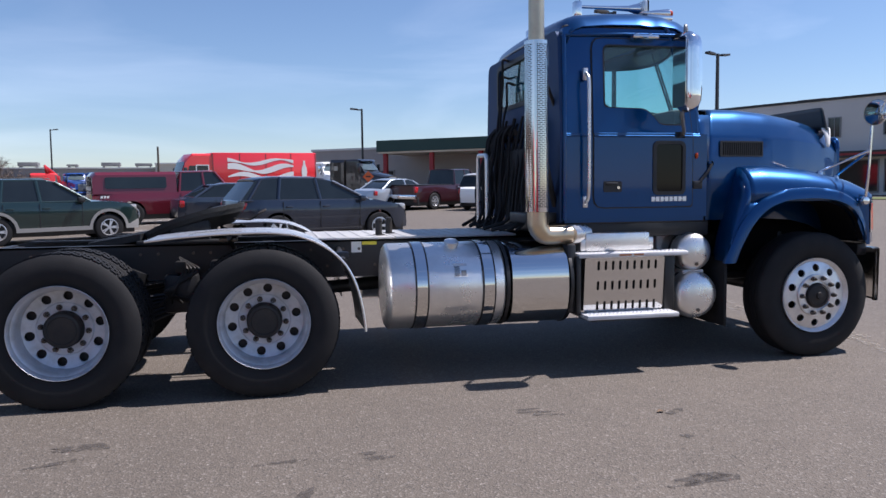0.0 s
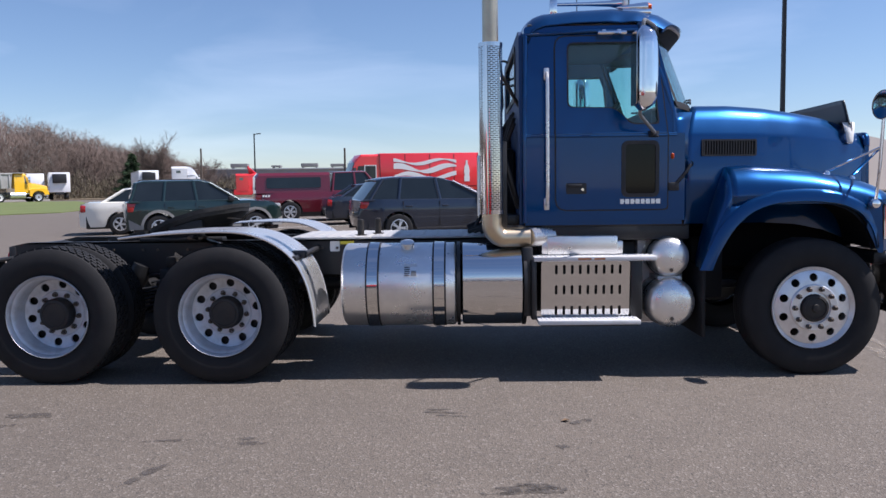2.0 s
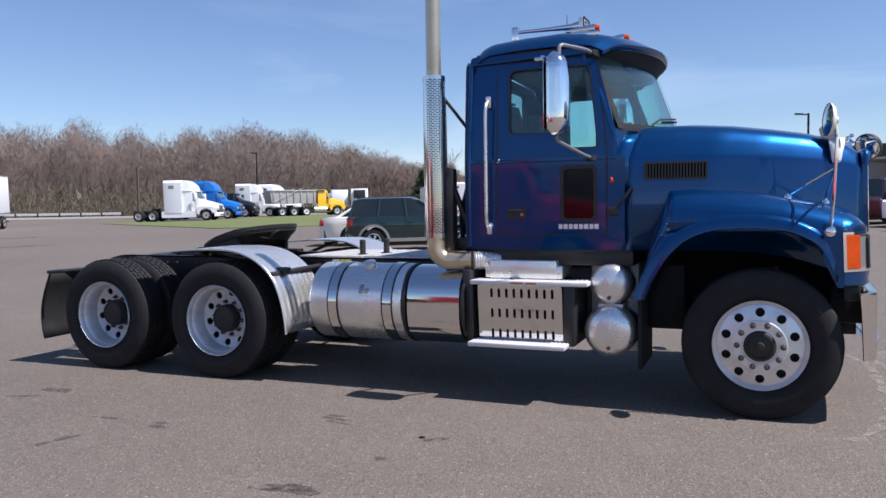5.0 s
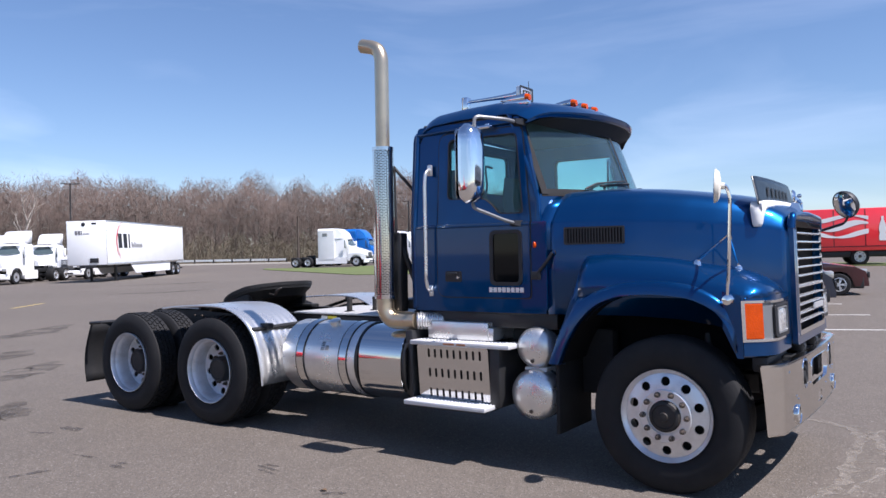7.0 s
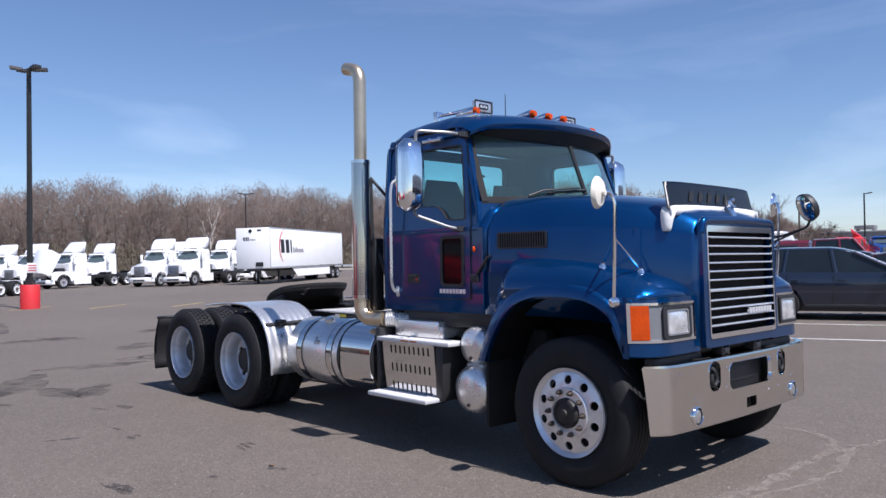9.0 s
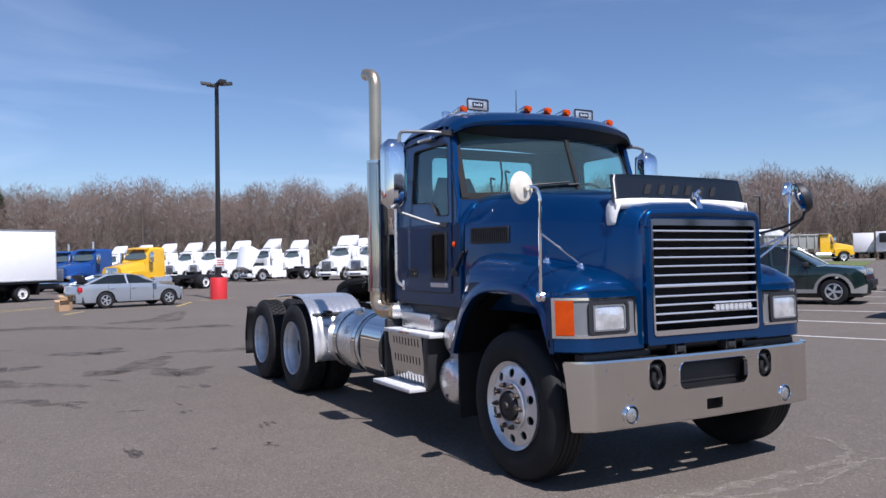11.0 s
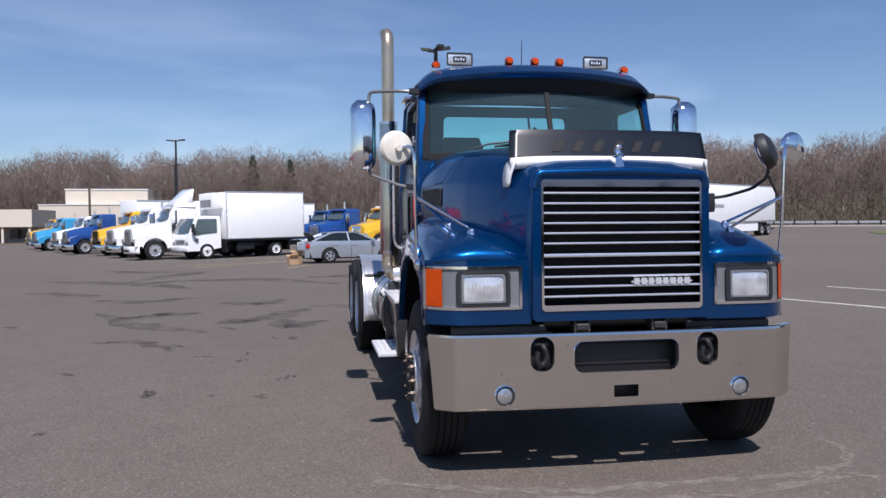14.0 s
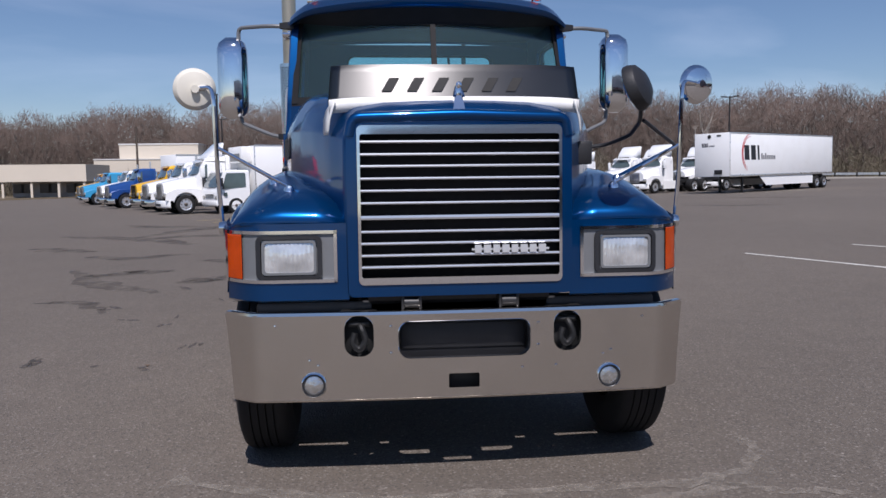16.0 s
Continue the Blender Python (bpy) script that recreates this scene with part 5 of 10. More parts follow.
_rivets = ((-0.35, 0.79), (-0.35, 0.66), (0.37, 0.79), (0.37, 0.68), (-0.74, 0.63), (-0.70, 0.605), (0.70, 0.62), (0.74, 0.64), (0.29, 0.57), (0.46, 0.575), (-0.90, 0.80), (0.90, 0.80))
_top = [(lerp(0.86, -0.86, i / 12), 0.853) for i in range(13)]
_bot = [(lerp(-0.86, 0.86, i / 12), 0.435) for i in range(13)]
plate(bm, _bot + _top, _holes, bump, 0.008)
for _s in (-1, 1):
    n, k = 12, 4
    f = [[bump(_s * lerp(0.86, 1.28, i / n), lerp(0.435, 0.853, j / k), 0) for i in range(n + 1)] for j in range(k + 1)]
    b = [[bump(_s * lerp(0.86, 1.28, i / n), lerp(0.435, 0.853, j / k), 0.008) for i in range(n + 1)] for j in range(k + 1)]
    quads(bm, [b[0]] + f + [b[-1]] + b[::-1], closed=False)
n = 40
_lip = [[bump(lerp(-1.27, 1.27, i / n), z, w) for i in range(n + 1)] for z, w in ((0.848, -0.004), (0.862, 0.0), (0.866, 0.02), (0.860, 0.055), (0.852, 0.055))]
quads(bm, _lip, closed=False)
_lip = [[bump(lerp(-1.27, 1.27, i / n), z, w) for i in range(n + 1)] for z, w in ((0.438, -0.002), (0.428, 0.004), (0.426, 0.04))]
quads(bm, _lip, closed=False)
bumper = part("front_bumper", bm, bumper_steel, truck, "wide brushed stainless steel front bumper", angle=40)
_rv = None
for u, z in _rivets:
    at = Matrix.Translation(bump(u, z, -0.001))
    if _rv is None:
        bm = bmn()
        revolve(bm, [(0.008, 0.0), (0.006, 0.003), (0.0, 0.004)], (0, 0, 0), (1, 0, 0), 10)
        _rv = part("rivet", bm, chrome, bumper)
        _rv.matrix_basis = at
    else:
        share(_rv, bumper, at)
bm = bmn()
for _h in _holes[:3]:
    for w0 in (0.002,):
        rim_o = [bump(u, v, -0.004) for u, v in _h]
        c = (sum(u for u, v in _h) / len(_h), sum(v for u, v in _h) / len(_h))
        rim_i = [bump(lerp(u, c[0], 0.02), lerp(v, c[1], 0.03), 0.02) for u, v in _h]
        rim_b = [bump(lerp(u, c[0], -0.012), lerp(v, c[1], -0.025), 0.0) for u, v in _h]
        quads(bm, [rim_b, rim_o, rim_i], closed=True)
part("opening_rim", bm, chrome, bumper)
bm = bmn()
box(bm, 0.56, 0.64, -0.36, 0.37, 0.60, 0.83, 0.01)
box(bm, 0.50, 0.60, -1.0, 1.0, 0.80, 0.90, 0.02)
# dark block added to keep lit ground from showing through the lower opening
box(bm, 0.55, 0.66, -0.14, 0.15, 0.45, 0.60, 0.01)
box(bm, 0.64, 0.648, -0.30, 0.32, 0.66, 0.785, 0.004)
part("bumper_insert", bm, black_plastic, bumper, "dark insert behind the bumper opening")
for _y in (-0.502, 0.516):
    bm = bmn()
    box(bm, 0.45, 0.66, _y - 0.09, _y + 0.09, 0.60, 0.86, 0.01)
    tube(bm, [(0.66, _y - 0.005, 0.80), (0.715, _y + 0.01, 0.79), (0.72, _y + 0.035, 0.72), (0.72, _y, 0.675), (0.72, _y - 0.035, 0.71), (0.715, _y - 0.02, 0.76)], 0.016, n=8, bend=0.05)
    cyl(bm, (0.69, _y - 0.05, 0.80), (0.69, _y + 0.05, 0.80), 0.016, n=10)
    part("tow_hook", bm, grease, bumper, "black tow hook in its slot")
for _y in (-0.722, 0.730):
    bm = bmn()
    revolve(bm, [(0.060, -0.01), (0.062, 0.008), (0.056, 0.014), (0.053, 0.006)], (0.715, _y, 0.512), (1, 0, 0), 28)
    fl = part("fog_lamp", bm, chrome, bumper, "small round chrome fog lamp")
    bm = bmn()
    revolve(bm, [(0.0545, 0.006), (0.052, 0.009), (0.047, 0.009), (0.046, 0.004)], (0.715, _y, 0.512), (1, 0, 0), 28)
    part("gasket", bm, black_plastic, fl)
    bm = bmn()
    revolve(bm, [(0.047, 0.003), (0.03, 0.010), (0.012, 0.013), (0.0, 0.013)], (0.715, _y, 0.512), (1, 0, 0), 24)
    part("lens", bm, fog_glass, fl)
for _y in (-0.245, 0.235):
    bm = bmn()
    cyl(bm, (0.66, _y - 0.035, 0.893), (0.66, _y + 0.035, 0.893), 0.028, n=12)
    box(bm, 0.60, 0.68, _y - 0.05, _y - 0.035, 0.86, 0.93, 0.005)
    box(bm, 0.60, 0.68, _y + 0.035, _y + 0.05, 0.86, 0.93, 0.005)
    part("hood_hinge", bm, black_paint, truck, "black hood hinge")

# ---- exhaust ----
SX, SY = -2.345, -1.078
bm = bmn()
_N, _M = 60, 186
_vs = [[bm.verts.new((SX + 0.087 * math.cos(2 * math.pi * i / _N), SY + 0.087 * math.sin(2 * math.pi * i / _N), lerp(1.215, 2.452, j / _M))) for i in range(_N)] for j in range(_M + 1)]
for j in range(_M):
    for i in range(_N):
        q = (i + (2 if (j // 2) % 2 else 0)) % 4
        if j % 2 == 1 and q in (0, 1, 2) and 4 < j < _M - 4 and not 38 <= i <= 41:
            continue
        k = (i + 1) % _N
        bm.faces.new((_vs[j][i], _vs[j][k], _vs[j + 1][k], _vs[j + 1][i]))
revolve(bm, [(0.087, 1.215), (0.089, 1.213), (0.089, 1.24), (0.087, 1.24)], (SX, SY, 0), (0, 0, 1), 32)
revolve(bm, [(0.087, 2.43), (0.089, 2.43), (0.089, 2.456), (0.070, 2.458)], (SX, SY, 0), (0, 0, 1), 32)
exhaust = part("exhaust_guard", bm, mirror_steel, truck, "perforated polished exhaust heat guard", angle=40)
bm = bmn()
tube(bm, [(SX, SY, 1.2), (SX, SY, 2.47), (SX, SY, 3.02), (SX, SY, 3.19), (SX - 0.03, SY, 3.265), (SX - 0.10, SY, 3.30), (SX - 0.20, SY + 0.0, 3.325)], 0.058, n=24, bend=0.10, caps=False)
_st = part("exhaust_pipe", bm, stack_mat, truck, "heat-tinted curved exhaust stack", angle=60)
# muffler coloured black so the guard's holes look shaded, not pipe tan
bm = bmn()
cyl(bm, (SX, SY, 1.22), (SX, SY, 2.45), 0.074, n=24)
part("muffler", bm, black_paint, exhaust, "muffler blackened for the shade inside the guard")
bm = bmn()
tube(bm, [(SX, SY, 1.24), (SX, SY, 1.10), (SX + 0.06, SY + 0.02, 1.035), (SX + 0.20, SY + 0.04, 1.035), (SX + 0.28, SY + 0.05, 1.035)], 0.072, n=20, bend=0.09)
part("exhaust_elbow", bm, stack_mat, _st, "tan heat-tinted exhaust elbow", angle=60)
bm = bmn()
_fp = [(SX + 0.28 + i * 0.008, SY + 0.05 + i * 0.006, 1.035) for i in range(29)] + [(SX + 0.7, SY + 0.45, 1.0), (SX + 1.0, SY + 0.6, 0.9)]
tube(bm, _fp, [0.074 if i % 2 else 0.066 for i in range(29)] + [0.06, 0.06], n=18)
part("flex_pipe", bm, polished, _st)
bm = bmn()
tube(bm, [(SX + 0.05, SY + 0.07, 2.30), (-2.12, -0.85, 2.02)], 0.014, n=8)
tube(bm, [(SX + 0.05, SY + 0.07, 2.30), (SX + 0.06, SY + 0.08, 1.2)], 0.02, n=8)
tube(bm, [(SX + 0.06, SY + 0.08, 1.75), (-2.13, -0.88, 1.25)], 0.024, n=8)
box(bm, SX - 0.03, -2.1, -0.92, -0.5, 1.12, 1.2, 0.01)
box(bm, SX + 0.02, SX + 0.12, SY + 0.06, SY + 0.16, 1.1, 1.75, 0.01)
part("stack_bracket", bm, black_paint, truck, "black stack mounting strut")

# hoses and cables down the back of the cab
for i in range(20):
    y = -0.78 + i * 0.075
    bm = bmn()
    a = random.uniform(-0.14, 0.14)
    tube(bm, [(-2.15, y, 1.9 + 0.05 * (i % 3)), (-2.22, y + a, 1.72), (-2.26 - 0.03 * (i % 2), y + a * 2, 1.4), (-2.30, y + a, 1.12), (-2.36 - 0.05 * (i % 4), y * 0.8, 1.05)], 0.016 if i % 2 else 0.012, n=6, bend=0.1)
    part("air_hose", bm, rubber, truck, "black air line behind the cab")
# looser lines that arch off the wall before they drop to the deck
for i in range(11):
    y = -0.10 + i * 0.055
    a = random.uniform(-0.08, 0.08)
    out = 0.03 * (i % 4)
    bm = bmn()
    tube(bm, [(-2.14, y, 1.74 + 0.04 * (i % 3)), (-2.20, y, 1.93 + 0.02 * (i % 2)), (-2.25 - out * 0.6, y + a, 1.86), (-2.27 - out, y + a, 1.5), (-2.29 - out, y - a, 1.2), (-2.36 - out, y - 2 * a, 1.05)], 0.014 if i % 2 else 0.010, n=7, bend=0.09)
    part("air_hose", bm, rubber, truck, "black air line behind the cab")
for i, (y, top) in enumerate(((0.24, 2.52), (0.30, 2.38), (0.12, 2.30))):
    bm = bmn()
    tube(bm, [(-2.12, y, top), (-2.20, y, top + 0.03), (-2.19, y + 0.02, top - 0.18), (-2.22, y, 2.05), (-2.25 - 0.02 * i, y - 0.05, 1.7), (-2.27, y, 1.2)], 0.011, n=7, bend=0.06)
    part("air_hose", bm, rubber, truck, "black air line behind the cab")
bm = bmn()
# black block added to fill in the dark mass of the hose bundle
box(bm, -2.24, -2.14, -0.60, 0.30, 1.15, 1.72, 0.03)
part("hose_rack", bm, rubber, truck)

# hose mast standing on the deck
bm = bmn()
tube(bm, [(-2.40, 0.07, 1.02), (-2.40, 0.07, 1.68), (-2.40, 0.36, 1.69), (-2.40, 0.36, 1.02)], 0.02, n=10, bend=0.05)
part("hose_mast", bm, polished, truck, "polished tube hose mast behind the cab")

# ---- tanks, steps ----
TC = (-0.86, 0.675)


def tank_cylinder(bm, x0, x1, r, dome=0.03):
    revolve(bm, [(0.0, x0 - 0.0), (r * 0.6, x0 - 0.0), (r * 0.93, x0 + 0.008), (r * 0.985, x0 + 0.022), (r, x0 + dome), (r, x1 - dome), (r * 0.985, x1 - 0.022), (r * 0.93, x1 - 0.008), (r * 0.6, x1), (0.0, x1)], (0, TC[0], TC[1]), (1, 0, 0), 64)


for _s in (-1, 1):
    bm = bmn()
    tank_cylinder(bm, -3.475, -2.60, 0.318)
    if _s > 0:
        bmesh.ops.scale(bm, vec=(1, -1, 1), verts=bm.verts)
    tank = part("fuel_tank", bm, polished, truck, "polished aluminium cylinder fuel tank", angle=40)
    for x0, x1 in ((-3.285, -3.185), (-2.79, -2.69)):
        bm = bmn()
        revolve(bm, [(0.319, x0 + 0.01), (0.325, x0 + 0.012), (0.325, x1 - 0.012), (0.319, x1 - 0.01)], (0, _s * abs(TC[0]), TC[1]), (1, 0, 0), 64)
        st = part("tank_strap", bm, mirror_steel, tank, "polished steel tank strap")
        bm = bmn()
        for a, b in ((x0, x0 + 0.012), (x1 - 0.012, x1)):
            revolve(bm, [(0.318, a), (0.323, a), (0.323, b), (0.318, b)], (0, _s * abs(TC[0]), TC[1]), (1, 0, 0), 64)
        part("strap_liner", bm, black_plastic, st)
    if _s < 0:
        bm = bmn()
        for i in range(5):
            plate(bm, [(-2.995, 0.0), (-2.955, 0.0), (-2.955, 0.006), (-2.995, 0.006)], (), lambda u, v, w, i=i: (u, TC[0] - 0.3215 * math.cos(math.asin((0.79 + i * 0.014 + v - 0.02 - TC[1]) / 0.3185)) - w, 0.77 + i * 0.014 + v), 0.001)
        dc = bmn()
        plate(dc, [(-3.0, 0.758), (-2.90, 0.758), (-2.90, 0.852), (-3.0, 0.852)], (), lambda u, v, w: (u, TC[0] - math.sqrt(0.3195 ** 2 - (v - TC[1]) ** 2) - w, v), 0.001)
        lab = part("tank_label", dc, tank_label, tank, "faded grey printed tank label")
        part("label_print", bm, black_plastic, lab)
        bm = bmn()
        plate(bm, rrect(-2.945, -2.908, 0.77, 0.805, 0.001, 1), (), lambda u, v, w: (u, TC[0] - math.sqrt(0.3205 ** 2 - (v - TC[1]) ** 2) - w, v), 0.001)
        part("label_print", bm, grey_bezel, lab)
        bm = bmn()
        revolve(bm, [(0.045, 0.0), (0.045, 0.02), (0.052, 0.022), (0.052, 0.045), (0.03, 0.052), (0.0, 0.052)], (-2.98, -0.98, 0.965), (0, -0.36, 0.93), 20)
        part("filler_cap", bm, polished, tank)

bm = bmn()
tank_cylinder(bm, -2.575, -2.115, 0.312, 0.012)
for _v in bm.verts:
    _a, _b = abs(_v.co.y - TC[0]), abs(_v.co.z - TC[1])
    _q = math.hypot(_a, _b)
    if _q > 0.01:
        _k = ((_a / _q) ** 2.7 + (_b / _q) ** 2.7) ** (-1 / 2.7)
        _v.co.y, _v.co.z = TC[0] + (_v.co.y - TC[0]) * _k, TC[1] + (_v.co.z - TC[1]) * (1 + (_k - 1) * 0.4)
dt = part("exhaust_treatment_cover", bm, mirror_steel, truck, "mirror-polished cylinder cover", angle=40)
bm = bmn()
for i in range(4):
    plate(bm, [(-2.43 + i * 0.055, 0.735), (-2.39 + i * 0.055, 0.735), (-2.39 + i * 0.055, 0.76), (-2.43 + i * 0.055, 0.76)], (), lambda u, v, w: (u, TC[0] - math.sqrt(0.3125 ** 2 - (v - TC[1]) ** 2) - w, v), 0.002)
part("embossed_badge", bm, mirror_steel, dt)
for x in (-2.595, -2.10):
    bm = bmn()
    revolve(bm, [(0.28, x - 0.012), (0.322, x - 0.012), (0.322, x + 0.012), (0.28, x + 0.012)], (0, TC[0], TC[1]), (1, 0, 0), 56)
    part("cover_band", bm, black_paint, dt)
bm = bmn()
box(bm, -2.12, -2.045, -1.12, -0.5, 0.45, 0.97, 0.02)
box(bm, -3.0, -2.3, -0.7, -0.44, 0.40, 0.9, 0.03)
box(bm, -2.05, -0.85, -0.7, -0.44, 0.42, 0.98, 0.03)
part("tank_bracket", bm, black_paint, truck)

# upper and lower step with the slotted plate between
def step_board(bm, x0, x1, y0, y1, z0, z1, teeth=26):
    box(bm, x0, x1, y0, y1, z0, z1, 0.006)
    for i in range(teeth):
        for j in range(3):
            x = lerp(x0 + 0.02, x1 - 0.02, (i + 0.5) / teeth)
            y = lerp(y0 + 0.03, y1 - 0.03, (j + 0.5) / 3)
            cyl(bm, (x, y, z1 - 0.001), (x, y, z1 + 0.005), 0.009, 0.006, n=6)


bm = bmn()
step_board(bm, -2.04, -1.145, -1.16, -0.95, 0.862, 0.895)
upper = part("upper_step", bm, white_alu, truck, "white serrated upper step board")
bm = bmn()
# two flat orange strips on the step's front edge
plate(bm, rrect(-1.72, -1.62, 0.872, 0.886, 0.003), (), lambda u, v, w: (u, -1.1605 - w, v), 0.002)
plate(bm, rrect(-1.60, -1.52, 0.872, 0.886, 0.003), (), lambda u, v, w: (u, -1.1605 - w, v), 0.002)
part("step_reflector", bm, material("orange_sticker", (0.45, 0.16, 0.06), rough=0.5, vary=0.2, scale=60), upper)
bm = bmn()
step_board(bm, -2.02, -1.285, -1.28, -1.07, 0.412, 0.445, 22)
part("lower_step", bm, white_alu, truck, "white serrated lower step board")
bm = bmn()
_sl = []
for r, v in enumerate((0.492, 0.648, 0.800)):
    for i in range(9):
        u = -1.885 + i * 0.0585
        _sl.append(rrect(u, u + 0.02, v - 0.035, v + 0.035, 0.010, 3))
plate(bm, rrect(-1.985, -1.335, 0.45, 0.862, 0.02), _sl, lambda u, v, w: (u, lerp(-1.10, -1.135, (v - 0.45) / 0.41) - w, v), 0.004)
part("slotted_plate", bm, mirror_steel, truck, "polished plate with rows of slots")
bm = bmn()
box(bm, -1.97, -1.35, -1.0, -0.6, 0.44, 0.86, 0.02)
part("battery_box", bm, black_plastic, truck)
bm = bmn()
box(bm, -1.93, -1.40, -1.02, -0.6, 0.90, 1.04, 0.012)
box(bm, -1.97, -1.36, -1.01, -0.6, 0.90, 1.0, 0.012)
part("battery_cover", bm, polished, truck, "bright stepped battery cover")
bm = bmn()
box(bm, -2.06, -2.02, -1.15, -0.6, 0.43, 0.88, 0.01)
box(bm, -1.33, -1.24, -1.13, -0.6, 0.42, 0.88, 0.015)
box(bm, -2.0, -1.3, -1.26, -1.05, 0.40, 0.414)
part("step_bracket", bm, black_paint, truck)
for _z, _r, _y in ((0.871, 0.150, -1.045), (0.533, 0.187, -1.075)):
    bm = bmn()
    revolve(bm, [(0.0, -0.012), (_r * 0.45, -0.008), (_r * 0.75, 0.006), (_r * 0.93, 0.028), (_r, 0.06), (_r, 0.52), (0.0, 0.53)], (-1.01, _y, _z), (0, 1, 0), 48)
    at = part("air_tank", bm, polished, truck, "round domed aluminium air tank", angle=50)
    bm = bmn()
    cyl(bm, (-1.01, _y - 0.01, _z - _r * 0.62), (-1.01, _y + 0.02, _z - _r * 0.62), 0.014, n=10)
    part("drain_plug", bm, nut_mat, at)
    bm = bmn()
    revolve(bm, [(_r + 0.001, 0.14), (_r + 0.004, 0.142), (_r + 0.004, 0.17), (_r + 0.001, 0.172)], (-1.01, _y, _z), (0, 1, 0), 48)
    part("tank_band", bm, black_paint, at)
bm = bmn()
box(bm, -1.10, -0.92, -1.0, -0.45, 0.700, 0.728, 0.006)
box(bm, -1.20, -0.84, -0.75, -0.45, 0.34, 1.02, 0.02)
part("air_tank_bracket", bm, white_alu, truck)
bm = bmn()
box(bm, -0.80, -0.77, -1.10, -0.55, 0.28, 0.82, 0.01)
part("splash_flap", bm, rubber, truck, "black splash flap behind the front wheel")
bm = bmn()
box(bm, -0.77, -0.52, -0.72, -0.60, 0.52, 1.0, 0.02)
part("inner_liner", bm, rubber, truck, "black inner wheel-arch liner")
bm = bmn()
box(bm, -2.0, -0.85, -0.95, 0.95, 1.00, 1.125, 0.015)
part("cab_subframe", bm, black_paint, truck, "black subframe under the cab floor")

# ---- deck, fifth wheel, half fenders, flaps ----
for x0, x1 in ((-3.98, -3.32), (-3.31, -2.32)):
    bm = bmn()
    box(bm, x0, x1, -0.50, 0.50, 1.004, 1.022, 0.004)
    _deck = part("deck_plate", bm, tread_plate, truck, "bright tread-plate deck behind the cab")
    n = int((x1 - x0) / 0.11)
    for i in range(n):
        x = x0 + 0.06 + i * 0.11
        bm = bmn()
        box(bm, x, x + 0.03, -0.47, 0.47, 1.021, 1.026, 0.002)
        part("deck_rib", bm, tread_plate, _deck)
for _x, _y in ((-3.42, -0.30), (-3.30, -0.05)):
    bm = bmn()
    cyl(bm, (_x, _y, 1.02), (_x, _y, 1.15), 0.028, n=12)
    cyl(bm, (_x, _y, 1.02), (_x, _y, 1.03), 0.05, n=12)
    box(bm, _x - 0.02, _x + 0.02, _y - 0.03, _y + 0.03, 1.13, 1.16, 0.01)
    part("coupling_holder", bm, hub_mat, truck, "steel trailer coupling holder post")
bm = bmn()
plate(bm, rrect(-3.66, -3.58, 0.90, 0.985, 0.004), (), lambda u, v, w: (u, -0.4465 - w, v), 0.002)
tl = part("frame_label", bm, label_white, truck, "white and yellow frame label")
bm = bmn()
plate(bm, rrect(-3.575, -3.46, 0.958, 0.985, 0.004), (), lambda u, v, w: (u, -0.4465 - w, v), 0.002)
part("label_half", bm, label_yellow, tl)
bm = bmn()
# fifth wheel: tilted greasy plate with rounded shoulders, its throat and ramps
_top5 = lambda u: interp(u, [-5.30, -5.0, -4.75, -4.48], [1.045, 1.185, 1.26, 1.305])
_o5 = rounded([(-5.22, -0.40), (-4.95, -0.47), (-4.62, -0.45), (-4.48, -0.22), (-4.48, 0.22), (-4.62, 0.45), (-4.95, 0.47), (-5.22, 0.40)], 0.14, 4)
plate(bm, _o5, [rounded([(-5.05, -0.06), (-5.05, 0.06), (-4.92, 0.06), (-4.92, -0.06)], 0.03)], lambda u, v, w: (u, v, _top5(u) - w), 0.035)
_sk = [[(lerp(-4.87, x, q), y * q, _top5(x) - dz) for x, y in _o5] for q, dz in ((0.985, 0.03), (0.97, 0.07), (0.86, 0.12), (0.80, 0.16))]
quads(bm, _sk, True, False, True)
for _s in (-1, 1):
    plate(bm, rounded([(-5.64, _s * 0.07), (-5.64, _s * 0.20), (-5.22, _s * 0.40), (-5.16, _s * 0.10)], 0.03), (), lambda u, v, w: (u, v, interp(u, [-5.64, -5.2], [1.01, _top5(-5.2) - 0.005]) - w), 0.05)
    box(bm, -5.02, -4.72, _s * 0.36, _s * 0.44, 1.0, 1.18, 0.03)
    box(bm, -5.25, -4.55, _s * 0.34, _s * 0.46, 0.995, 1.03, 0.01)
fw = part("fifth_wheel", bm, grease, truck, "greasy black fifth-wheel coupling plate")
bm = bmn()
tube(bm, [(-4.55, -0.30, 1.18), (-4.42, -0.34, 1.17), (-4.36, -0.38, 1.22), (-4.30, -0.36, 1.25), (-4.34, -0.34, 1.24), (-4.41, -0.35, 1.175)], 0.008, n=6, bend=0.02)
part("release_handle", bm, nut_mat, fw)
FEN = [(-5.08, 1.075), (-4.9, 1.095), (-4.6, 1.115), (-4.3, 1.118), (-4.12, 1.10), (-3.97, 1.045), (-3.85, 0.965), (-3.76, 0.86), (-3.70, 0.72), (-3.665, 0.56), (-3.65, 0.415)]
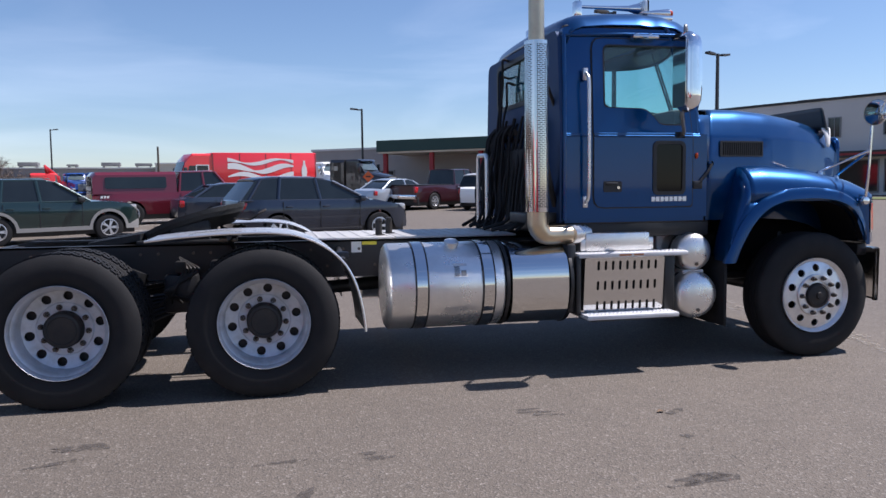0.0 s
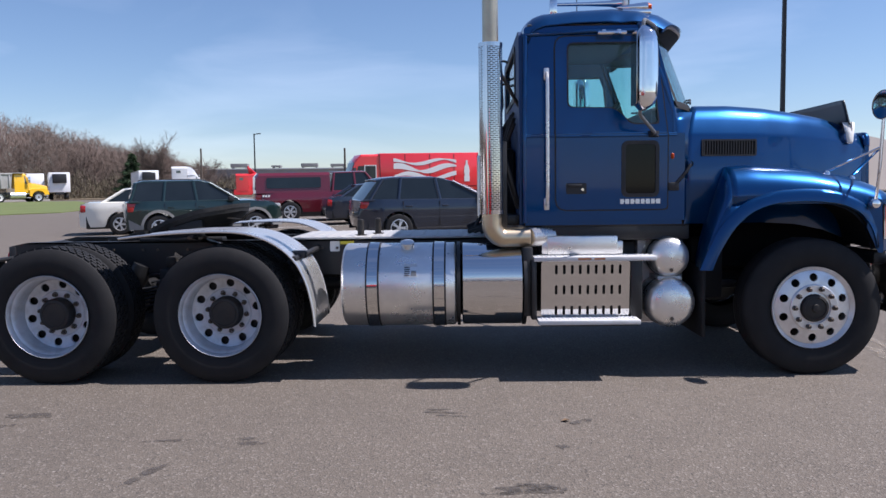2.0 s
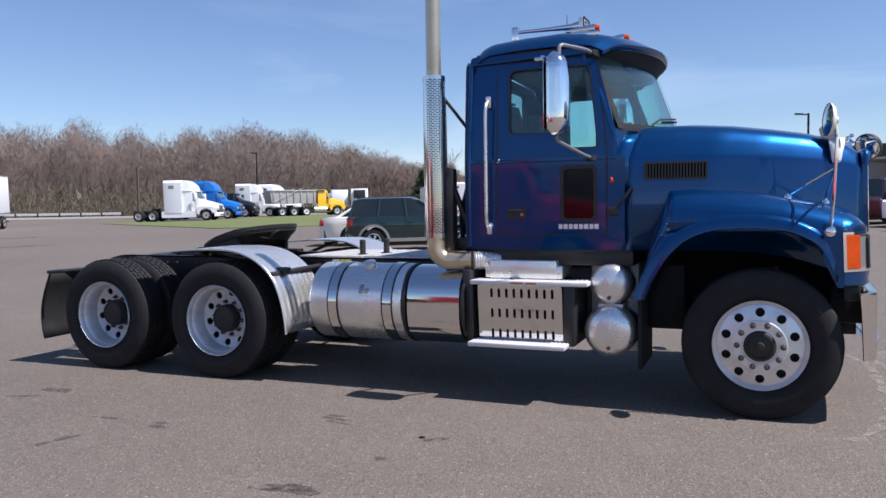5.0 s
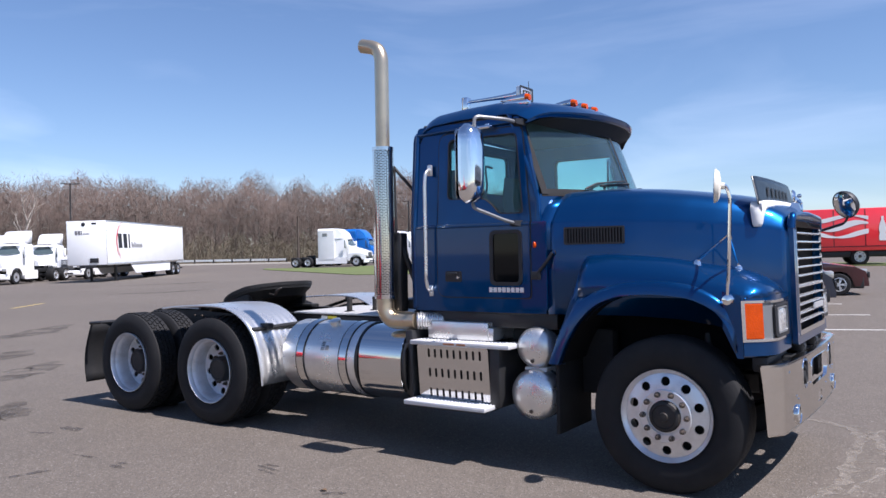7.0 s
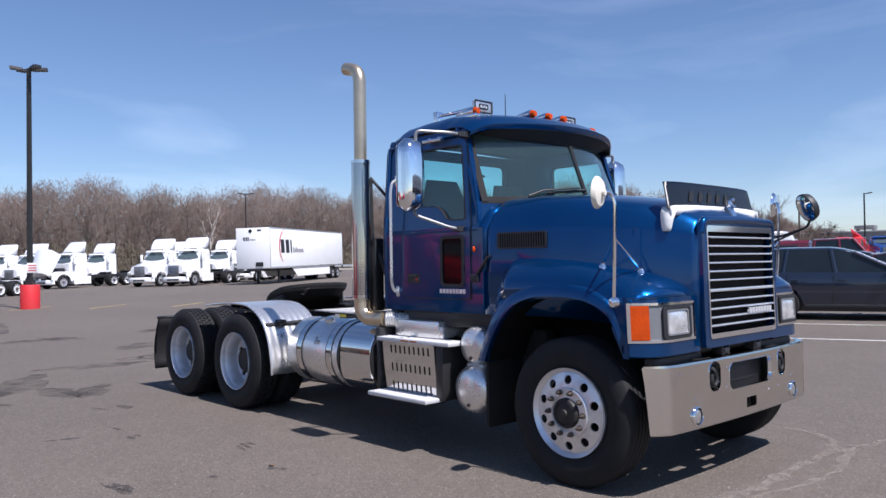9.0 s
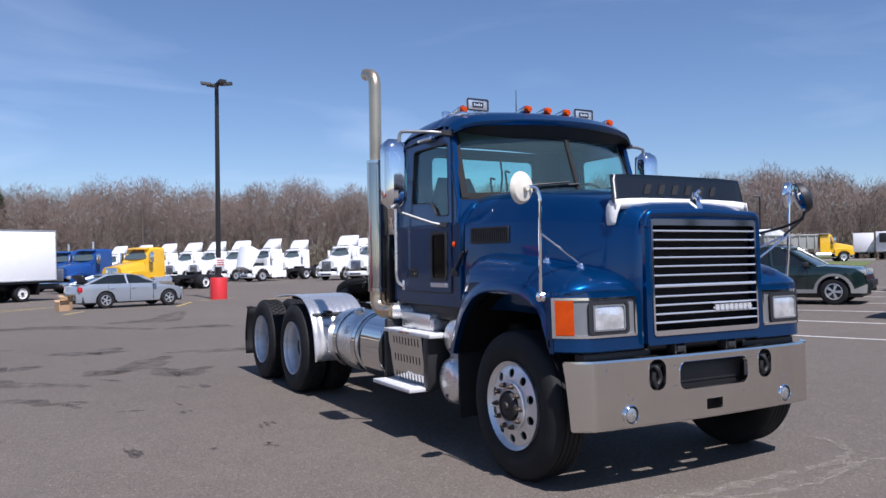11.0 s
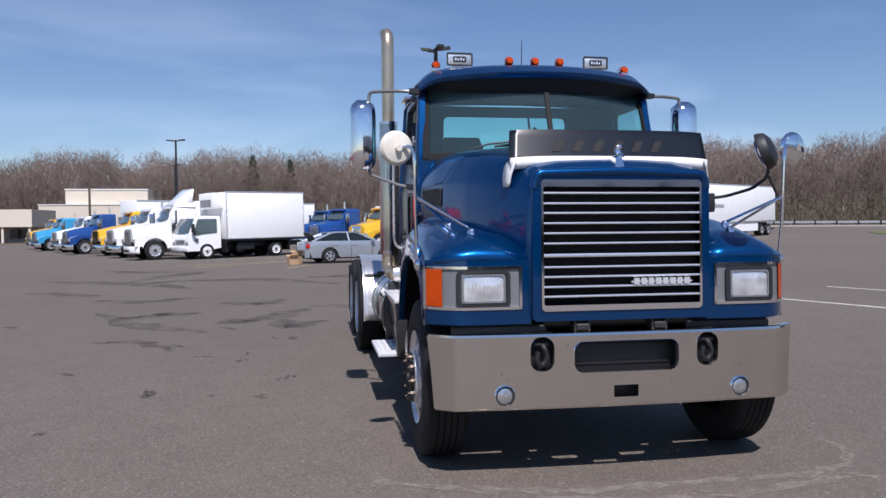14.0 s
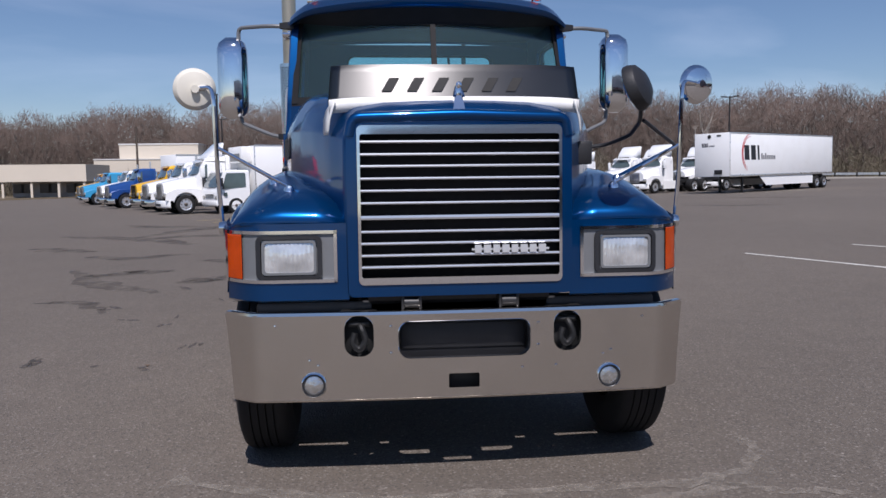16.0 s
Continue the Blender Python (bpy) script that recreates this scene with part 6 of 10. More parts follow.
for _s in (-1, 1):
    bm = bmn()
    ring = []
    path = smooth_path([(x, 0, z) for x, z in FEN], 0.07, 3)
    for k, p in enumerate(path):
        nx, nz = 0.0, 0.0
        row = []
        for j in range(33):
            f = j / 32
            ripple = 0.006 * (0.5 - 0.5 * math.cos(2 * math.pi * 8 * f)) if p.z < 1.06 else 0.0
            row.append((p.x + ripple, _s * lerp(1.235, 0.62, f), p.z + ripple * 0.3))
        ring.append(row)
    quads(bm, ring, closed=False)
    hf = part("half_fender", bm, polished, truck, "polished ribbed half fender over the drive wheel", angle=60)
    md = hf.modifiers.new("thickness", 'SOLIDIFY')
    md.thickness = 0.006
    bm = bmn()
    tube(bm, [(p.x, _s * 1.236, p.z - 0.004) for p in path], 0.009, n=6)
    tube(bm, [(p.x, _s * 0.62, p.z - 0.004) for p in path], 0.009, n=6)
    part("rolled_edge", bm, polished, hf)
    bm = bmn()
    tube(bm, [(-3.80, _s * 1.22, 0.905), (-3.76, _s * 0.44, 0.93)], 0.022, n=10)
    box(bm, -3.86, -3.74, _s * 1.0, _s * 1.08, 0.90, 0.955, 0.01)
    part("fender_mount", bm, black_plastic, hf)
    bm = bmn()
    tube(bm, [(-4.55, _s * 1.2, 1.085), (-4.55, _s * 0.44, 0.96)], 0.018, n=8)
    part("fender_mount", bm, black_plastic, hf)
    bm = bmn()
    box(bm, -4.62, -4.50, _s * 0.98, _s * 1.10, 1.05, 1.075, 0.006)
    part("fender_clamp", bm, nut_mat, hf)
    # rear mud flap on its hanger
    bm = bmn()
    rr = []
    for j in range(8):
        f = j / 7
        rr.append([(-6.29 - 0.10 * math.sin(f * 2.6) - 0.05 * f + 0.012 * math.sin(6 * y), _s * y, lerp(0.87, 0.24, f)) for y in (1.285, 1.12, 0.95, 0.78, 0.62)])
    quads(bm, rr, closed=False)
    mf = part("mud_flap", bm, rubber, truck, "black rubber mud flap", angle=60)
    md = mf.modifiers.new("thickness", 'SOLIDIFY')
    md.thickness = 0.01
    bm = bmn()
    tube(bm, [(-6.27, _s * 0.43, 0.88), (-6.29, _s * 1.285, 0.885)], 0.018, n=8)
    tube(bm, [(-6.29, _s * 1.285, 0.885), (-6.10, _s * 1.27, 0.90)], 0.014, n=8)
    part("flap_hanger", bm, black_paint, mf)
bm = bmn()
box(bm, -6.36, -6.30, -0.45, 0.45, 0.78, 0.97, 0.01)
part("tail_crossbar", bm, black_paint, truck)
for _y in (-0.36, 0.36):
    bm = bmn()
    revolve(bm, [(0.055, 0.0), (0.055, -0.03), (0.03, -0.04), (0.0, -0.04)], (-6.36, _y, 0.88), (1, 0, 0), 18)
    part("tail_lamp", bm, red_lens, truck, "round red tail lamp")
# brake chambers, torque rods and air lines between the tandem wheels
for _x in (-4.29, -5.58):
    for _s in (-1, 1):
        bm = bmn()
        revolve(bm, [(0.0, -0.1), (0.075, -0.095), (0.085, -0.02), (0.085, 0.02), (0.075, 0.095), (0.0, 0.1)], (_x + 0.30, _s * 0.42, 0.72), (0.4, 0, 0.9), 18)
        part("brake_chamber", bm, black_paint, truck)
bm = bmn()
for k in range(5):
    tube(bm, [(-4.95, -0.46, 0.9), (-4.9 + 0.03 * k, -0.62, 0.82), (-4.98 - 0.02 * k, -0.66, 0.66), (-5.1 + 0.1 * k, -0.55, 0.55)], 0.010, n=6, bend=0.05)
box(bm, -4.97, -4.89, -0.62, -0.45, 0.80, 0.88, 0.01)
part("tandem_air_line", bm, hub_mat, truck)


# ---- other vehicles: materials ----
def car_paint(name, color, metal=0.25, rough=0.28):
    return material(name, color, rough=rough, metal=metal, coat=1.0, vary=0.05, scale=2, grime=tuple(c * 0.9 + 0.006 for c in color), grime_scale=1.5, grime_amount=0.25, rvary=0.06)


p_white = car_paint("white_truck_paint", (0.90, 0.90, 0.89), 0.0)
p_offwhite = car_paint("cream_white_paint", (0.84, 0.81, 0.72), 0.0)
p_darkblue = car_paint("slate_blue_paint", (0.014, 0.021, 0.040), 0.35)
p_green = car_paint("dark_green_paint", (0.010, 0.028, 0.026), 0.35)
p_maroon = car_paint("maroon_paint", (0.15, 0.010, 0.022), 0.3)
p_darkred = car_paint("dark_red_paint", (0.045, 0.006, 0.010), 0.3)
p_greyblue = car_paint("grey_blue_paint", (0.035, 0.046, 0.070), 0.4)
p_silver = car_paint("silver_paint", (0.38, 0.42, 0.47), 0.45)
p_palesilver = car_paint("pale_silver_paint", (0.50, 0.54, 0.60), 0.4)
p_red = car_paint("bright_red_paint", (0.85, 0.028, 0.036), 0.0)
p_yellow = car_paint("yellow_truck_paint", (0.80, 0.45, 0.012), 0.0)
p_royal = car_paint("royal_blue_paint", (0.012, 0.065, 0.26), 0.1)
p_sky = car_paint("light_blue_paint", (0.05, 0.33, 0.58), 0.0)
p_vivid = car_paint("vivid_blue_paint", (0.01, 0.16, 0.55), 0.1)
p_orange = car_paint("orange_paint", (0.75, 0.13, 0.02), 0.0)
p_black = car_paint("black_truck_paint", (0.012, 0.012, 0.014), 0.1)
cladding = material("grey_cladding", (0.24, 0.235, 0.225), rough=0.65, vary=0.1, scale=6)
bg_rim = material("bright_wheel", (0.62, 0.63, 0.65), rough=0.35, metal=0.7, vary=0.12, scale=12)
white_rim = material("white_steel_wheel", (0.70, 0.70, 0.68), rough=0.5, vary=0.1, scale=10)
box_white = material("white_box_panel", (0.89, 0.89, 0.88), rough=0.42, vary=0.03, scale=0.7, grime=(0.74, 0.72, 0.68), grime_scale=0.8, grime_amount=0.3)
alu_dump = material("dull_dump_body", (0.42, 0.41, 0.39), rough=0.5, metal=0.4, vary=0.12, scale=2, grime=(0.28, 0.25, 0.21), grime_scale=1.5, grime_amount=0.6)
bar_black = material("sign_black", (0.02, 0.02, 0.025), rough=0.5)
bar_grey = material("sign_grey", (0.16, 0.16, 0.17), rough=0.5)
bar_red = material("sign_red", (0.55, 0.02, 0.03), rough=0.5)
bar_white = material("sign_white", (0.82, 0.80, 0.78), rough=0.5)
light_clear = material("clear_lamp", (0.46, 0.45, 0.42), rough=0.15, metal=0.3, coat=0.8, vary=0.1, scale=20)
cardboard = material("cardboard", (0.42, 0.27, 0.15), rough=0.85, vary=0.12, scale=7, bump=0.2, bscale=30)

_WHEELS = {}


def bg_wheel(parent, at, r, w, flip, rim=None, name="wheel", spokes=0):
    """A simple road wheel; meshes are shared between alike wheels."""
    rim = rim or bg_rim
    key = (r, w, rim.name, spokes)
    if key not in _WHEELS:
        bm = bmn()
        rr = r * 0.62
        revolve(bm, [(rr, 0.02 * w), (r * 0.8, 0.0), (r * 0.93, 0.04 * w), (r, 0.16 * w), (r, 0.84 * w), (r * 0.93, 0.96 * w), (r * 0.8, w), (rr, w)], (0, 0, 0), (0, 1, 0), 28)
        t = part(name, bm, rubber, parent)
        bm = bmn()
        if spokes:
            revolve(bm, [(rr, 0.02 * w), (rr * 0.93, 0.0), (rr * 0.88, 0.10 * w), (rr * 0.86, 0.5 * w)], (0, 0, 0), (0, 1, 0), 28)
            for k in range(spokes):
                for d in (-0.13, 0.13):
                    a = 2 * math.pi * k / spokes + d
                    b = 2 * math.pi * k / spokes + d * 0.8
                    quads(bm, [[(rr * 0.16 * math.cos(b + e), 0.03 * w, rr * 0.16 * math.sin(b + e)) for e in (-0.5, 0.5)], [(rr * 0.90 * math.cos(a + e), 0.06 * w, rr * 0.90 * math.sin(a + e)) for e in (-0.085, 0.085)]], closed=False)
            revolve(bm, [(rr * 0.24, 0.05 * w), (rr * 0.22, 0.0), (0, 0.0)], (0, 0, 0), (0, 1, 0), 14)
            rb = part("rim", bm, rim, t)
            bm = bmn()
            revolve(bm, [(rr * 0.9, 0.3 * w), (0, 0.32 * w)], (0, 0, 0), (0, 1, 0), 16)
            dk = part("brake_disc", bm, black_paint, t)
            _WHEELS[key] = (t.data, [("rim", rb.data), ("brake_disc", dk.data)])
        else:
            disc_with_holes(bm, rr, rr * 0.28, rr * 0.09, rr * 0.74, 8, lambda q: interp(q, [0, rr * 0.5, rr * 0.9, rr], [0.12 * w, 0.10 * w, 0.16 * w, 0.05 * w]), 0.01)
            rb = part("rim", bm, rim, t)
            bm = bmn()
            revolve(bm, [(rr * 0.3, 0.15 * w), (rr * 0.28, 0.0), (rr * 0.2, -0.06 * w), (0, -0.06 * w)], (0, 0, 0), (0, 1, 0), 14)
            hb = part("hub", bm, nut_mat, t)
            bm = bmn()
            revolve(bm, [(rr * 0.95, 0.4 * w), (0, 0.42 * w)], (0, 0, 0), (0, 1, 0), 14)
            dk = part("brake_drum", bm, black_paint, t)
            _WHEELS[key] = (t.data, [("rim", rb.data), ("hub", hb.data), ("brake_drum", dk.data)])
    else:
        data, subs = _WHEELS[key]
        t = new(name, data)
        t.parent = parent
        for n, d in subs:
            o = new(n, d)
            o.parent = t
    t.matrix_basis = pose(at[0], at[1], at[2], 0, 0, 180 if flip else 0)
    return t


def heading(x, y, deg, z=None):
    """A pose on the lot: the vehicle's front points along deg (0: +x, 90: +y), tipped with the ground."""
    z0 = terrain(x, y) if z is None else z
    e = 2.0
    c, s = math.cos(radians(deg)), math.sin(radians(deg))
    pitch = math.atan2(terrain(x + e * c, y + e * s) - terrain(x - e * c, y - e * s), 2 * e)
    roll = math.atan2(terrain(x - e * s, y + e * c) - terrain(x + e * s, y - e * c), 2 * e)
    return Matrix.Translation((x, y, z0)) @ Matrix.Rotation(radians(deg), 4, 'Z') @ Matrix.Rotation(-pitch, 4, 'Y') @ Matrix.Rotation(roll, 4, 'X')


def car(name, m, label, category, paint, top, W, wheels, r, roof, belt_in=0.05, roof_in=0.19, clad=None, spokes=5, lamps=None, tail=None, pillars=(), seams=(), group="", rack=False, glass_pts=None, sill=0.26, rim=None, trunk_open=False):
    """A passenger car. top: outline of body from rear bumper over deck and hood to front bumper, as (x, z).
    roof: glasshouse outline as four or more (x, z) from rear belt over the roof to the front belt. wheels: rear and front x."""
    t = thing(name, m, label, category, group)
    x_r, x_f = top[0][0], top[-1][0]
    half = (x_f - x_r) / 2
    mid = (x_f + x_r) / 2

    def wy(x):
        a = abs(x - mid) / half
        return W / 2 - 0.20 * max(0, (a - 0.72) / 0.28) ** 2
    arch = []
    for wx in wheels:
        ra = r * 1.18
        z0 = sill
        a0 = math.asin(max(-1, min(1, (z0 - r) / ra)))
        arch.append([(wx + ra * math.cos(a), r + ra * math.sin(a)) for a in [lerp(math.pi - a0, a0, i / 12) for i in range(13)]])
    bm = bmn()
    def crossing(line, x):
        """Heights at which an outline crosses x."""
        zs = []
        for (xa, za), (xb, zb) in zip(line, line[1:]):
            if min(xa, xb) - 1e-6 <= x <= max(xa, xb) + 1e-6:
                zs.append(max(za, zb) if abs(xb - xa) < 1e-6 else lerp(za, zb, (x - xa) / (xb - xa)))
        return zs

    def tuck(z):
        return interp(z, [0.2, 0.42, 0.58, 0.80, 0.90, 1.0, 1.2], [0.06, 0.022, 0.012, 0.0, 0.006, 0.028, 0.07])
    lo_x, hi_x = min(p[0] for p in top), max(p[0] for p in top)
    xs = sorted({round(lerp(lo_x + 0.002, hi_x - 0.002, i / 46), 4) for i in range(47)} | {round(x, 4) for ar in arch for x, z in ar})
    for s in (-1, 1):
        cols = []
        for x in xs:
            zs = crossing(top, x)
            zt = max(zs)
            inside = [wx for wx in wheels if abs(x - wx) < r * 1.18]
            zl = sill if not inside else max(sill, r + math.sqrt(max(0.0, (r * 1.18) ** 2 - (x - inside[0]) ** 2)))
            zl = min(zl, zt - 0.01)
            cols.append([(x, s * (wy(x) - tuck(lerp(zl, zt, k / 8))), lerp(zl, zt, k / 8)) for k in range(9)])
        quads(bm, cols, closed=False)
    rings = []
    dense_top = []
    for (xa, za), (xb, zb) in zip(top, top[1:]):
        for i in range(3):
            dense_top.append((lerp(xa, xb, i / 3), lerp(za, zb, i / 3)))
    dense_top.append(top[-1])
    for x, z in dense_top:
        w = wy(x) - tuck(z)
        bow = 0.05 if x < mid else 0.07
        sgn = -1 if x < mid else 1
        endness = max(0, (abs(x - mid) / half - 0.9) / 0.1)
        rings.append([(x + sgn * endness * bow * (1 - (k / 4) ** 2), k / 4 * w, z + 0.03 * (1 - (k / 4) ** 2) * (1 - endness)) for k in range(-4, 5)])
    quads(bm, rings, closed=False)
    body = part("body", bm, paint, t, angle=40)
    # dark underbody
    bm = bmn()
    box(bm, x_r + 0.15, x_f - 0.15, -W / 2 + 0.12, W / 2 - 0.12, 0.2, 0.62, 0.03)
    part("underbody", bm, black_plastic, t)
    # glasshouse
    rb = W / 2 - 0.06
    def gy(z):
        z0, z1 = roof[0][1], max(p[1] for p in roof)
        return lerp(rb - belt_in, rb - roof_in, max(0, min(1, (z - z0) / (z1 - z0))))
    bm = bmn()
    ga = [(x, -gy(z), z) for x, z in roof]
    gb = [(x, gy(z), z) for x, z in roof]
    gm = [(x + (-0.05 if i == 0 else (0.06 if i == len(roof) - 1 else 0)), 0, z + 0.0) for i, (x, z) in enumerate(roof)]
    quads(bm, [ga, [(a[0] * 0.3 + g[0] * 0.7, a[1] * 0.45, a[2]) for a, g in zip(ga, gm)], [(a[0] * 0.3 + g[0] * 0.7, a[1] * 0.45, a[2]) for a, g in zip(gb, gm)], gb], closed=False)
    bm.faces.new([bm.verts.new(p) for p in ga])
    bm.faces.new([bm.verts.new(p) for p in reversed(gb)])
    part("glasshouse", bm, car_glass, t, "dark tinted glass", angle=20)
    # roof skin
    zt = max(p[1] for p in roof)
    tops = [p for p in roof if p[1] > zt - 0.14]
    bm = bmn()
    rr = []
    for i in range(9):
        f = i / 8
        x = lerp(tops[0][0] - 0.03, tops[-1][0] + 0.03, f)
        z = interp(x, [p[0] for p in tops], [p[1] for p in tops]) + 0.012
        w = gy(z) + 0.012
        rr.append([(x, k * w, z + 0.03 * (1 - abs(k) ** 2.5) - (0.02 if abs(k) == 1 else 0)) for k in (-1, -0.9, -0.6, -0.2, 0.2, 0.6, 0.9, 1)])
    quads(bm, rr, closed=False)
    roof_ob = part("roof", bm, paint, t, angle=50)
    md = roof_ob.modifiers.new("thickness", 'SOLIDIFY')
    md.thickness, md.offset = 0.04, -1
    # pillars
    for s in (-1, 1):
        bm = bmn()
        for (xa, za), (xb, zb) in pillars:
            tube(bm, [(xa, s * (gy(za) - 0.012), za), (xb, s * (gy(zb) - 0.012), zb)], 0.048, n=8)
        tube(bm, [(roof[0][0], s * (gy(roof[0][1]) + 0.006), roof[0][1] + 0.01), (roof[-1][0], s * (gy(roof[-1][1]) + 0.006), roof[-1][1] + 0.01)], 0.03, n=6)
        part("pillar", bm, paint, t, angle=60)
        # mirror, handles, seams
        fx = pillars[0][0][0] if pillars else roof[-1][0]
        bm = bmn()
        box(bm, fx - 0.32, fx - 0.16, s * (W / 2 - 0.02), s * (W / 2 + 0.16), roof[-1][1] - 0.01, roof[-1][1] + 0.13, 0.03)
        part("door_mirror", bm, black_plastic if clad is not None else paint, t)
        bm = bmn()
        for sx in seams:
            box(bm, sx - 0.005, sx + 0.005, s * (W / 2 - 0.03), s * (W / 2 + 0.003), sill + 0.08, roof[0][1] - 0.03)
        part("door_seam", bm, black_plastic, t)
        for sx in seams[1:]:
            bm = bmn()
            box(bm, sx + 0.06, sx + 0.24, s * (W / 2 - 0.03), s * (W / 2 + 0.022), roof[0][1] - 0.17, roof[0][1] - 0.13, 0.01)
            part("door_handle", bm, paint, t)
        if clad is not None:
            bm = bmn()
            lo = [(x_r + 0.04, sill - 0.01)] + [(x, z) for x, z in arch[0]] + [(x, z) for x, z in arch[1]] + [(x_f - 0.04, sill - 0.01)]
            hi = []
            for ar, wx in zip(arch, wheels):
                hi.append([(wx + (x - wx) * 1.17, r + (z - r) * 1.17) for x, z in ar])
            up = [(x_f - 0.02, 0.56)] + [(x, max(z, 0.42)) for x, z in hi[1][::-1]] + [(x, max(z, 0.42)) for x, z in hi[0][::-1]] + [(x_r + 0.02, 0.60)]
            plate(bm, lo + up, (), lambda u, v, w, s=s: (u, s * (wy(u) - 0.02 + w), v), 0.045)
            part("cladding", bm, clad, t, "grey lower body cladding")
    for wx in wheels:
        for s in (-1, 1):
            bg_wheel(t, (wx, s * (W / 2 + 0.005), r), r, 0.21, s > 0, rim or bg_rim, spokes=spokes)
    # lamps
    zl, zt2 = (0.66, 0.84) if lamps is None else lamps
    tz0, tz1 = (0.75, 0.98) if tail is None else tail
    for s in (-1, 1):
        bm = bmn()
        xa = x_f - 0.10
        box(bm, xa - 0.16, xa + 0.05, s * (wy(x_f) - 0.26), s * (wy(x_f - 0.06) - 0.004), zl, zt2, 0.04)
        part("headlamp", bm, light_clear, t)
        bm = bmn()
        box(bm, x_r + 0.0, x_r + 0.24, s * (wy(x_r) - 0.12), s * (wy(x_r + 0.15) + 0.002), tz0, tz1, 0.035)
        part("tail_lamp", bm, red_lens, t, "red tail lamp")
    bm = bmn()
    box(bm, x_f - 0.12, x_f + 0.075, -0.42, 0.42, 0.48, 0.66, 0.02)
    part("front_grille", bm, black_plastic, t)
    bm = bmn()
    box(bm, x_r - 0.065, x_r - 0.02, -0.15, 0.15, 0.62, 0.72, 0.004)
    part("plate_bar", bm, bar_white, t, "plain white plate")
    if rack:
        for s in (-1, 1):
            bm = bmn()
            tube(bm, [(tops[0][0] + 0.1, s * (gy(zt) - 0.06), zt + 0.02), (tops[0][0] + 0.2, s * (gy(zt) - 0.06), zt + 0.05), (tops[-1][0] - 0.25, s * (gy(zt) - 0.06), zt + 0.05), (tops[-1][0] - 0.1, s * (gy(zt) - 0.06), zt + 0.02)], 0.016, n=6, bend=0.05)
            part("roof_rail", bm, black_plastic, t)
    if trunk_open:
        bm = bmn()
        plate(bm, rrect(-0.55, 0.55, 0, 0.62, 0.1), (), lambda u, v, w: (x_r + 0.55 - 0.45 * v - w * 0.9, u, 1.0 + 0.62 * v - w * 0.4), 0.05)
        part("open_boot_lid", bm, black_plastic, t, "raised boot lid")
        bm = bmn()
        box(bm, x_r + 0.08, x_r + 0.55, -0.5, 0.5, 0.93, 0.975)
        part("boot_well", bm, black_plastic, t)
    return t


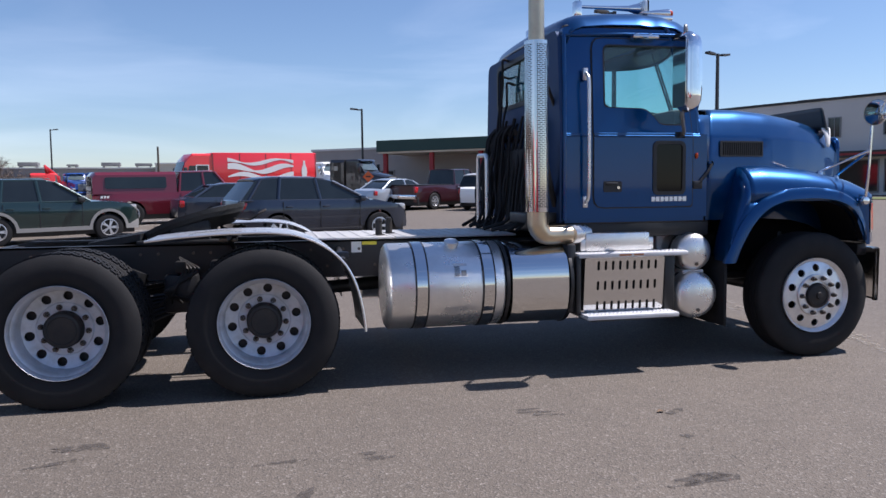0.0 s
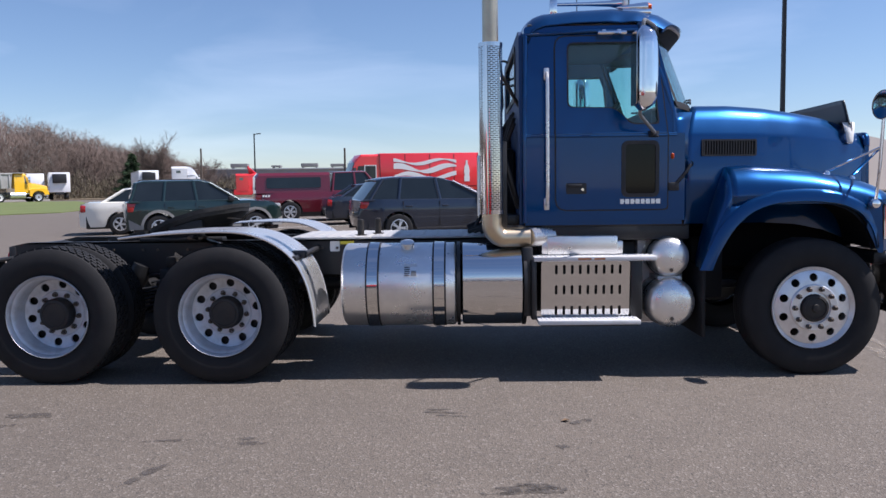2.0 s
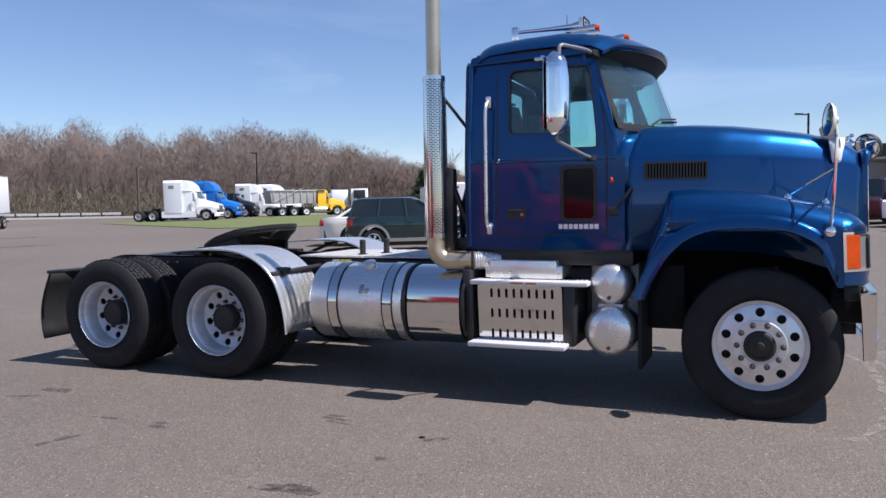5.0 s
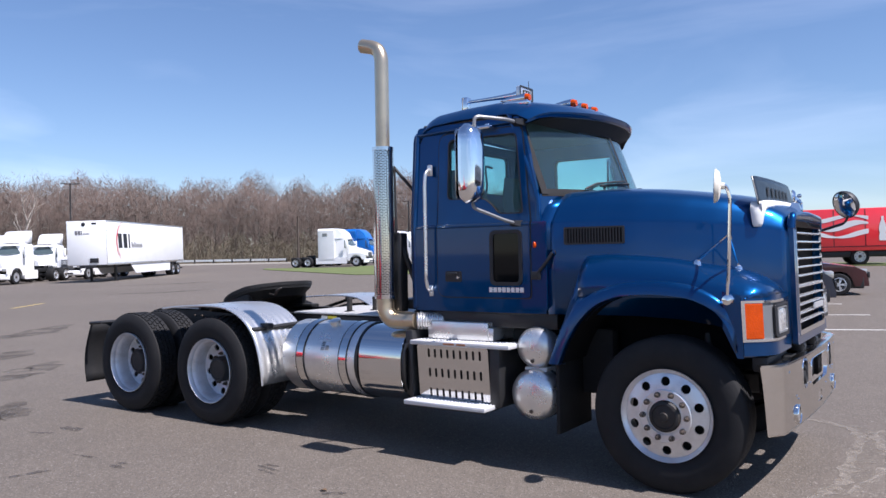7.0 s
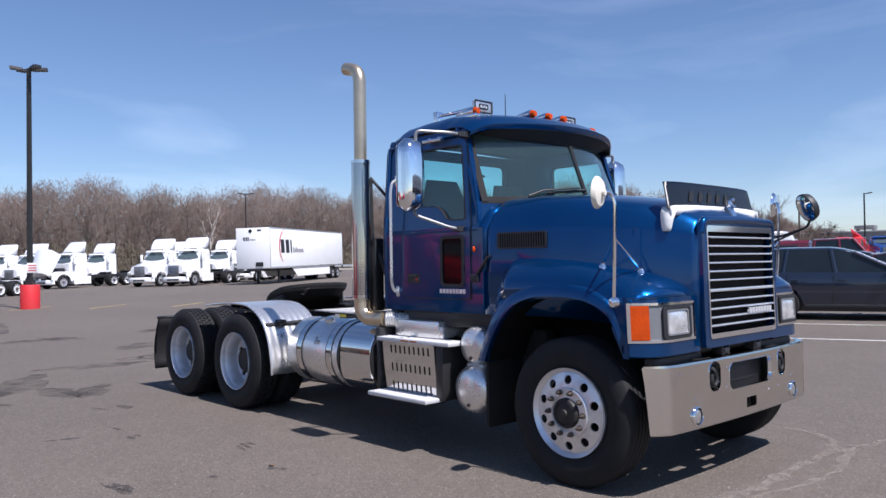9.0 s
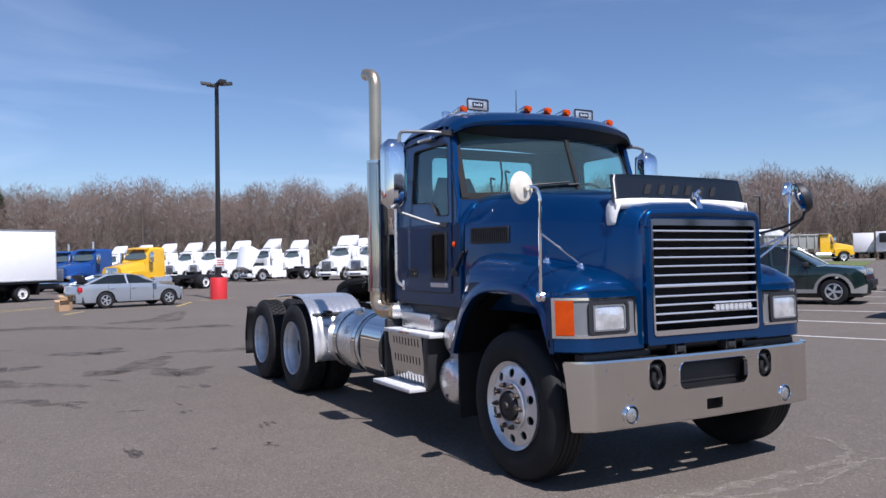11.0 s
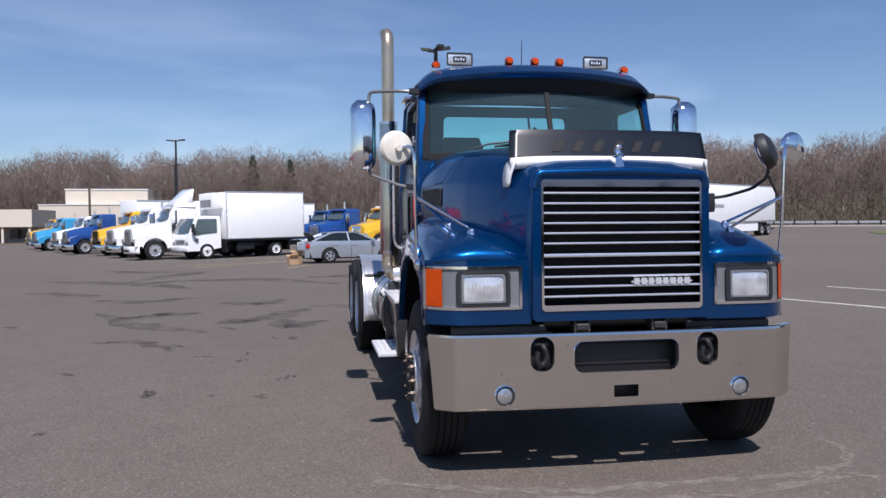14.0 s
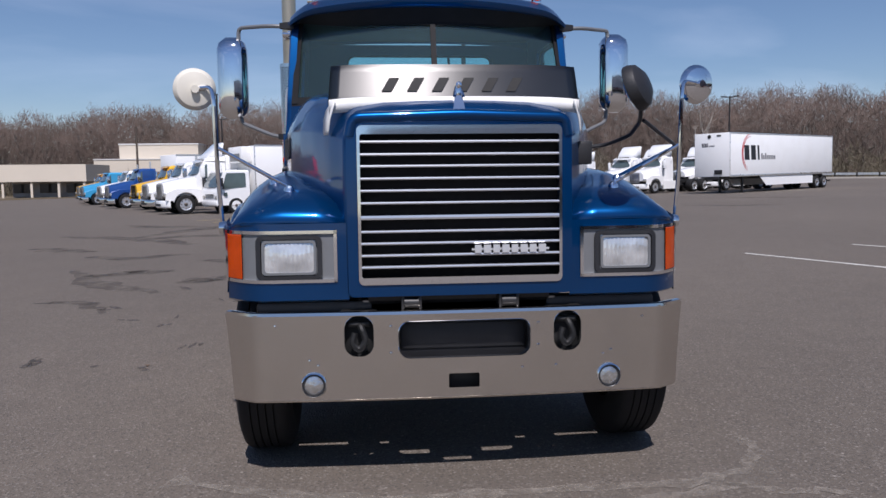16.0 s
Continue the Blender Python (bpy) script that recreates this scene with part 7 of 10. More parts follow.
def semi(name, m, label, paint, sleeper=0.0, fairing=True, category="truck", group="", hood_len=1.15, wb=5.2, tandem=True, skirt=True, stack=False, rim=None, grille_mat=None, cab_h=2.75, roof_raise=0.0, volvo=False, open_hood=False, body=True):
    """A conventional tractor; origin on the ground under the front axle, front along +x."""
    t = thing(name, m, label, category, group)
    grille_mat = grille_mat or grey_bezel
    # hood
    bm = bmn()
    rings = []
    nose = hood_len - 0.15
    for i in range(9):
        f = i / 8
        x = lerp(-0.85, nose, f)
        wdt = lerp(1.0, 0.80, f ** 1.5)
        top = lerp(1.95, 1.62 if not volvo else 1.45, f ** 1.4)
        h = [(wdt, 0.95), (wdt, top - 0.35), (wdt * 0.93, top - 0.14), (wdt * 0.7, top - 0.03), (0, top)]
        rings.append([(x, -y, z) for y, z in h] + [(x, y, z) for y, z in reversed(h[:-1])])
    quads(bm, rings, closed=False, cap1=False)
    bm.faces.new([bm.verts.new(p) for p in rings[-1]])
    hood_ob = part("hood", bm, paint, t, angle=35)
    if open_hood:
        hood_ob.matrix_basis = Matrix.Translation((nose, 0, 1.0)) @ Matrix.Rotation(radians(62), 4, 'Y') @ Matrix.Translation((-nose, 0, -1.0))
        bm = bmn()
        box(bm, -0.8, 0.6, -0.4, 0.4, 0.8, 1.6, 0.08)
        part("engine", bm, black_paint, t, "dark exposed engine")
    # fenders with arches
    for s in (-1, 1):
        bm = bmn()
        arch = [(0.62 * math.cos(a), 0.50 + 0.62 * math.sin(a)) for a in [lerp(math.pi * 0.97, 0.16, i / 12) for i in range(13)]]
        out = [(-0.85, 0.62), (-0.85, 1.18), (-0.55, 1.30), (0.45, 1.30), (nose - 0.05, 1.12), (nose + 0.02, 0.72)] + [(max(0.63, arch[-1][0]), 0.70)] + arch[::-1]
        plate(bm, out, (), lambda u, v, w, s=s: (u, s * (1.16 - 0.10 * max(0, u - 0.5) - w), v), 0.04)
        quads(bm, [[(x, s * y, z) for y, z in ((0.70, zt), (1.0, zt - 0.01), (1.14 - 0.10 * max(0, x - 0.5), zt - 0.06))] for x, zt in ((-0.85, 1.22), (-0.55, 1.34), (0.45, 1.34), (nose - 0.05, 1.17), (nose + 0.04, 1.0))], closed=False)
        f = part("fender", bm, paint, t, angle=40)
        bm = bmn()
        box(bm, nose - 0.12, nose + 0.05, s * 0.76, s * 1.09, 0.88, 1.10, 0.05)
        part("headlamp", bm, light_clear, f)
        bg_wheel(t, (0, s * 1.12, 0.5), 0.5, 0.28, s > 0, rim or bg_rim, "front_wheel")
    # grille, bumper
    bm = bmn()
    box(bm, nose - 0.02, nose + 0.05, -0.46, 0.46, 0.78, 1.55 if not volvo else 1.35, 0.03)
    g = part("grille", bm, grille_mat, t)
    bm = bmn()
    for k in range(7):
        z = 0.86 + k * (0.09 if not volvo else 0.065)
        box(bm, nose + 0.045, nose + 0.062, -0.42, 0.42, z, z + 0.022)
    part("grille_insert", bm, chrome if not volvo else black_plastic, g)
    bm = bmn()
    rr = []
    for z, d in ((0.34, 0.02), (0.42, 0.05), (0.66, 0.05), (0.72, 0.02)):
        rr.append([(nose + 0.10 + d - 0.35 * abs(k / 6) ** 3, k / 6 * 1.17, z) for k in range(-6, 7)])
    quads(bm, rr, closed=False)
    bp = part("bumper", bm, paint if volvo or skirt else chrome, t, angle=40)
    md = bp.modifiers.new("thickness", 'SOLIDIFY')
    md.thickness = 0.03
    bm = bmn()
    box(bm, nose + 0.08, nose + 0.155, -0.5, 0.5, 0.44, 0.56, 0.01)
    part("air_intake", bm, black_plastic, bp)
    # cab
    xr = -2.15
    zc = cab_h
    bm = bmn()
    sec = []
    for x, z, w in ((xr, zc, 1.02), (-1.25, zc + 0.02, 1.02), (-1.05, zc - 0.05, 0.98), (-0.72, 2.0, 1.0), (-0.62, 1.9, 1.0), (-0.62, 0.95, 1.0)):
        sec.append([(x, -w, 0.92), (x, -w, min(z, 1.75)), (x, -w * 0.97, z - 0.12 if z > 2.1 else z), (x, -w * 0.85, z), (x, w * 0.85, z), (x, w * 0.97, z - 0.12 if z > 2.1 else z), (x, w, min(z, 1.75)), (x, w, 0.92)])
    quads(bm, sec, True, True, True)
    cab = part("cab", bm, paint, t, angle=30)
    bm = bmn()
    quads(bm, [[(-1.065 + 0.012, -0.86, zc - 0.14), (-1.0, -0.3, zc - 0.12), (-1.0, 0.3, zc - 0.12), (-1.065 + 0.012, 0.86, zc - 0.14)], [(-0.745 + 0.012, -0.93, 2.06), (-0.64, -0.3, 2.03), (-0.64, 0.3, 2.03), (-0.745 + 0.012, 0.93, 2.06)]], closed=False)
    part("windscreen", bm, truck_glass, cab, "dark windscreen")
    bm = bmn()
    quads(bm, [[(-1.05, -0.9, zc + 0.0), (-0.98, 0, zc + 0.02), (-1.05, 0.9, zc + 0.0)], [(-0.86, -0.88, zc - 0.12), (-0.74, 0, zc - 0.08), (-0.86, 0.88, zc - 0.12)]], closed=False)
    part("sun_visor", bm, paint, cab)
    for s in (-1, 1):
        bm = bmn()
        plate(bm, rounded([(-1.85, 1.90), (-0.98, 1.78), (-1.12, zc - 0.22), (-1.85, zc - 0.22)], 0.06), (), lambda u, v, w, s=s: (u, s * (1.004 - 0.03 * max(0, (v - 1.75)) + w), v), 0.006)
        part("side_window", bm, truck_glass, cab)
        bm = bmn()
        for u in (-1.95, -0.92):
            box(bm, u - 0.006, u + 0.006, s * 1.0, s * 1.006, 1.05, zc - 0.3)
        part("door_seam", bm, black_plastic, cab)
        bm = bmn()
        box(bm, -1.0, -0.78, s * 1.20, s * 1.34, 1.85, 2.45, 0.04)
        tube(bm, [(-0.95, s * 1.0, 2.4), (-0.9, s * 1.27, 2.35)], 0.015, n=6)
        tube(bm, [(-0.95, s * 1.0, 1.85), (-0.9, s * 1.27, 1.92)], 0.015, n=6)
        part("side_mirror", bm, paint if skirt else chrome, t)
    back = xr
    if sleeper:
        bm = bmn()
        zs = zc + roof_raise
        sec = []
        for x in (xr - sleeper, xr - sleeper + 0.08, xr - 0.02):
            q = 0.03 if x < xr - sleeper + 0.05 else 0.0
            sec.append([(x, -1.16 + q, 0.75), (x, -1.16 + q, zs - 0.2), (x, -1.0, zs), (x, 1.0, zs), (x, 1.16 - q, zs - 0.2), (x, 1.16 - q, 0.75)])
        quads(bm, sec, True, True, True)
        if roof_raise:
            # raised roof that sweeps down to the screen
            sec = []
            for x, z, w in ((xr + 0.0, zs - 0.01, 1.0), (xr + 0.35, zs - 0.06, 0.98), (xr + 0.8, zs - 0.45 * roof_raise, 0.95), (xr + 1.05, zc + 0.04, 0.9)):
                sec.append([(x, -w - 0.06, zc - 0.05), (x, -w, z - 0.05), (x, -w * 0.8, z), (x, w * 0.8, z), (x, w, z - 0.05), (x, w + 0.06, zc - 0.05)])
            quads(bm, sec, False)
        sl = part("sleeper", bm, paint, t, angle=35)
        for s in (-1, 1):
            bm = bmn()
            plate(bm, rrect(xr - sleeper * 0.72, xr - sleeper * 0.42, zs - 0.75, zs - 0.45, 0.04), (), lambda u, v, w, s=s: (u, s * (1.162 + w), v), 0.008)
            part("sleeper_window", bm, truck_glass, sl)
        back = xr - sleeper
    if fairing:
        bm = bmn()
        sec = []
        for x, z0, z1, w in ((-1.15, zc + 0.02, zc + 0.10, 0.62), (-1.5, zc + 0.02, zc + 0.42, 0.86), (-1.85, zc + 0.02, zc + 0.80, 0.98), (-1.98, zc + 0.02, zc + 0.92, 1.0)):
            k = x - 0.20 * (z1 - z0 - 0.08)
            sec.append([(x, -w, z0), (k, -w * 0.97, z1 - 0.05), (k, -w * 0.8, z1), (k, w * 0.8, z1), (k, w * 0.97, z1 - 0.05), (x, w, z0)])
        quads(bm, sec, closed=False)
        fa = part("roof_fairing", bm, paint, t, "curved roof air deflector", angle=35)
        md = fa.modifiers.new("thickness", 'SOLIDIFY')
        md.thickness = 0.03
    # chassis
    ra = [-wb] if not tandem else [-wb + 0.65, -wb - 0.65]
    bm = bmn()
    for s in (-1, 1):
        box(bm, ra[-1] - 0.75, 0.7, s * 0.40, s * 0.48, 0.72, 0.98, 0.01)
    for x in (ra[-1] - 0.7, ra[0] + 0.7, -2.4):
        box(bm, x - 0.04, x + 0.04, -0.42, 0.42, 0.74, 0.95)
    part("chassis", bm, black_paint, t)
    for x in ra:
        for s in (-1, 1):
            bg_wheel(t, (x, s * 1.20, 0.5), 0.5, 0.56, s > 0, rim or bg_rim, "rear_wheel")
        bm = bmn()
        cyl(bm, (x, -0.9, 0.5), (x, 0.9, 0.5), 0.09, n=10)
        part("axle", bm, black_paint, t)
    bm = bmn()
    plate(bm, [(ra[0] + 0.5 - 0.9, -0.45), (ra[0] + 0.2, -0.35), (ra[0] + 0.2, 0.35), (ra[0] - 0.4, 0.45)], (), lambda u, v, w: (u, v, 1.12 + w), 0.05)
    box(bm, ra[0] - 0.35, ra[0] + 0.15, -0.4, 0.4, 0.98, 1.12, 0.02)
    part("fifth_wheel", bm, grease, t)
    for s in (-1, 1):
        if skirt:
            bm = bmn()
            plate(bm, rounded([(back - 0.25, 0.32), (-0.9, 0.32), (-0.9, 0.92), (back - 0.25, 0.92)], 0.05), (), lambda u, v, w, s=s: (u, s * (1.10 + w), v), 0.03)
            box(bm, back - 0.2, -0.92, s * 0.55, s * 1.10, 0.36, 0.90, 0.02)
            part("side_skirt", bm, paint, t)
        else:
            bm = bmn()
            cyl(bm, (-2.6, s * 0.86, 0.68), (-1.2, s * 0.86, 0.68), 0.31, n=24)
            part("fuel_tank", bm, polished, t)
            bm = bmn()
            for z in (0.42, 0.80):
                box(bm, -1.15, -0.72, s * 0.8, s * 1.12, z, z + 0.05, 0.01)
            part("step", bm, polished, t)
    if stack:
        bm = bmn()
        cyl(bm, (back - 0.15, -0.9, 1.0), (back - 0.15, -0.9, 3.3), 0.065, n=12)
        part("exhaust_stack", bm, polished, t)
    return t


def box_truck(m, label, paint):
    """Low cab-over delivery truck with a tall white box and a cooler on its front."""
    t = thing("box_truck", m, label, "box truck")
    bm = bmn()
    sec = []
    for x, top, w in ((-0.75, 2.15, 0.98), (0.15, 2.18, 0.98), (0.55, 2.12, 0.95), (0.92, 1.35, 1.0), (0.98, 1.1, 1.0), (0.98, 0.40, 0.98)):
        lo = 0.55 if x < 0 else 0.42
        sec.append([(x, -w, lo), (x, -w, min(1.3, top)), (x, -w * 0.95, top - 0.06), (x, -w * 0.85, top), (x, w * 0.85, top), (x, w * 0.95, top - 0.06), (x, w, min(1.3, top)), (x, w, lo)])
    quads(bm, sec, True, True, True)
    cab = part("cab", bm, paint, t, angle=30)
    bm = bmn()
    quads(bm, [[(0.59, -0.86, 2.05), (0.62, 0, 2.06), (0.59, 0.86, 2.05)], [(0.945, -0.93, 1.34), (0.99, 0, 1.32), (0.945, 0.93, 1.34)]], closed=False)
    part("windscreen", bm, truck_glass, cab, "large dark windscreen")
    for s in (-1, 1):
        bm = bmn()
        plate(bm, rounded([(-0.55, 1.30), (0.72, 1.22), (0.45, 2.02), (-0.55, 2.02)], 0.06), (), lambda u, v, w, s=s: (u, s * (0.985 - 0.03 * max(0, v - 1.3) + w), v), 0.008)
        part("side_window", bm, truck_glass, cab)
        bm = bmn()
        plate(bm, rrect(0.45, 0.62, 0.86, 1.06, 0.03), (), lambda u, v, w, s=s: (u, s * (0.99 + w), v), 0.008)
        part("peep_window", bm, truck_glass, cab)
        bm = bmn()
        box(bm, 0.80, 1.0, s * 0.62, s * 0.97, 0.72, 0.92, 0.03)
        part("headlamp", bm, light_clear, cab)
        bm = bmn()
        box(bm, 0.72, 0.86, s * 1.08, s * 1.24, 1.35, 1.78, 0.03)
        tube(bm, [(0.8, s * 0.98, 1.75), (0.8, s * 1.15, 1.8), (0.8, s * 1.15, 1.4)], 0.014, n=6)
        part("side_mirror", bm, black_plastic, cab)
        bg_wheel(t, (0.0, s * 0.99, 0.4), 0.4, 0.22, s > 0, white_rim, "front_wheel")
        bg_wheel(t, (-3.85, s * 1.05, 0.4), 0.4, 0.45, s > 0, white_rim, "rear_wheel")
    bm = bmn()
    for k in range(4):
        box(bm, 0.97, 1.005, -0.55, 0.55, 0.80 + k * 0.055, 0.83 + k * 0.055)
    part("grille_insert", bm, grey_bezel, cab)
    bm = bmn()
    box(bm, 0.85, 1.06, -0.98, 0.98, 0.42, 0.66, 0.04)
    part("bumper", bm, paint, cab)
    bm = bmn()
    box(bm, -5.5, -1.0, -1.2, 1.2, 0.98, 3.38, 0.02)
    bx = part("cargo_box", bm, box_white, t, "tall white insulated box")
    bm = bmn()
    for s in (-1, 1):
        for z in (0.97, 3.35):
            box(bm, -5.52, -0.98, s * 1.19, s * 1.215, z, z + 0.06, 0.008)
        for x in (-5.51, -1.02):
            box(bm, x, x + 0.05, s * 1.185, s * 1.212, 1.0, 3.38, 0.008)
    part("box_edging", bm, polished, bx)
    bm = bmn()
    box(bm, -0.98, -0.45, -0.85, 0.85, 2.55, 3.35, 0.05)
    part("cooling_unit", bm, box_white, t, "white roof-front cooling unit")
    bm = bmn()
    box(bm, -0.44, -0.42, -0.6, 0.6, 2.62, 3.0)
    part("unit_grille", bm, grey_bezel, t)
    bm = bmn()
    box(bm, -6.2, 0.5, -0.42, 0.42, 0.55, 0.80, 0.01)
    box(bm, -3.0, -1.4, -1.0, -0.5, 0.42, 0.78, 0.03)
    box(bm, -2.6, -1.6, 0.5, 1.0, 0.42, 0.78, 0.03)
    box(bm, -5.5, -1.0, -1.15, 1.15, 0.86, 0.98)
    box(bm, -6.35, -6.25, -1.0, 1.0, 0.5, 0.62, 0.02)
    for x in (-0.95, -4.6):
        box(bm, x - 0.02, x, -1.15, 1.15, 0.3, 0.9)
    part("chassis", bm, black_paint, t)
    return t


def trailer(m, label, signs=True, length=16.1):
    """Long white dry-van trailer; origin on the ground at the middle of its front wall, front along +x."""
    t = thing("semi_trailer", m, label, "trailer")
    bm = bmn()
    box(bm, -length, 0, -1.29, 1.29, 1.15, 4.08, 0.03)
    body = part("trailer_body", bm, box_white, t, "smooth white trailer walls")
    bm = bmn()
    for s in (-1, 1):
        box(bm, -length, 0.0, s * 1.285, s * 1.302, 1.12, 1.26, 0.01)
        box(bm, -length, 0.0, s * 1.285, s * 1.302, 4.0, 4.09, 0.01)
    part("side_rail", bm, polished, body)
    bm = bmn()
    for s in (-1, 1):
        for x in (-length, -0.06):
            box(bm, x, x + 0.06, s * 1.28, s * 1.304, 1.2, 4.05, 0.01)
    part("corner_post", bm, polished, body)
    bm = bmn()
    box(bm, -length - 0.0, 0, -0.55, 0.55, 0.95, 1.15, 0.01)
    box(bm, -length, -length + 0.1, -1.2, 1.2, 0.5, 0.6, 0.02)
    for s in (-1, 1):
        box(bm, -length, -length + 0.1, s * 0.5, s * 0.6, 0.5, 1.0)
        box(bm, -2.6, -2.45, s * 0.75, s * 0.9, 0.05, 1.1, 0.01)
        box(bm, -2.7, -2.35, s * 0.68, s * 0.98, 0.0, 0.05)
    part("underframe", bm, black_paint, t)
    for s in (-1, 1):
        bm = bmn()
        plate(bm, [(-length + 3.4, 0.45), (-5.2, 0.45), (-4.2, 1.12), (-length + 3.4, 1.12)], (), lambda u, v, w, s=s: (u, s * (1.22 + w), v), 0.02)
        part("side_skirt", bm, box_white, t, "white aerodynamic side skirt")
        for x in (-length + 1.35, -length + 2.65):
            bg_wheel(t, (x, s * 1.28, 0.5), 0.5, 0.56, s > 0, bg_rim, "trailer_wheel")
    if signs:
        # maker-neutral block lettering and swoosh on both faces seen
        for s in (-1, 1):
            bm = bmn()
            for i, w in enumerate((0.66, 0.66, 0.26)):
                x0 = -2.0 - [0.0, 0.92, 1.84][i]
                plate(bm, [(x0 - w, 2.25), (x0, 2.25), (x0 + 0.1, 3.25), (x0 - w + 0.1, 3.25)], (), lambda u, v, w2, s=s: (u, s * (1.297 + w2), v), 0.004)
            part("sign_block", bm, bar_black, body, "bold dark sign blocks")
            for i in range(8):
                bm = bmn()
                x0 = -4.35 - i * 0.27
                hgt = 0.42 if i in (0, 2) else 0.28
                plate(bm, [(x0 - 0.18, 2.28), (x0, 2.28), (x0 + 0.03, 2.28 + hgt), (x0 - 0.15, 2.28 + hgt)], (), lambda u, v, w2, s=s: (u, s * (1.297 + w2), v), 0.004)
                part("sign_bar", bm, bar_grey, body, "small grey sign bar")
            bm = bmn()
            for k in range(2):
                qs = [lerp(95, -75, i / 16) for i in range(17)]
                edge = [(1.0 + 0.13 * k + 0.05 * w2 * math.sin(math.pi * i / 16), radians(q)) for w2 in (-1, 1) for i, q in enumerate(qs)]
                pts = [(-2.75 + 1.0 * e * math.cos(q), s * 1.2995, 2.72 + 1.12 * e * math.sin(q)) for e, q in edge]
                quads(bm, [pts[:17], pts[17:]], closed=False)
            part("sign_swoosh", bm, bar_red, body, "thin red curved stripe")
        bm = bmn()
        for i, w in enumerate((0.17, 0.17, 0.07)):
            y0 = -0.75 + [0.0, 0.2, 0.4][i]
            plate(bm, [(y0, 3.15), (y0 + w, 3.15), (y0 + w - 0.03, 3.42), (y0 - 0.03, 3.42)], (), lambda u, v, w2: (0.002 + w2, u, v), 0.004)
        for i in range(6):
            plate(bm, [(-0.22 + i * 0.07, 3.17), (-0.17 + i * 0.07, 3.17), (-0.17 + i * 0.07, 3.26), (-0.22 + i * 0.07, 3.26)], (), lambda u, v, w2: (0.002 + w2, u, v), 0.004)
        part("front_sign", bm, bar_grey, body, "small dark sign on the nose")
        bm = bmn()
        revolve(bm, [(0.13, 0.0), (0.13, 0.02), (0.0, 0.03)], (0.0, 0.35 - 0.55, 3.85), (1, 0, 0), 14)
        box(bm, 0.0, 0.02, 0.35, 0.65, 3.85, 3.95, 0.005)
        box(bm, 0.0, 0.06, 0.2, 0.75, 1.3, 1.6, 0.01)
        part("nose_fitting", bm, black_plastic, body)
    return t


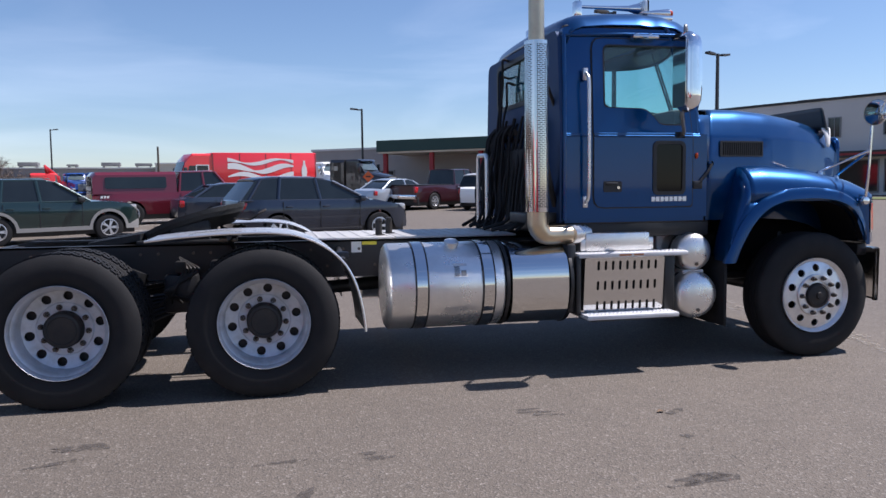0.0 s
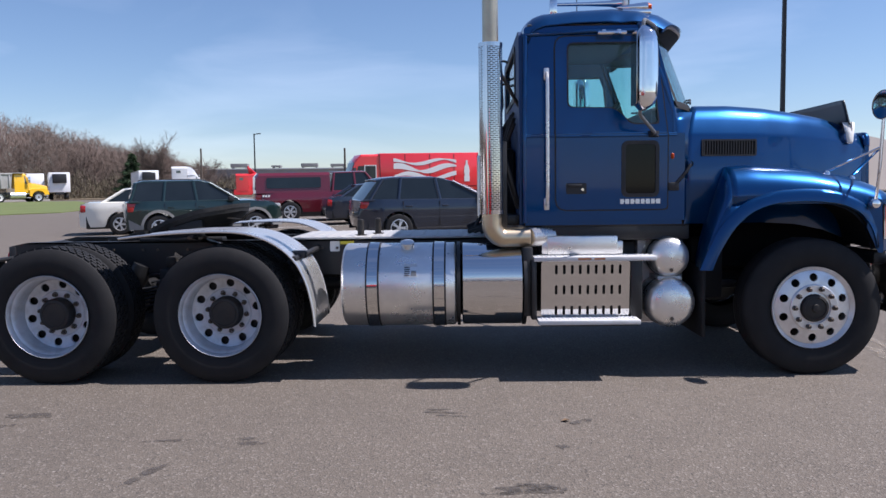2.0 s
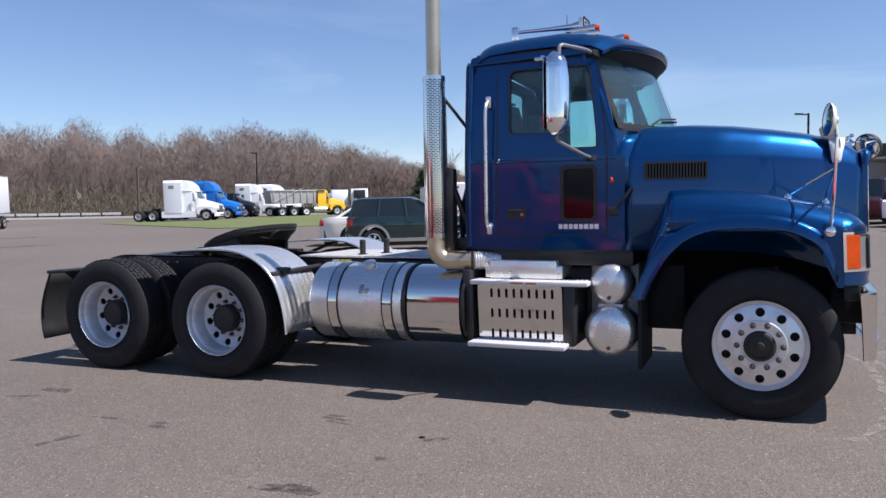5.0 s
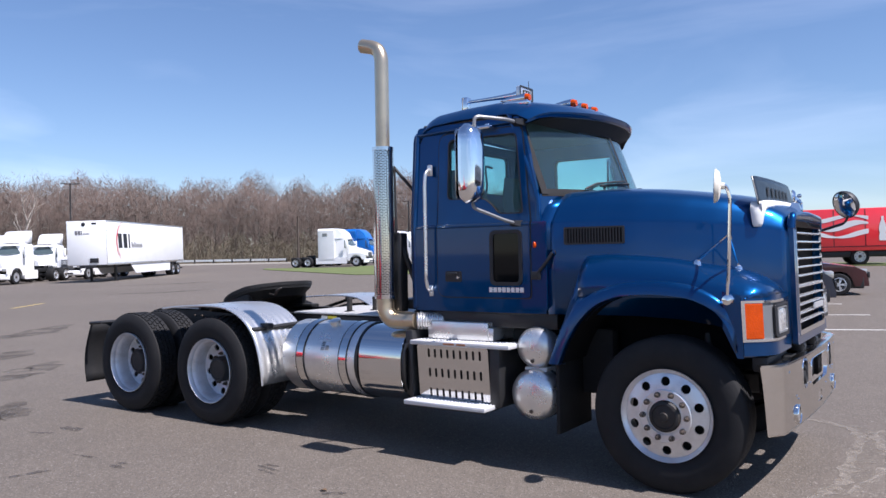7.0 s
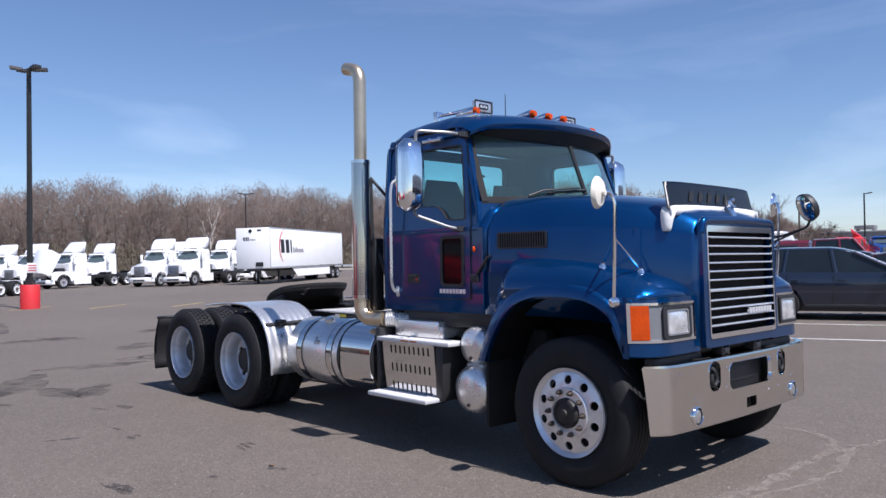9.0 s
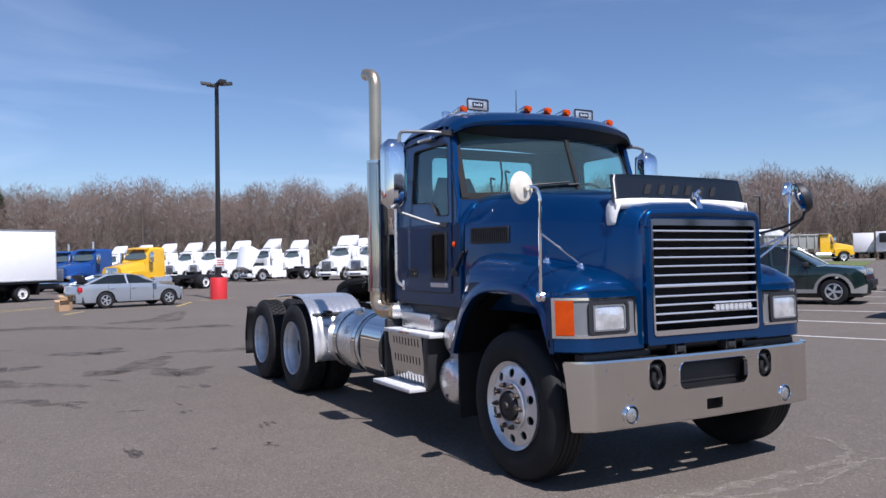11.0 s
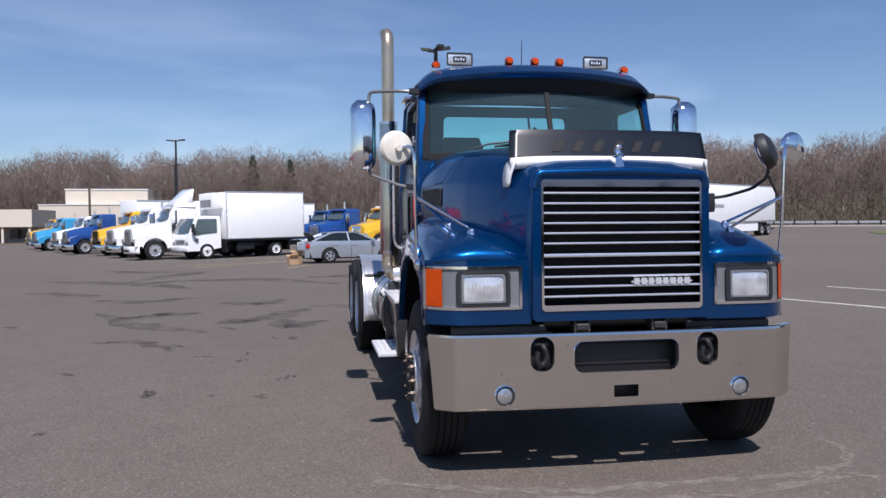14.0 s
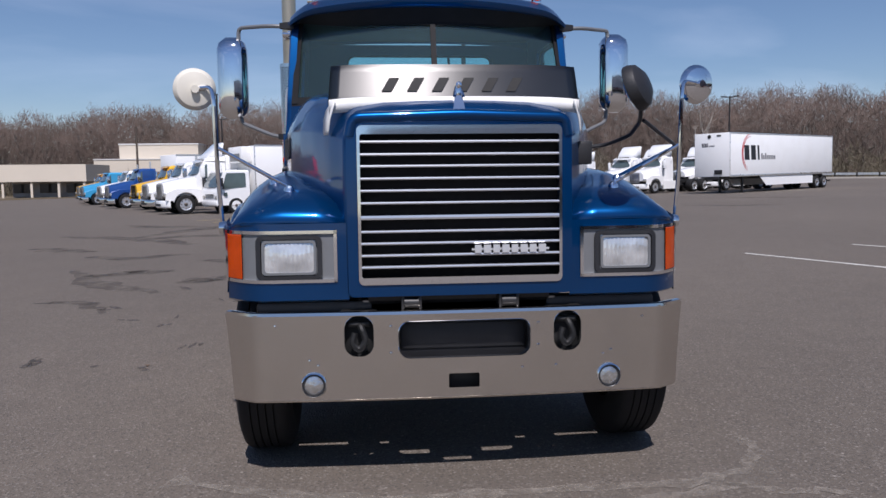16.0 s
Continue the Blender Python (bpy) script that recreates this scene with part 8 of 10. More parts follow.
def delivery_truck(m, label):
    """Red beverage delivery truck with roll-up bays; origin on the ground under the front axle."""
    t = thing("delivery_truck", m, label, "delivery truck")
    L = -6.8
    bm = bmn()
    box(bm, L, -0.75, -1.2, 1.2, 0.75, 2.95, 0.05)
    bd = part("cargo_body", bm, p_red, t, "bright red slab-sided beverage body")
    bm = bmn()
    sec = []
    for x, top, w in ((-0.76, 2.9, 1.18), (0.25, 2.9, 1.14), (0.62, 2.55, 1.10), (0.95, 1.55, 1.08), (1.5, 1.3, 1.0), (1.62, 1.1, 0.98), (1.62, 0.55, 0.98)):
        sec.append([(x, -w, 0.6), (x, -w, min(1.4, top)), (x, -w * 0.98, top - 0.1 if top > 1.5 else top), (x, -w * 0.88, top), (x, w * 0.88, top), (x, w * 0.98, top - 0.1 if top > 1.5 else top), (x, w, min(1.4, top)), (x, w, 0.6)])
    quads(bm, sec, True, True, True)
    cab = part("cab", bm, p_red, t, angle=30)
    bm = bmn()
    quads(bm, [[(0.66, -0.98, 2.46), (0.70, 0, 2.46), (0.66, 0.98, 2.46)], [(0.965, -1.0, 1.58), (1.0, 0, 1.56), (0.965, 1.0, 1.58)]], closed=False)
    part("windscreen", bm, car_glass, cab)
    for s in (-1, 1):
        bm = bmn()
        plate(bm, rounded([(-0.55, 1.45), (0.70, 1.45), (0.45, 2.25), (-0.55, 2.25)], 0.05), (), lambda u, v, w, s=s: (u, s * (1.165 + 0.0 - 0.02 * max(0, v - 1.4) + w), v), 0.01)
        part("side_window", bm, car_glass, cab)
        bm = bmn()
        plate(bm, rrect(-0.60, 0.12, 1.40, 2.30, 0.05), [rrect(-0.54, 0.06, 1.46, 2.24, 0.03)], lambda u, v, w, s=s: (u, s * (1.17 + w), v), 0.012)
        part("window_frame", bm, polished, cab)
        bm = bmn()
        box(bm, 1.35, 1.6, s * 0.62, s * 0.92, 0.95, 1.15, 0.03)
        part("headlamp", bm, light_clear, cab)
        bm = bmn()
        box(bm, 0.62, 0.80, s * 1.3, s * 1.45, 1.55, 2.15, 0.03)
        tube(bm, [(0.6, s * 1.1, 2.1), (0.7, s * 1.37, 2.15), (0.7, s * 1.37, 1.5), (0.6, s * 1.1, 1.5)], 0.015, n=6)
        part("side_mirror", bm, black_plastic, cab)
        # roll-up bay seams
        bm = bmn()
        for k in range(5):
            x = lerp(L + 0.06, -0.80, k / 4)
            box(bm, x - 0.02, x + 0.02, s * 1.2, s * 1.206, 1.0, 2.9)
        box(bm, L + 0.05, -0.8, s * 1.2, s * 1.212, 0.96, 1.0)
        part("bay_seam", bm, p_darkred, bd)
        # flowing white emblem as plain ribbons, and a bottle shape
        bm = bmn()
        for z0, dz, ph, th in ((1.62, 0.30, 0.0, 0.13), (2.05, 0.34, 1.1, 0.17), (2.45, 0.26, 2.0, 0.11)):
            pts = [(lerp(-1.6, -5.4, i / 30), z0 + dz * 0.5 * math.sin(i / 30 * 7.5 + ph), th * (0.25 + 0.75 * abs(math.sin(i / 30 * 5.2 + ph)))) for i in range(31)]
            quads(bm, [[(x, s * 1.2125, z + w2) for x, z, w2 in pts], [(x, s * 1.2125, z - w2) for x, z, w2 in pts]], closed=False)
        part("body_emblem", bm, bar_white, bd, "white flowing ribbon emblem", angle=0)
        bm = bmn()
        prof = [(0.16, 1.25), (0.17, 1.5), (0.14, 1.65), (0.17, 1.85), (0.14, 2.1), (0.06, 2.3), (0.055, 2.5)]
        pl = [(-6.05 - w, z) for w, z in prof] + [(-6.05 + w, z) for w, z in reversed(prof)]
        plate(bm, pl, (), lambda u, v, w, s=s: (u, s * (1.208 + w), v), 0.006)
        part("bottle_emblem", bm, bar_white, bd)
        bg_wheel(t, (0.35, s * 1.08, 0.45), 0.45, 0.25, s > 0, white_rim, "front_wheel")
        bg_wheel(t, (-5.0, s * 1.1, 0.45), 0.45, 0.45, s > 0, white_rim, "rear_wheel")
    bm = bmn()
    box(bm, L + 0.1, 1.5, -1.0, 1.0, 0.42, 0.74, 0.02)
    box(bm, 1.55, 1.72, -1.05, 1.05, 0.45, 0.72, 0.03)
    part("chassis", bm, black_paint, t)
    bm = bmn()
    box(bm, 1.6, 1.66, -0.55, 0.55, 0.78, 1.18, 0.02)
    part("front_grille", bm, grey_bezel, t)
    return t


def pickup(name, m, label, paint, cap=False, group=""):
    top = [(-1.25, 0.52), (-1.27, 1.12), (1.55, 1.14), (1.75, 1.16), (3.4, 1.16), (4.45, 1.10), (4.62, 1.0), (4.66, 0.5)]
    t = car(name, m, label, "pickup truck", paint, top, 1.98, (0.0, 3.55), 0.395, [(1.62, 1.13), (1.72, 1.86), (2.9, 1.88), (3.55, 1.15)], spokes=6, lamps=(0.85, 1.05), tail=(0.80, 1.08), pillars=(((3.5, 1.16), (2.95, 1.86)), ((2.55, 1.15), (2.5, 1.88)), ((1.64, 1.15), (1.74, 1.86))), seams=(3.3, 2.45, 1.68), sill=0.38, group=group)
    bm = bmn()
    if cap:
        sec = []
        for x in (-1.25, -1.12, 1.45, 1.55):
            z = 1.74 if x < -1.2 else 1.88
            sec.append([(x, -0.93, 1.12), (x, -0.86, z - 0.10), (x, -0.7, z), (x, 0.7, z), (x, 0.86, z - 0.10), (x, 0.93, 1.12)])
        quads(bm, sec, True, True, True)
        c = part("bed_cap", bm, paint, t, "painted bed cap", angle=30)
        for s in (-1, 1):
            bm = bmn()
            plate(bm, rrect(-0.85, 1.2, 1.30, 1.70, 0.06), (), lambda u, v, w, s=s: (u, s * (0.945 - 0.1 * (v - 1.12) + w), v), 0.012)
            part("cap_window", bm, car_glass, c)
        bm = bmn()
        plate(bm, rrect(-0.7, 0.7, 1.25, 1.68, 0.06), (), lambda u, v, w: (-1.262 - w - 0.0 + 0.05 * (v - 1.2), u, v), 0.012)
        part("cap_window", bm, car_glass, c)
        for s in (-1, 1):
            bm = bmn()
            for i in range(3):
                plate(bm, [(-1.02 + i * 0.1, 0.98), (-0.95 + i * 0.1, 0.98), (-0.93 + i * 0.1, 1.06), (-1.0 + i * 0.1, 1.06)], (), lambda u, v, w, s=s: (u, s * (0.985 + w), v), 0.004)
            part("side_sticker", bm, bar_white, t)
    else:
        box(bm, -1.15, 1.45, -0.82, 0.82, 1.135, 1.175)
        part("bed_liner", bm, black_plastic, t)
    bm = bmn()
    box(bm, -1.42, -1.26, -0.95, 0.95, 0.52, 0.72, 0.03)
    part("rear_bumper", bm, chrome, t)
    return t


def dump_truck(m, label):
    t = semi("dump_truck", m, label, p_yellow, fairing=False, wb=5.6, tandem=True, skirt=False, category="dump truck", grille_mat=black_plastic)
    bm = bmn()
    quads(bm, [[(-7.4, -1.22, 1.35), (-2.55, -1.22, 1.35), (-2.55, 1.22, 1.35), (-7.4, 1.22, 1.35)], [(-7.6, -1.25, 2.75), (-2.4, -1.25, 2.75), (-2.4, 1.25, 2.75), (-7.6, 1.25, 2.75)]], True, True, True)
    d = part("dump_body", bm, alu_dump, t, "dull grey ribbed dump body")
    for s in (-1, 1):
        bm = bmn()
        for k in range(7):
            x = -7.2 + k * 0.75
            box(bm, x - 0.05, x + 0.05, s * 1.22, s * 1.32, 1.4, 2.75, 0.01)
        box(bm, -7.6, -2.4, s * 1.24, s * 1.34, 2.66, 2.80, 0.02)
        tube(bm, [(-7.3, s * 1.35, 1.5), (-4.0, s * 1.36, 3.0)], 0.03, n=6)
        part("body_rib", bm, alu_dump, d)
    bm = bmn()
    box(bm, -2.45, -1.3, -1.2, 1.2, 2.78, 2.84, 0.02)
    part("cab_shield", bm, alu_dump, d)
    for s in (-1, 1):
        bg_wheel(t, (-3.55, s * 1.2, 0.5), 0.5, 0.56, s > 0, white_rim, "lift_wheel")
    return t


# ---- vehicles on the lot ----
ROW = 18.0      # bearing of the parking stalls
suv_top = [(-0.98, 0.36), (-1.04, 0.62), (-1.02, 0.98), (-0.9, 1.06), (2.2, 1.06), (2.62, 1.02), (3.35, 0.88), (3.52, 0.74), (3.56, 0.36)]


CAR = 0.95


def place_cars():
    # slate-blue crossover; its rear axle is the origin
    c, s = math.cos(radians(ROW)), math.sin(radians(ROW))
    w = 0.94
    def at(fx, fy, wb, deg=ROW, half=w):
        # from the near-side front wheel to the middle of the rear axle
        cc, ss = math.cos(radians(deg)), math.sin(radians(deg))
        return heading(fx - CAR * (wb * cc + half * ss), fy - CAR * (wb * ss - half * cc), deg) @ Matrix.Scale(CAR, 4)
    car("crossover", at(-1.62, 12.5, 2.7), "dark slate-blue crossover parked beyond the tractor", "car", p_darkblue, [(-0.95, 0.40), (-1.0, 0.70), (-0.93, 1.06), (-0.8, 1.10), (2.0, 1.04), (2.62, 1.04), (3.30, 0.90), (3.55, 0.72), (3.60, 0.40)], 1.88, (0, 2.7), 0.36,
        [(-0.90, 1.06), (-0.50, 1.55), (-0.15, 1.62), (1.15, 1.61), (1.5, 1.50), (2.45, 1.03)], pillars=(((2.42, 1.04), (1.48, 1.51)), ((1.12, 1.04), (1.02, 1.61)), ((0.02, 1.05), (0.12, 1.62)), ((-0.72, 1.06), (-0.36, 1.58))), seams=(2.15, 1.08, 0.12), lamps=(0.74, 0.92), tail=(0.86, 1.04), sill=0.30, group="parked cars")
    car("suv", at(-8.20, 14.35, 2.62, 24), "dark green SUV with grey cladding, parked on the lot", "car", p_green, [(-0.82, 0.40), (-0.86, 0.68), (-0.84, 1.06), (-0.75, 1.10), (1.9, 1.04), (2.45, 1.06), (3.15, 0.98), (3.38, 0.80), (3.44, 0.40)], 1.80, (0, 2.62), 0.36,
        [(-0.78, 1.06), (-0.60, 1.57), (-0.4, 1.63), (1.15, 1.63), (1.4, 1.55), (2.2, 1.05)], pillars=(((2.18, 1.06), (1.38, 1.57)), ((1.02, 1.06), (0.95, 1.62)), ((0.12, 1.06), (0.2, 1.62)), ((-0.74, 1.06), (-0.56, 1.59))), seams=(1.98, 0.98, 0.16), clad=cladding, lamps=(0.76, 0.94), tail=(0.80, 1.06), sill=0.32, group="parked cars", rack=True)
    car("sedan", at(-10.15, 16.75, 2.8), "cream-white sedan parked beside the green SUV", "car", p_offwhite, [(-1.15, 0.38), (-1.20, 0.62), (-1.14, 0.96), (-0.9, 1.02), (0.1, 1.0), (2.3, 0.98), (3.3, 0.86), (3.62, 0.70), (3.68, 0.36)], 1.84, (0, 2.8), 0.335,
        [(-0.55, 1.0), (0.15, 1.40), (0.5, 1.45), (1.35, 1.44), (1.65, 1.36), (2.35, 0.98)], roof_in=0.22, pillars=(((2.32, 0.98), (1.62, 1.38)), ((1.05, 0.98), (1.0, 1.44)), ((-0.5, 1.0), (0.15, 1.4))), seams=(2.05, 1.05, 0.12), lamps=(0.62, 0.78), tail=(0.72, 0.94), group="parked cars")
    pickup("pickup_truck", at(-8.9 + 3.55 * c, 21.0 + 3.55 * s, 3.55, half=0.99), "maroon pickup truck with a matching bed cap", p_maroon, True, "parked cars")
    sedan_top = [(-1.05, 0.36), (-1.10, 0.60), (-1.04, 0.92), (-0.8, 0.98), (0.1, 0.96), (2.2, 0.95), (3.1, 0.82), (3.42, 0.66), (3.48, 0.34)]
    sedan_roof = [(-0.62, 0.96), (0.05, 1.36), (0.45, 1.43), (1.25, 1.42), (1.55, 1.34), (2.25, 0.95)]
    sp = (((2.22, 0.95), (1.52, 1.35)), ((1.0, 0.95), (0.95, 1.42)), ((-0.58, 0.96), (0.08, 1.37)))
    car("sedan", at(-7.1 + 3.7 * c, 18.5 + 3.7 * s, 2.65), "dark grey-blue sedan between pickup and crossover", "car", p_greyblue, sedan_top, 1.78, (0, 2.65), 0.32, sedan_roof, roof_in=0.22, pillars=sp, seams=(2.0, 1.0, 0.1), lamps=(0.60, 0.76), tail=(0.68, 0.90), group="parked cars")
    car("sedan", at(-4.9 + 3.7 * c, 16.2 + 3.7 * s, 2.65), "dark red sedan beside the crossover", "car", p_darkred, sedan_top, 1.78, (0, 2.65), 0.32, sedan_roof, roof_in=0.22, pillars=sp, seams=(2.0, 1.0, 0.1), lamps=(0.60, 0.76), tail=(0.68, 0.90), group="parked cars")
    # cars before the service building
    car("sedan", heading(0.9, 30.2, 35), "pale blue sedan parked by the service building", "car", p_palesilver, sedan_top, 1.78, (0, 2.65), 0.32, sedan_roof, roof_in=0.22, pillars=sp, seams=(2.0, 1.0, 0.1), lamps=(0.60, 0.76), tail=(0.68, 0.90), group="parked cars")
    pickup("pickup_truck", heading(2.7, 29.8, 38), "dark red pickup truck with an open bed", p_darkred, False, "parked cars")
    car("suv", heading(5.3, 27.8, 50), "white SUV parked near the service building", "car", p_white, suv_top, 1.82, (0, 2.62), 0.35, [(-0.88, 1.06), (-0.62, 1.58), (-0.3, 1.64), (1.25, 1.63), (1.5, 1.55), (2.3, 1.06)], pillars=(((2.28, 1.06), (1.48, 1.57)), ((1.02, 1.06), (0.95, 1.63)), ((0.05, 1.06), (0.15, 1.63))), seams=(1.98, 0.98, 0.16), group="parked cars")
    # silver coupe-like sedan with its boot open
    d = math.degrees(math.atan2(2.5, -0.75))
    car("sedan", heading(-27.6, -1.35, d) @ Matrix.Scale(0.91, 4), "silver sedan with its boot lid raised", "car", p_silver, sedan_top, 1.82, (0, 2.7), 0.335, [(-0.85, 0.97), (0.1, 1.33), (0.5, 1.38), (1.2, 1.37), (1.5, 1.30), (2.3, 0.95)], roof_in=0.24, pillars=(((2.26, 0.95), (1.48, 1.31)), ((0.95, 0.95), (0.9, 1.37)), ((-0.8, 0.97), (0.1, 1.33))), seams=(2.0, 1.0, 0.1), lamps=(0.60, 0.76), tail=(0.68, 0.90), spokes=5, group="parked cars", trunk_open=True)


place_cars()


def carton(x, y, z, sx, sy, sz, deg, label):
    bm = bmn()
    box(bm, -sx / 2, sx / 2, -sy / 2, sy / 2, 0, sz, 0.006)
    for s in (-1, 1):
        quads(bm, [[(s * sx / 2, -sy / 2, sz), (s * sx / 2, sy / 2, sz)], [(s * (sx / 2 + 0.10), -sy / 2, sz + 0.06), (s * (sx / 2 + 0.10), sy / 2, sz + 0.06)]], closed=False)
    o = mesh_object("cardboard_box", bm, cardboard, angle=20)
    o.matrix_basis = pose(x, y, terrain(x, y) + z, 0, 0, deg)
    tagged(o, label, "box", "boxes behind the sedan")


carton(-26.3, -2.6, 0, 0.32, 0.36, 0.33, 20, "brown cardboard box on the asphalt")
carton(-26.9, -2.45, 0, 0.3, 0.3, 0.48, 50, "tall brown cardboard box behind the sedan")

delivery_truck(heading(-8.33, 38.8, 198), "red beverage delivery truck with white ribbon emblem")
trailer(heading(-46.55, 22.85, math.degrees(math.atan2(-13.2, 9.5))), "long white dry-van trailer with dark sign blocks")
box_truck(heading(-36.2, -7.55, -58), "white cab-over box truck with a cooling unit", p_white)

# white day-cab tractors in their row
PARK = -51.0
_w = semi("tractor_unit", heading(-52.7, 20.3, -60), "white day-cab tractor with roof fairing, parked in a row", p_white, group="white tractors in a row")
for _x, _y in ((-55.5, 18.9), (-66.5, 12.8), (-68.9, 11.1), (-71.2, 9.4), (-73.6, 7.5), (-77.8, 5.9), (-81.0, 3.9), (-67.9, 18.8), (-59.2, 26.2), (-55.4, 27.1), (-63.8, 24.0)):
    copy_thing(_w, heading(_x, _y, -60))
semi("tractor_unit", heading(-61.9, 14.1, -72), "white tractor with its hood tipped open", p_white, open_hood=True, group="white tractors in a row")
# coloured trucks
semi("medium_truck", heading(-45.9, 1.8, -55), "yellow bare-chassis truck with a long frame", p_yellow, fairing=False, wb=6.2, tandem=True, skirt=False, group="coloured trucks", rim=white_rim, grille_mat=chrome)
semi("medium_truck", heading(-49.2, -0.9, -55), "royal blue truck cab with a bright stack", p_royal, fairing=False, wb=5.6, skirt=False, stack=True, group="coloured trucks")
semi("medium_truck", heading(-55.1, -2.0, -55), "dark blue truck parked behind the box truck", p_royal, fairing=False, wb=5.6, skirt=False, stack=True, group="coloured trucks")
semi("tractor_unit", heading(-37.4, -10.25, -62), "white sleeper tractor beside the box truck", p_white, sleeper=1.5, fairing=True, roof_raise=0.25, skirt=True, group="coloured trucks", stack=True)
semi("tractor_unit", heading(-41.8, -12.2, -60), "white truck with chrome grille in the far row", p_white, fairing=False, skirt=False, group="coloured trucks", stack=True)
semi("medium_truck", heading(-47.2, -14.4, -60), "yellow truck in the far row", p_yellow, fairing=False, skirt=False, group="coloured trucks", grille_mat=grille_dark)
semi("medium_truck", heading(-53.0, -17.9, -60), "dark blue truck in the far row", p_royal, fairing=False, skirt=False, group="coloured trucks", stack=True)
semi("tractor_unit", heading(-59.5, -20.6, -58), "white truck in the far row", p_white, fairing=False, skirt=False, group="coloured trucks", stack=True)
semi("medium_truck", heading(-66.0, -24.2, -58), "light blue truck in the far row", p_sky, fairing=False, skirt=False, group="coloured trucks")
semi("medium_truck", heading(-73.0, -27.0, -58), "yellow truck at the end of the row", p_yellow, fairing=False, skirt=False, group="coloured trucks")
semi("medium_truck", heading(-118.0, -47.0, 150), "small white truck by the low building", p_white, fairing=False, skirt=False, group="coloured trucks")


def van_box(x, y, deg, label, L=8.0, top=3.7, unit=False):
    t = thing("cargo_body", heading(x, y, deg), label, "truck body")
    bm = bmn()
    box(bm, -L, 0, -1.25, 1.25, 1.1, top, 0.03)
    part("box_panel", bm, box_white, t)
    bm = bmn()
    box(bm, -L, 0, -0.5, 0.5, 0.8, 1.1)
    for xx in (-L + 1.0, -L + 2.3):
        for s in (-1, 1):
            cyl(bm, (xx, s * 1.25, 0.5), (xx, s * 0.7, 0.5), 0.5, n=20)
    part("running_gear", bm, black_paint, t)
    bm = bmn()
    for s in (-1, 1):
        box(bm, -L - 0.01, 0.01, s * 1.245, s * 1.262, top - 0.1, top + 0.01)
        box(bm, -L - 0.01, 0.01, s * 1.245, s * 1.262, 1.08, 1.2)
    box(bm, -L - 0.012, -L, -0.02, 0.02, 1.15, top - 0.05)
    part("edge_trim", bm, polished, t)
    if unit:
        bm = bmn()
        box(bm, 0.0, 0.35, -0.85, 0.85, 2.3, top - 0.2, 0.06)
        part("cooling_unit", bm, black_plastic, t, "dark cooling unit")
    return t


van_box(-54.7, -15.0, -50, "white cargo box behind the sleeper tractor", 4.6, 3.75)
van_box(-62.0, -10.0, -60, "white cargo box in the far row", 9.0, 3.6)
van_box(-75.0, -18.0, -60, "white cargo box at the back of the row", 9.0, 3.5)

# highway tractors by the grass
_v = semi("highway_tractor", heading(-47.3, 51.2, 20), "white aerodynamic sleeper tractor beside the grass", p_white, sleeper=1.7, fairing=False, cab_h=2.75, roof_raise=0.95, volvo=True, wb=5.6, group="highway tractors")
semi("highway_tractor", heading(-48.6, 55.9, 20), "vivid blue aerodynamic sleeper tractor", p_vivid, sleeper=1.7, fairing=False, cab_h=2.75, roof_raise=0.95, volvo=True, wb=5.6, group="highway tractors")
semi("highway_tractor", heading(-51.6, 62.6, 20), "black highway tractor beside the blue one", p_black, sleeper=1.2, fairing=False, cab_h=2.6, volvo=True, wb=5.6, group="highway tractors")
copy_thing(_v, heading(-51.8, 67.4, 20))
copy_thing(_v, heading(-51.3, 71.0, 20))
copy_thing(_v, heading(-32.6, 84.6, 18))
dump_truck(heading(-44.7, 68.9, 52), "yellow dump truck with a dull grey body")
van_box(-60.6, 97.7, 302, "white trailer behind the dump truck", 8, 3.7, False)
van_box(-55.5, 94.7, 299, "white trailer with a dark cooling unit on its front", 10, 3.7, True)
van_box(-44.4, 96.7, 293, "white trailer with a dark cooling unit, beyond the parked cars", 8, 3.7, True)
van_box(-44.5, 97.0, 298, "white trailer with a dark unit near the warehouse", 12, 3.8, True)
semi("tractor_unit", heading(-25.6, 85.0, 18), "bright red tractor parked far behind the pickup", p_red, sleeper=1.4, fairing=True, group="far tractors")
semi("tractor_unit", heading(-24.1, 83.7, -60), "dark blue tractor far across the lot", p_royal, fairing=False, group="far tractors")
semi("tractor_unit", heading(-21.6, 82.6, -60), "blue tractor far across the lot", p_royal, fairing=False, group="far tractors")
semi("medium_truck", heading(1.2, 55.2, -60), "white work truck behind the delivery truck", p_white, fairing=False, skirt=False, group="far tractors")
semi("tractor_unit", heading(3.2, 46.6, -40), "black tractor beside the service building", p_black, fairing=False, sleeper=1.2, group="far tractors")

# trucks standing behind the camera's way, seen in the polished metal
_m = semi("tractor_unit", heading(-4.6, -15.4, 0), "bright red tractor across the lot, mirrored in the chrome", p_red, sleeper=1.4, fairing=True, group="far tractors")
copy_thing(_m, heading(-15.4, -15.5, 0))
van_box(2.0, -33.0, 0, "white trailer across the lot, mirrored in the chrome", 13, 3.9)


# ---- markings, stains and cracks on the lot ----
def grow(pts, k=4, wob=0.05):
    out = []
    for a, b in zip(pts, pts[1:]):
        for i in range(k):
            f = i / k
            out.append((lerp(a[0], b[0], f) + random.uniform(-wob, wob), lerp(a[1], b[1], f) + random.uniform(-wob, wob)))
    out.append(pts[-1])
    return out


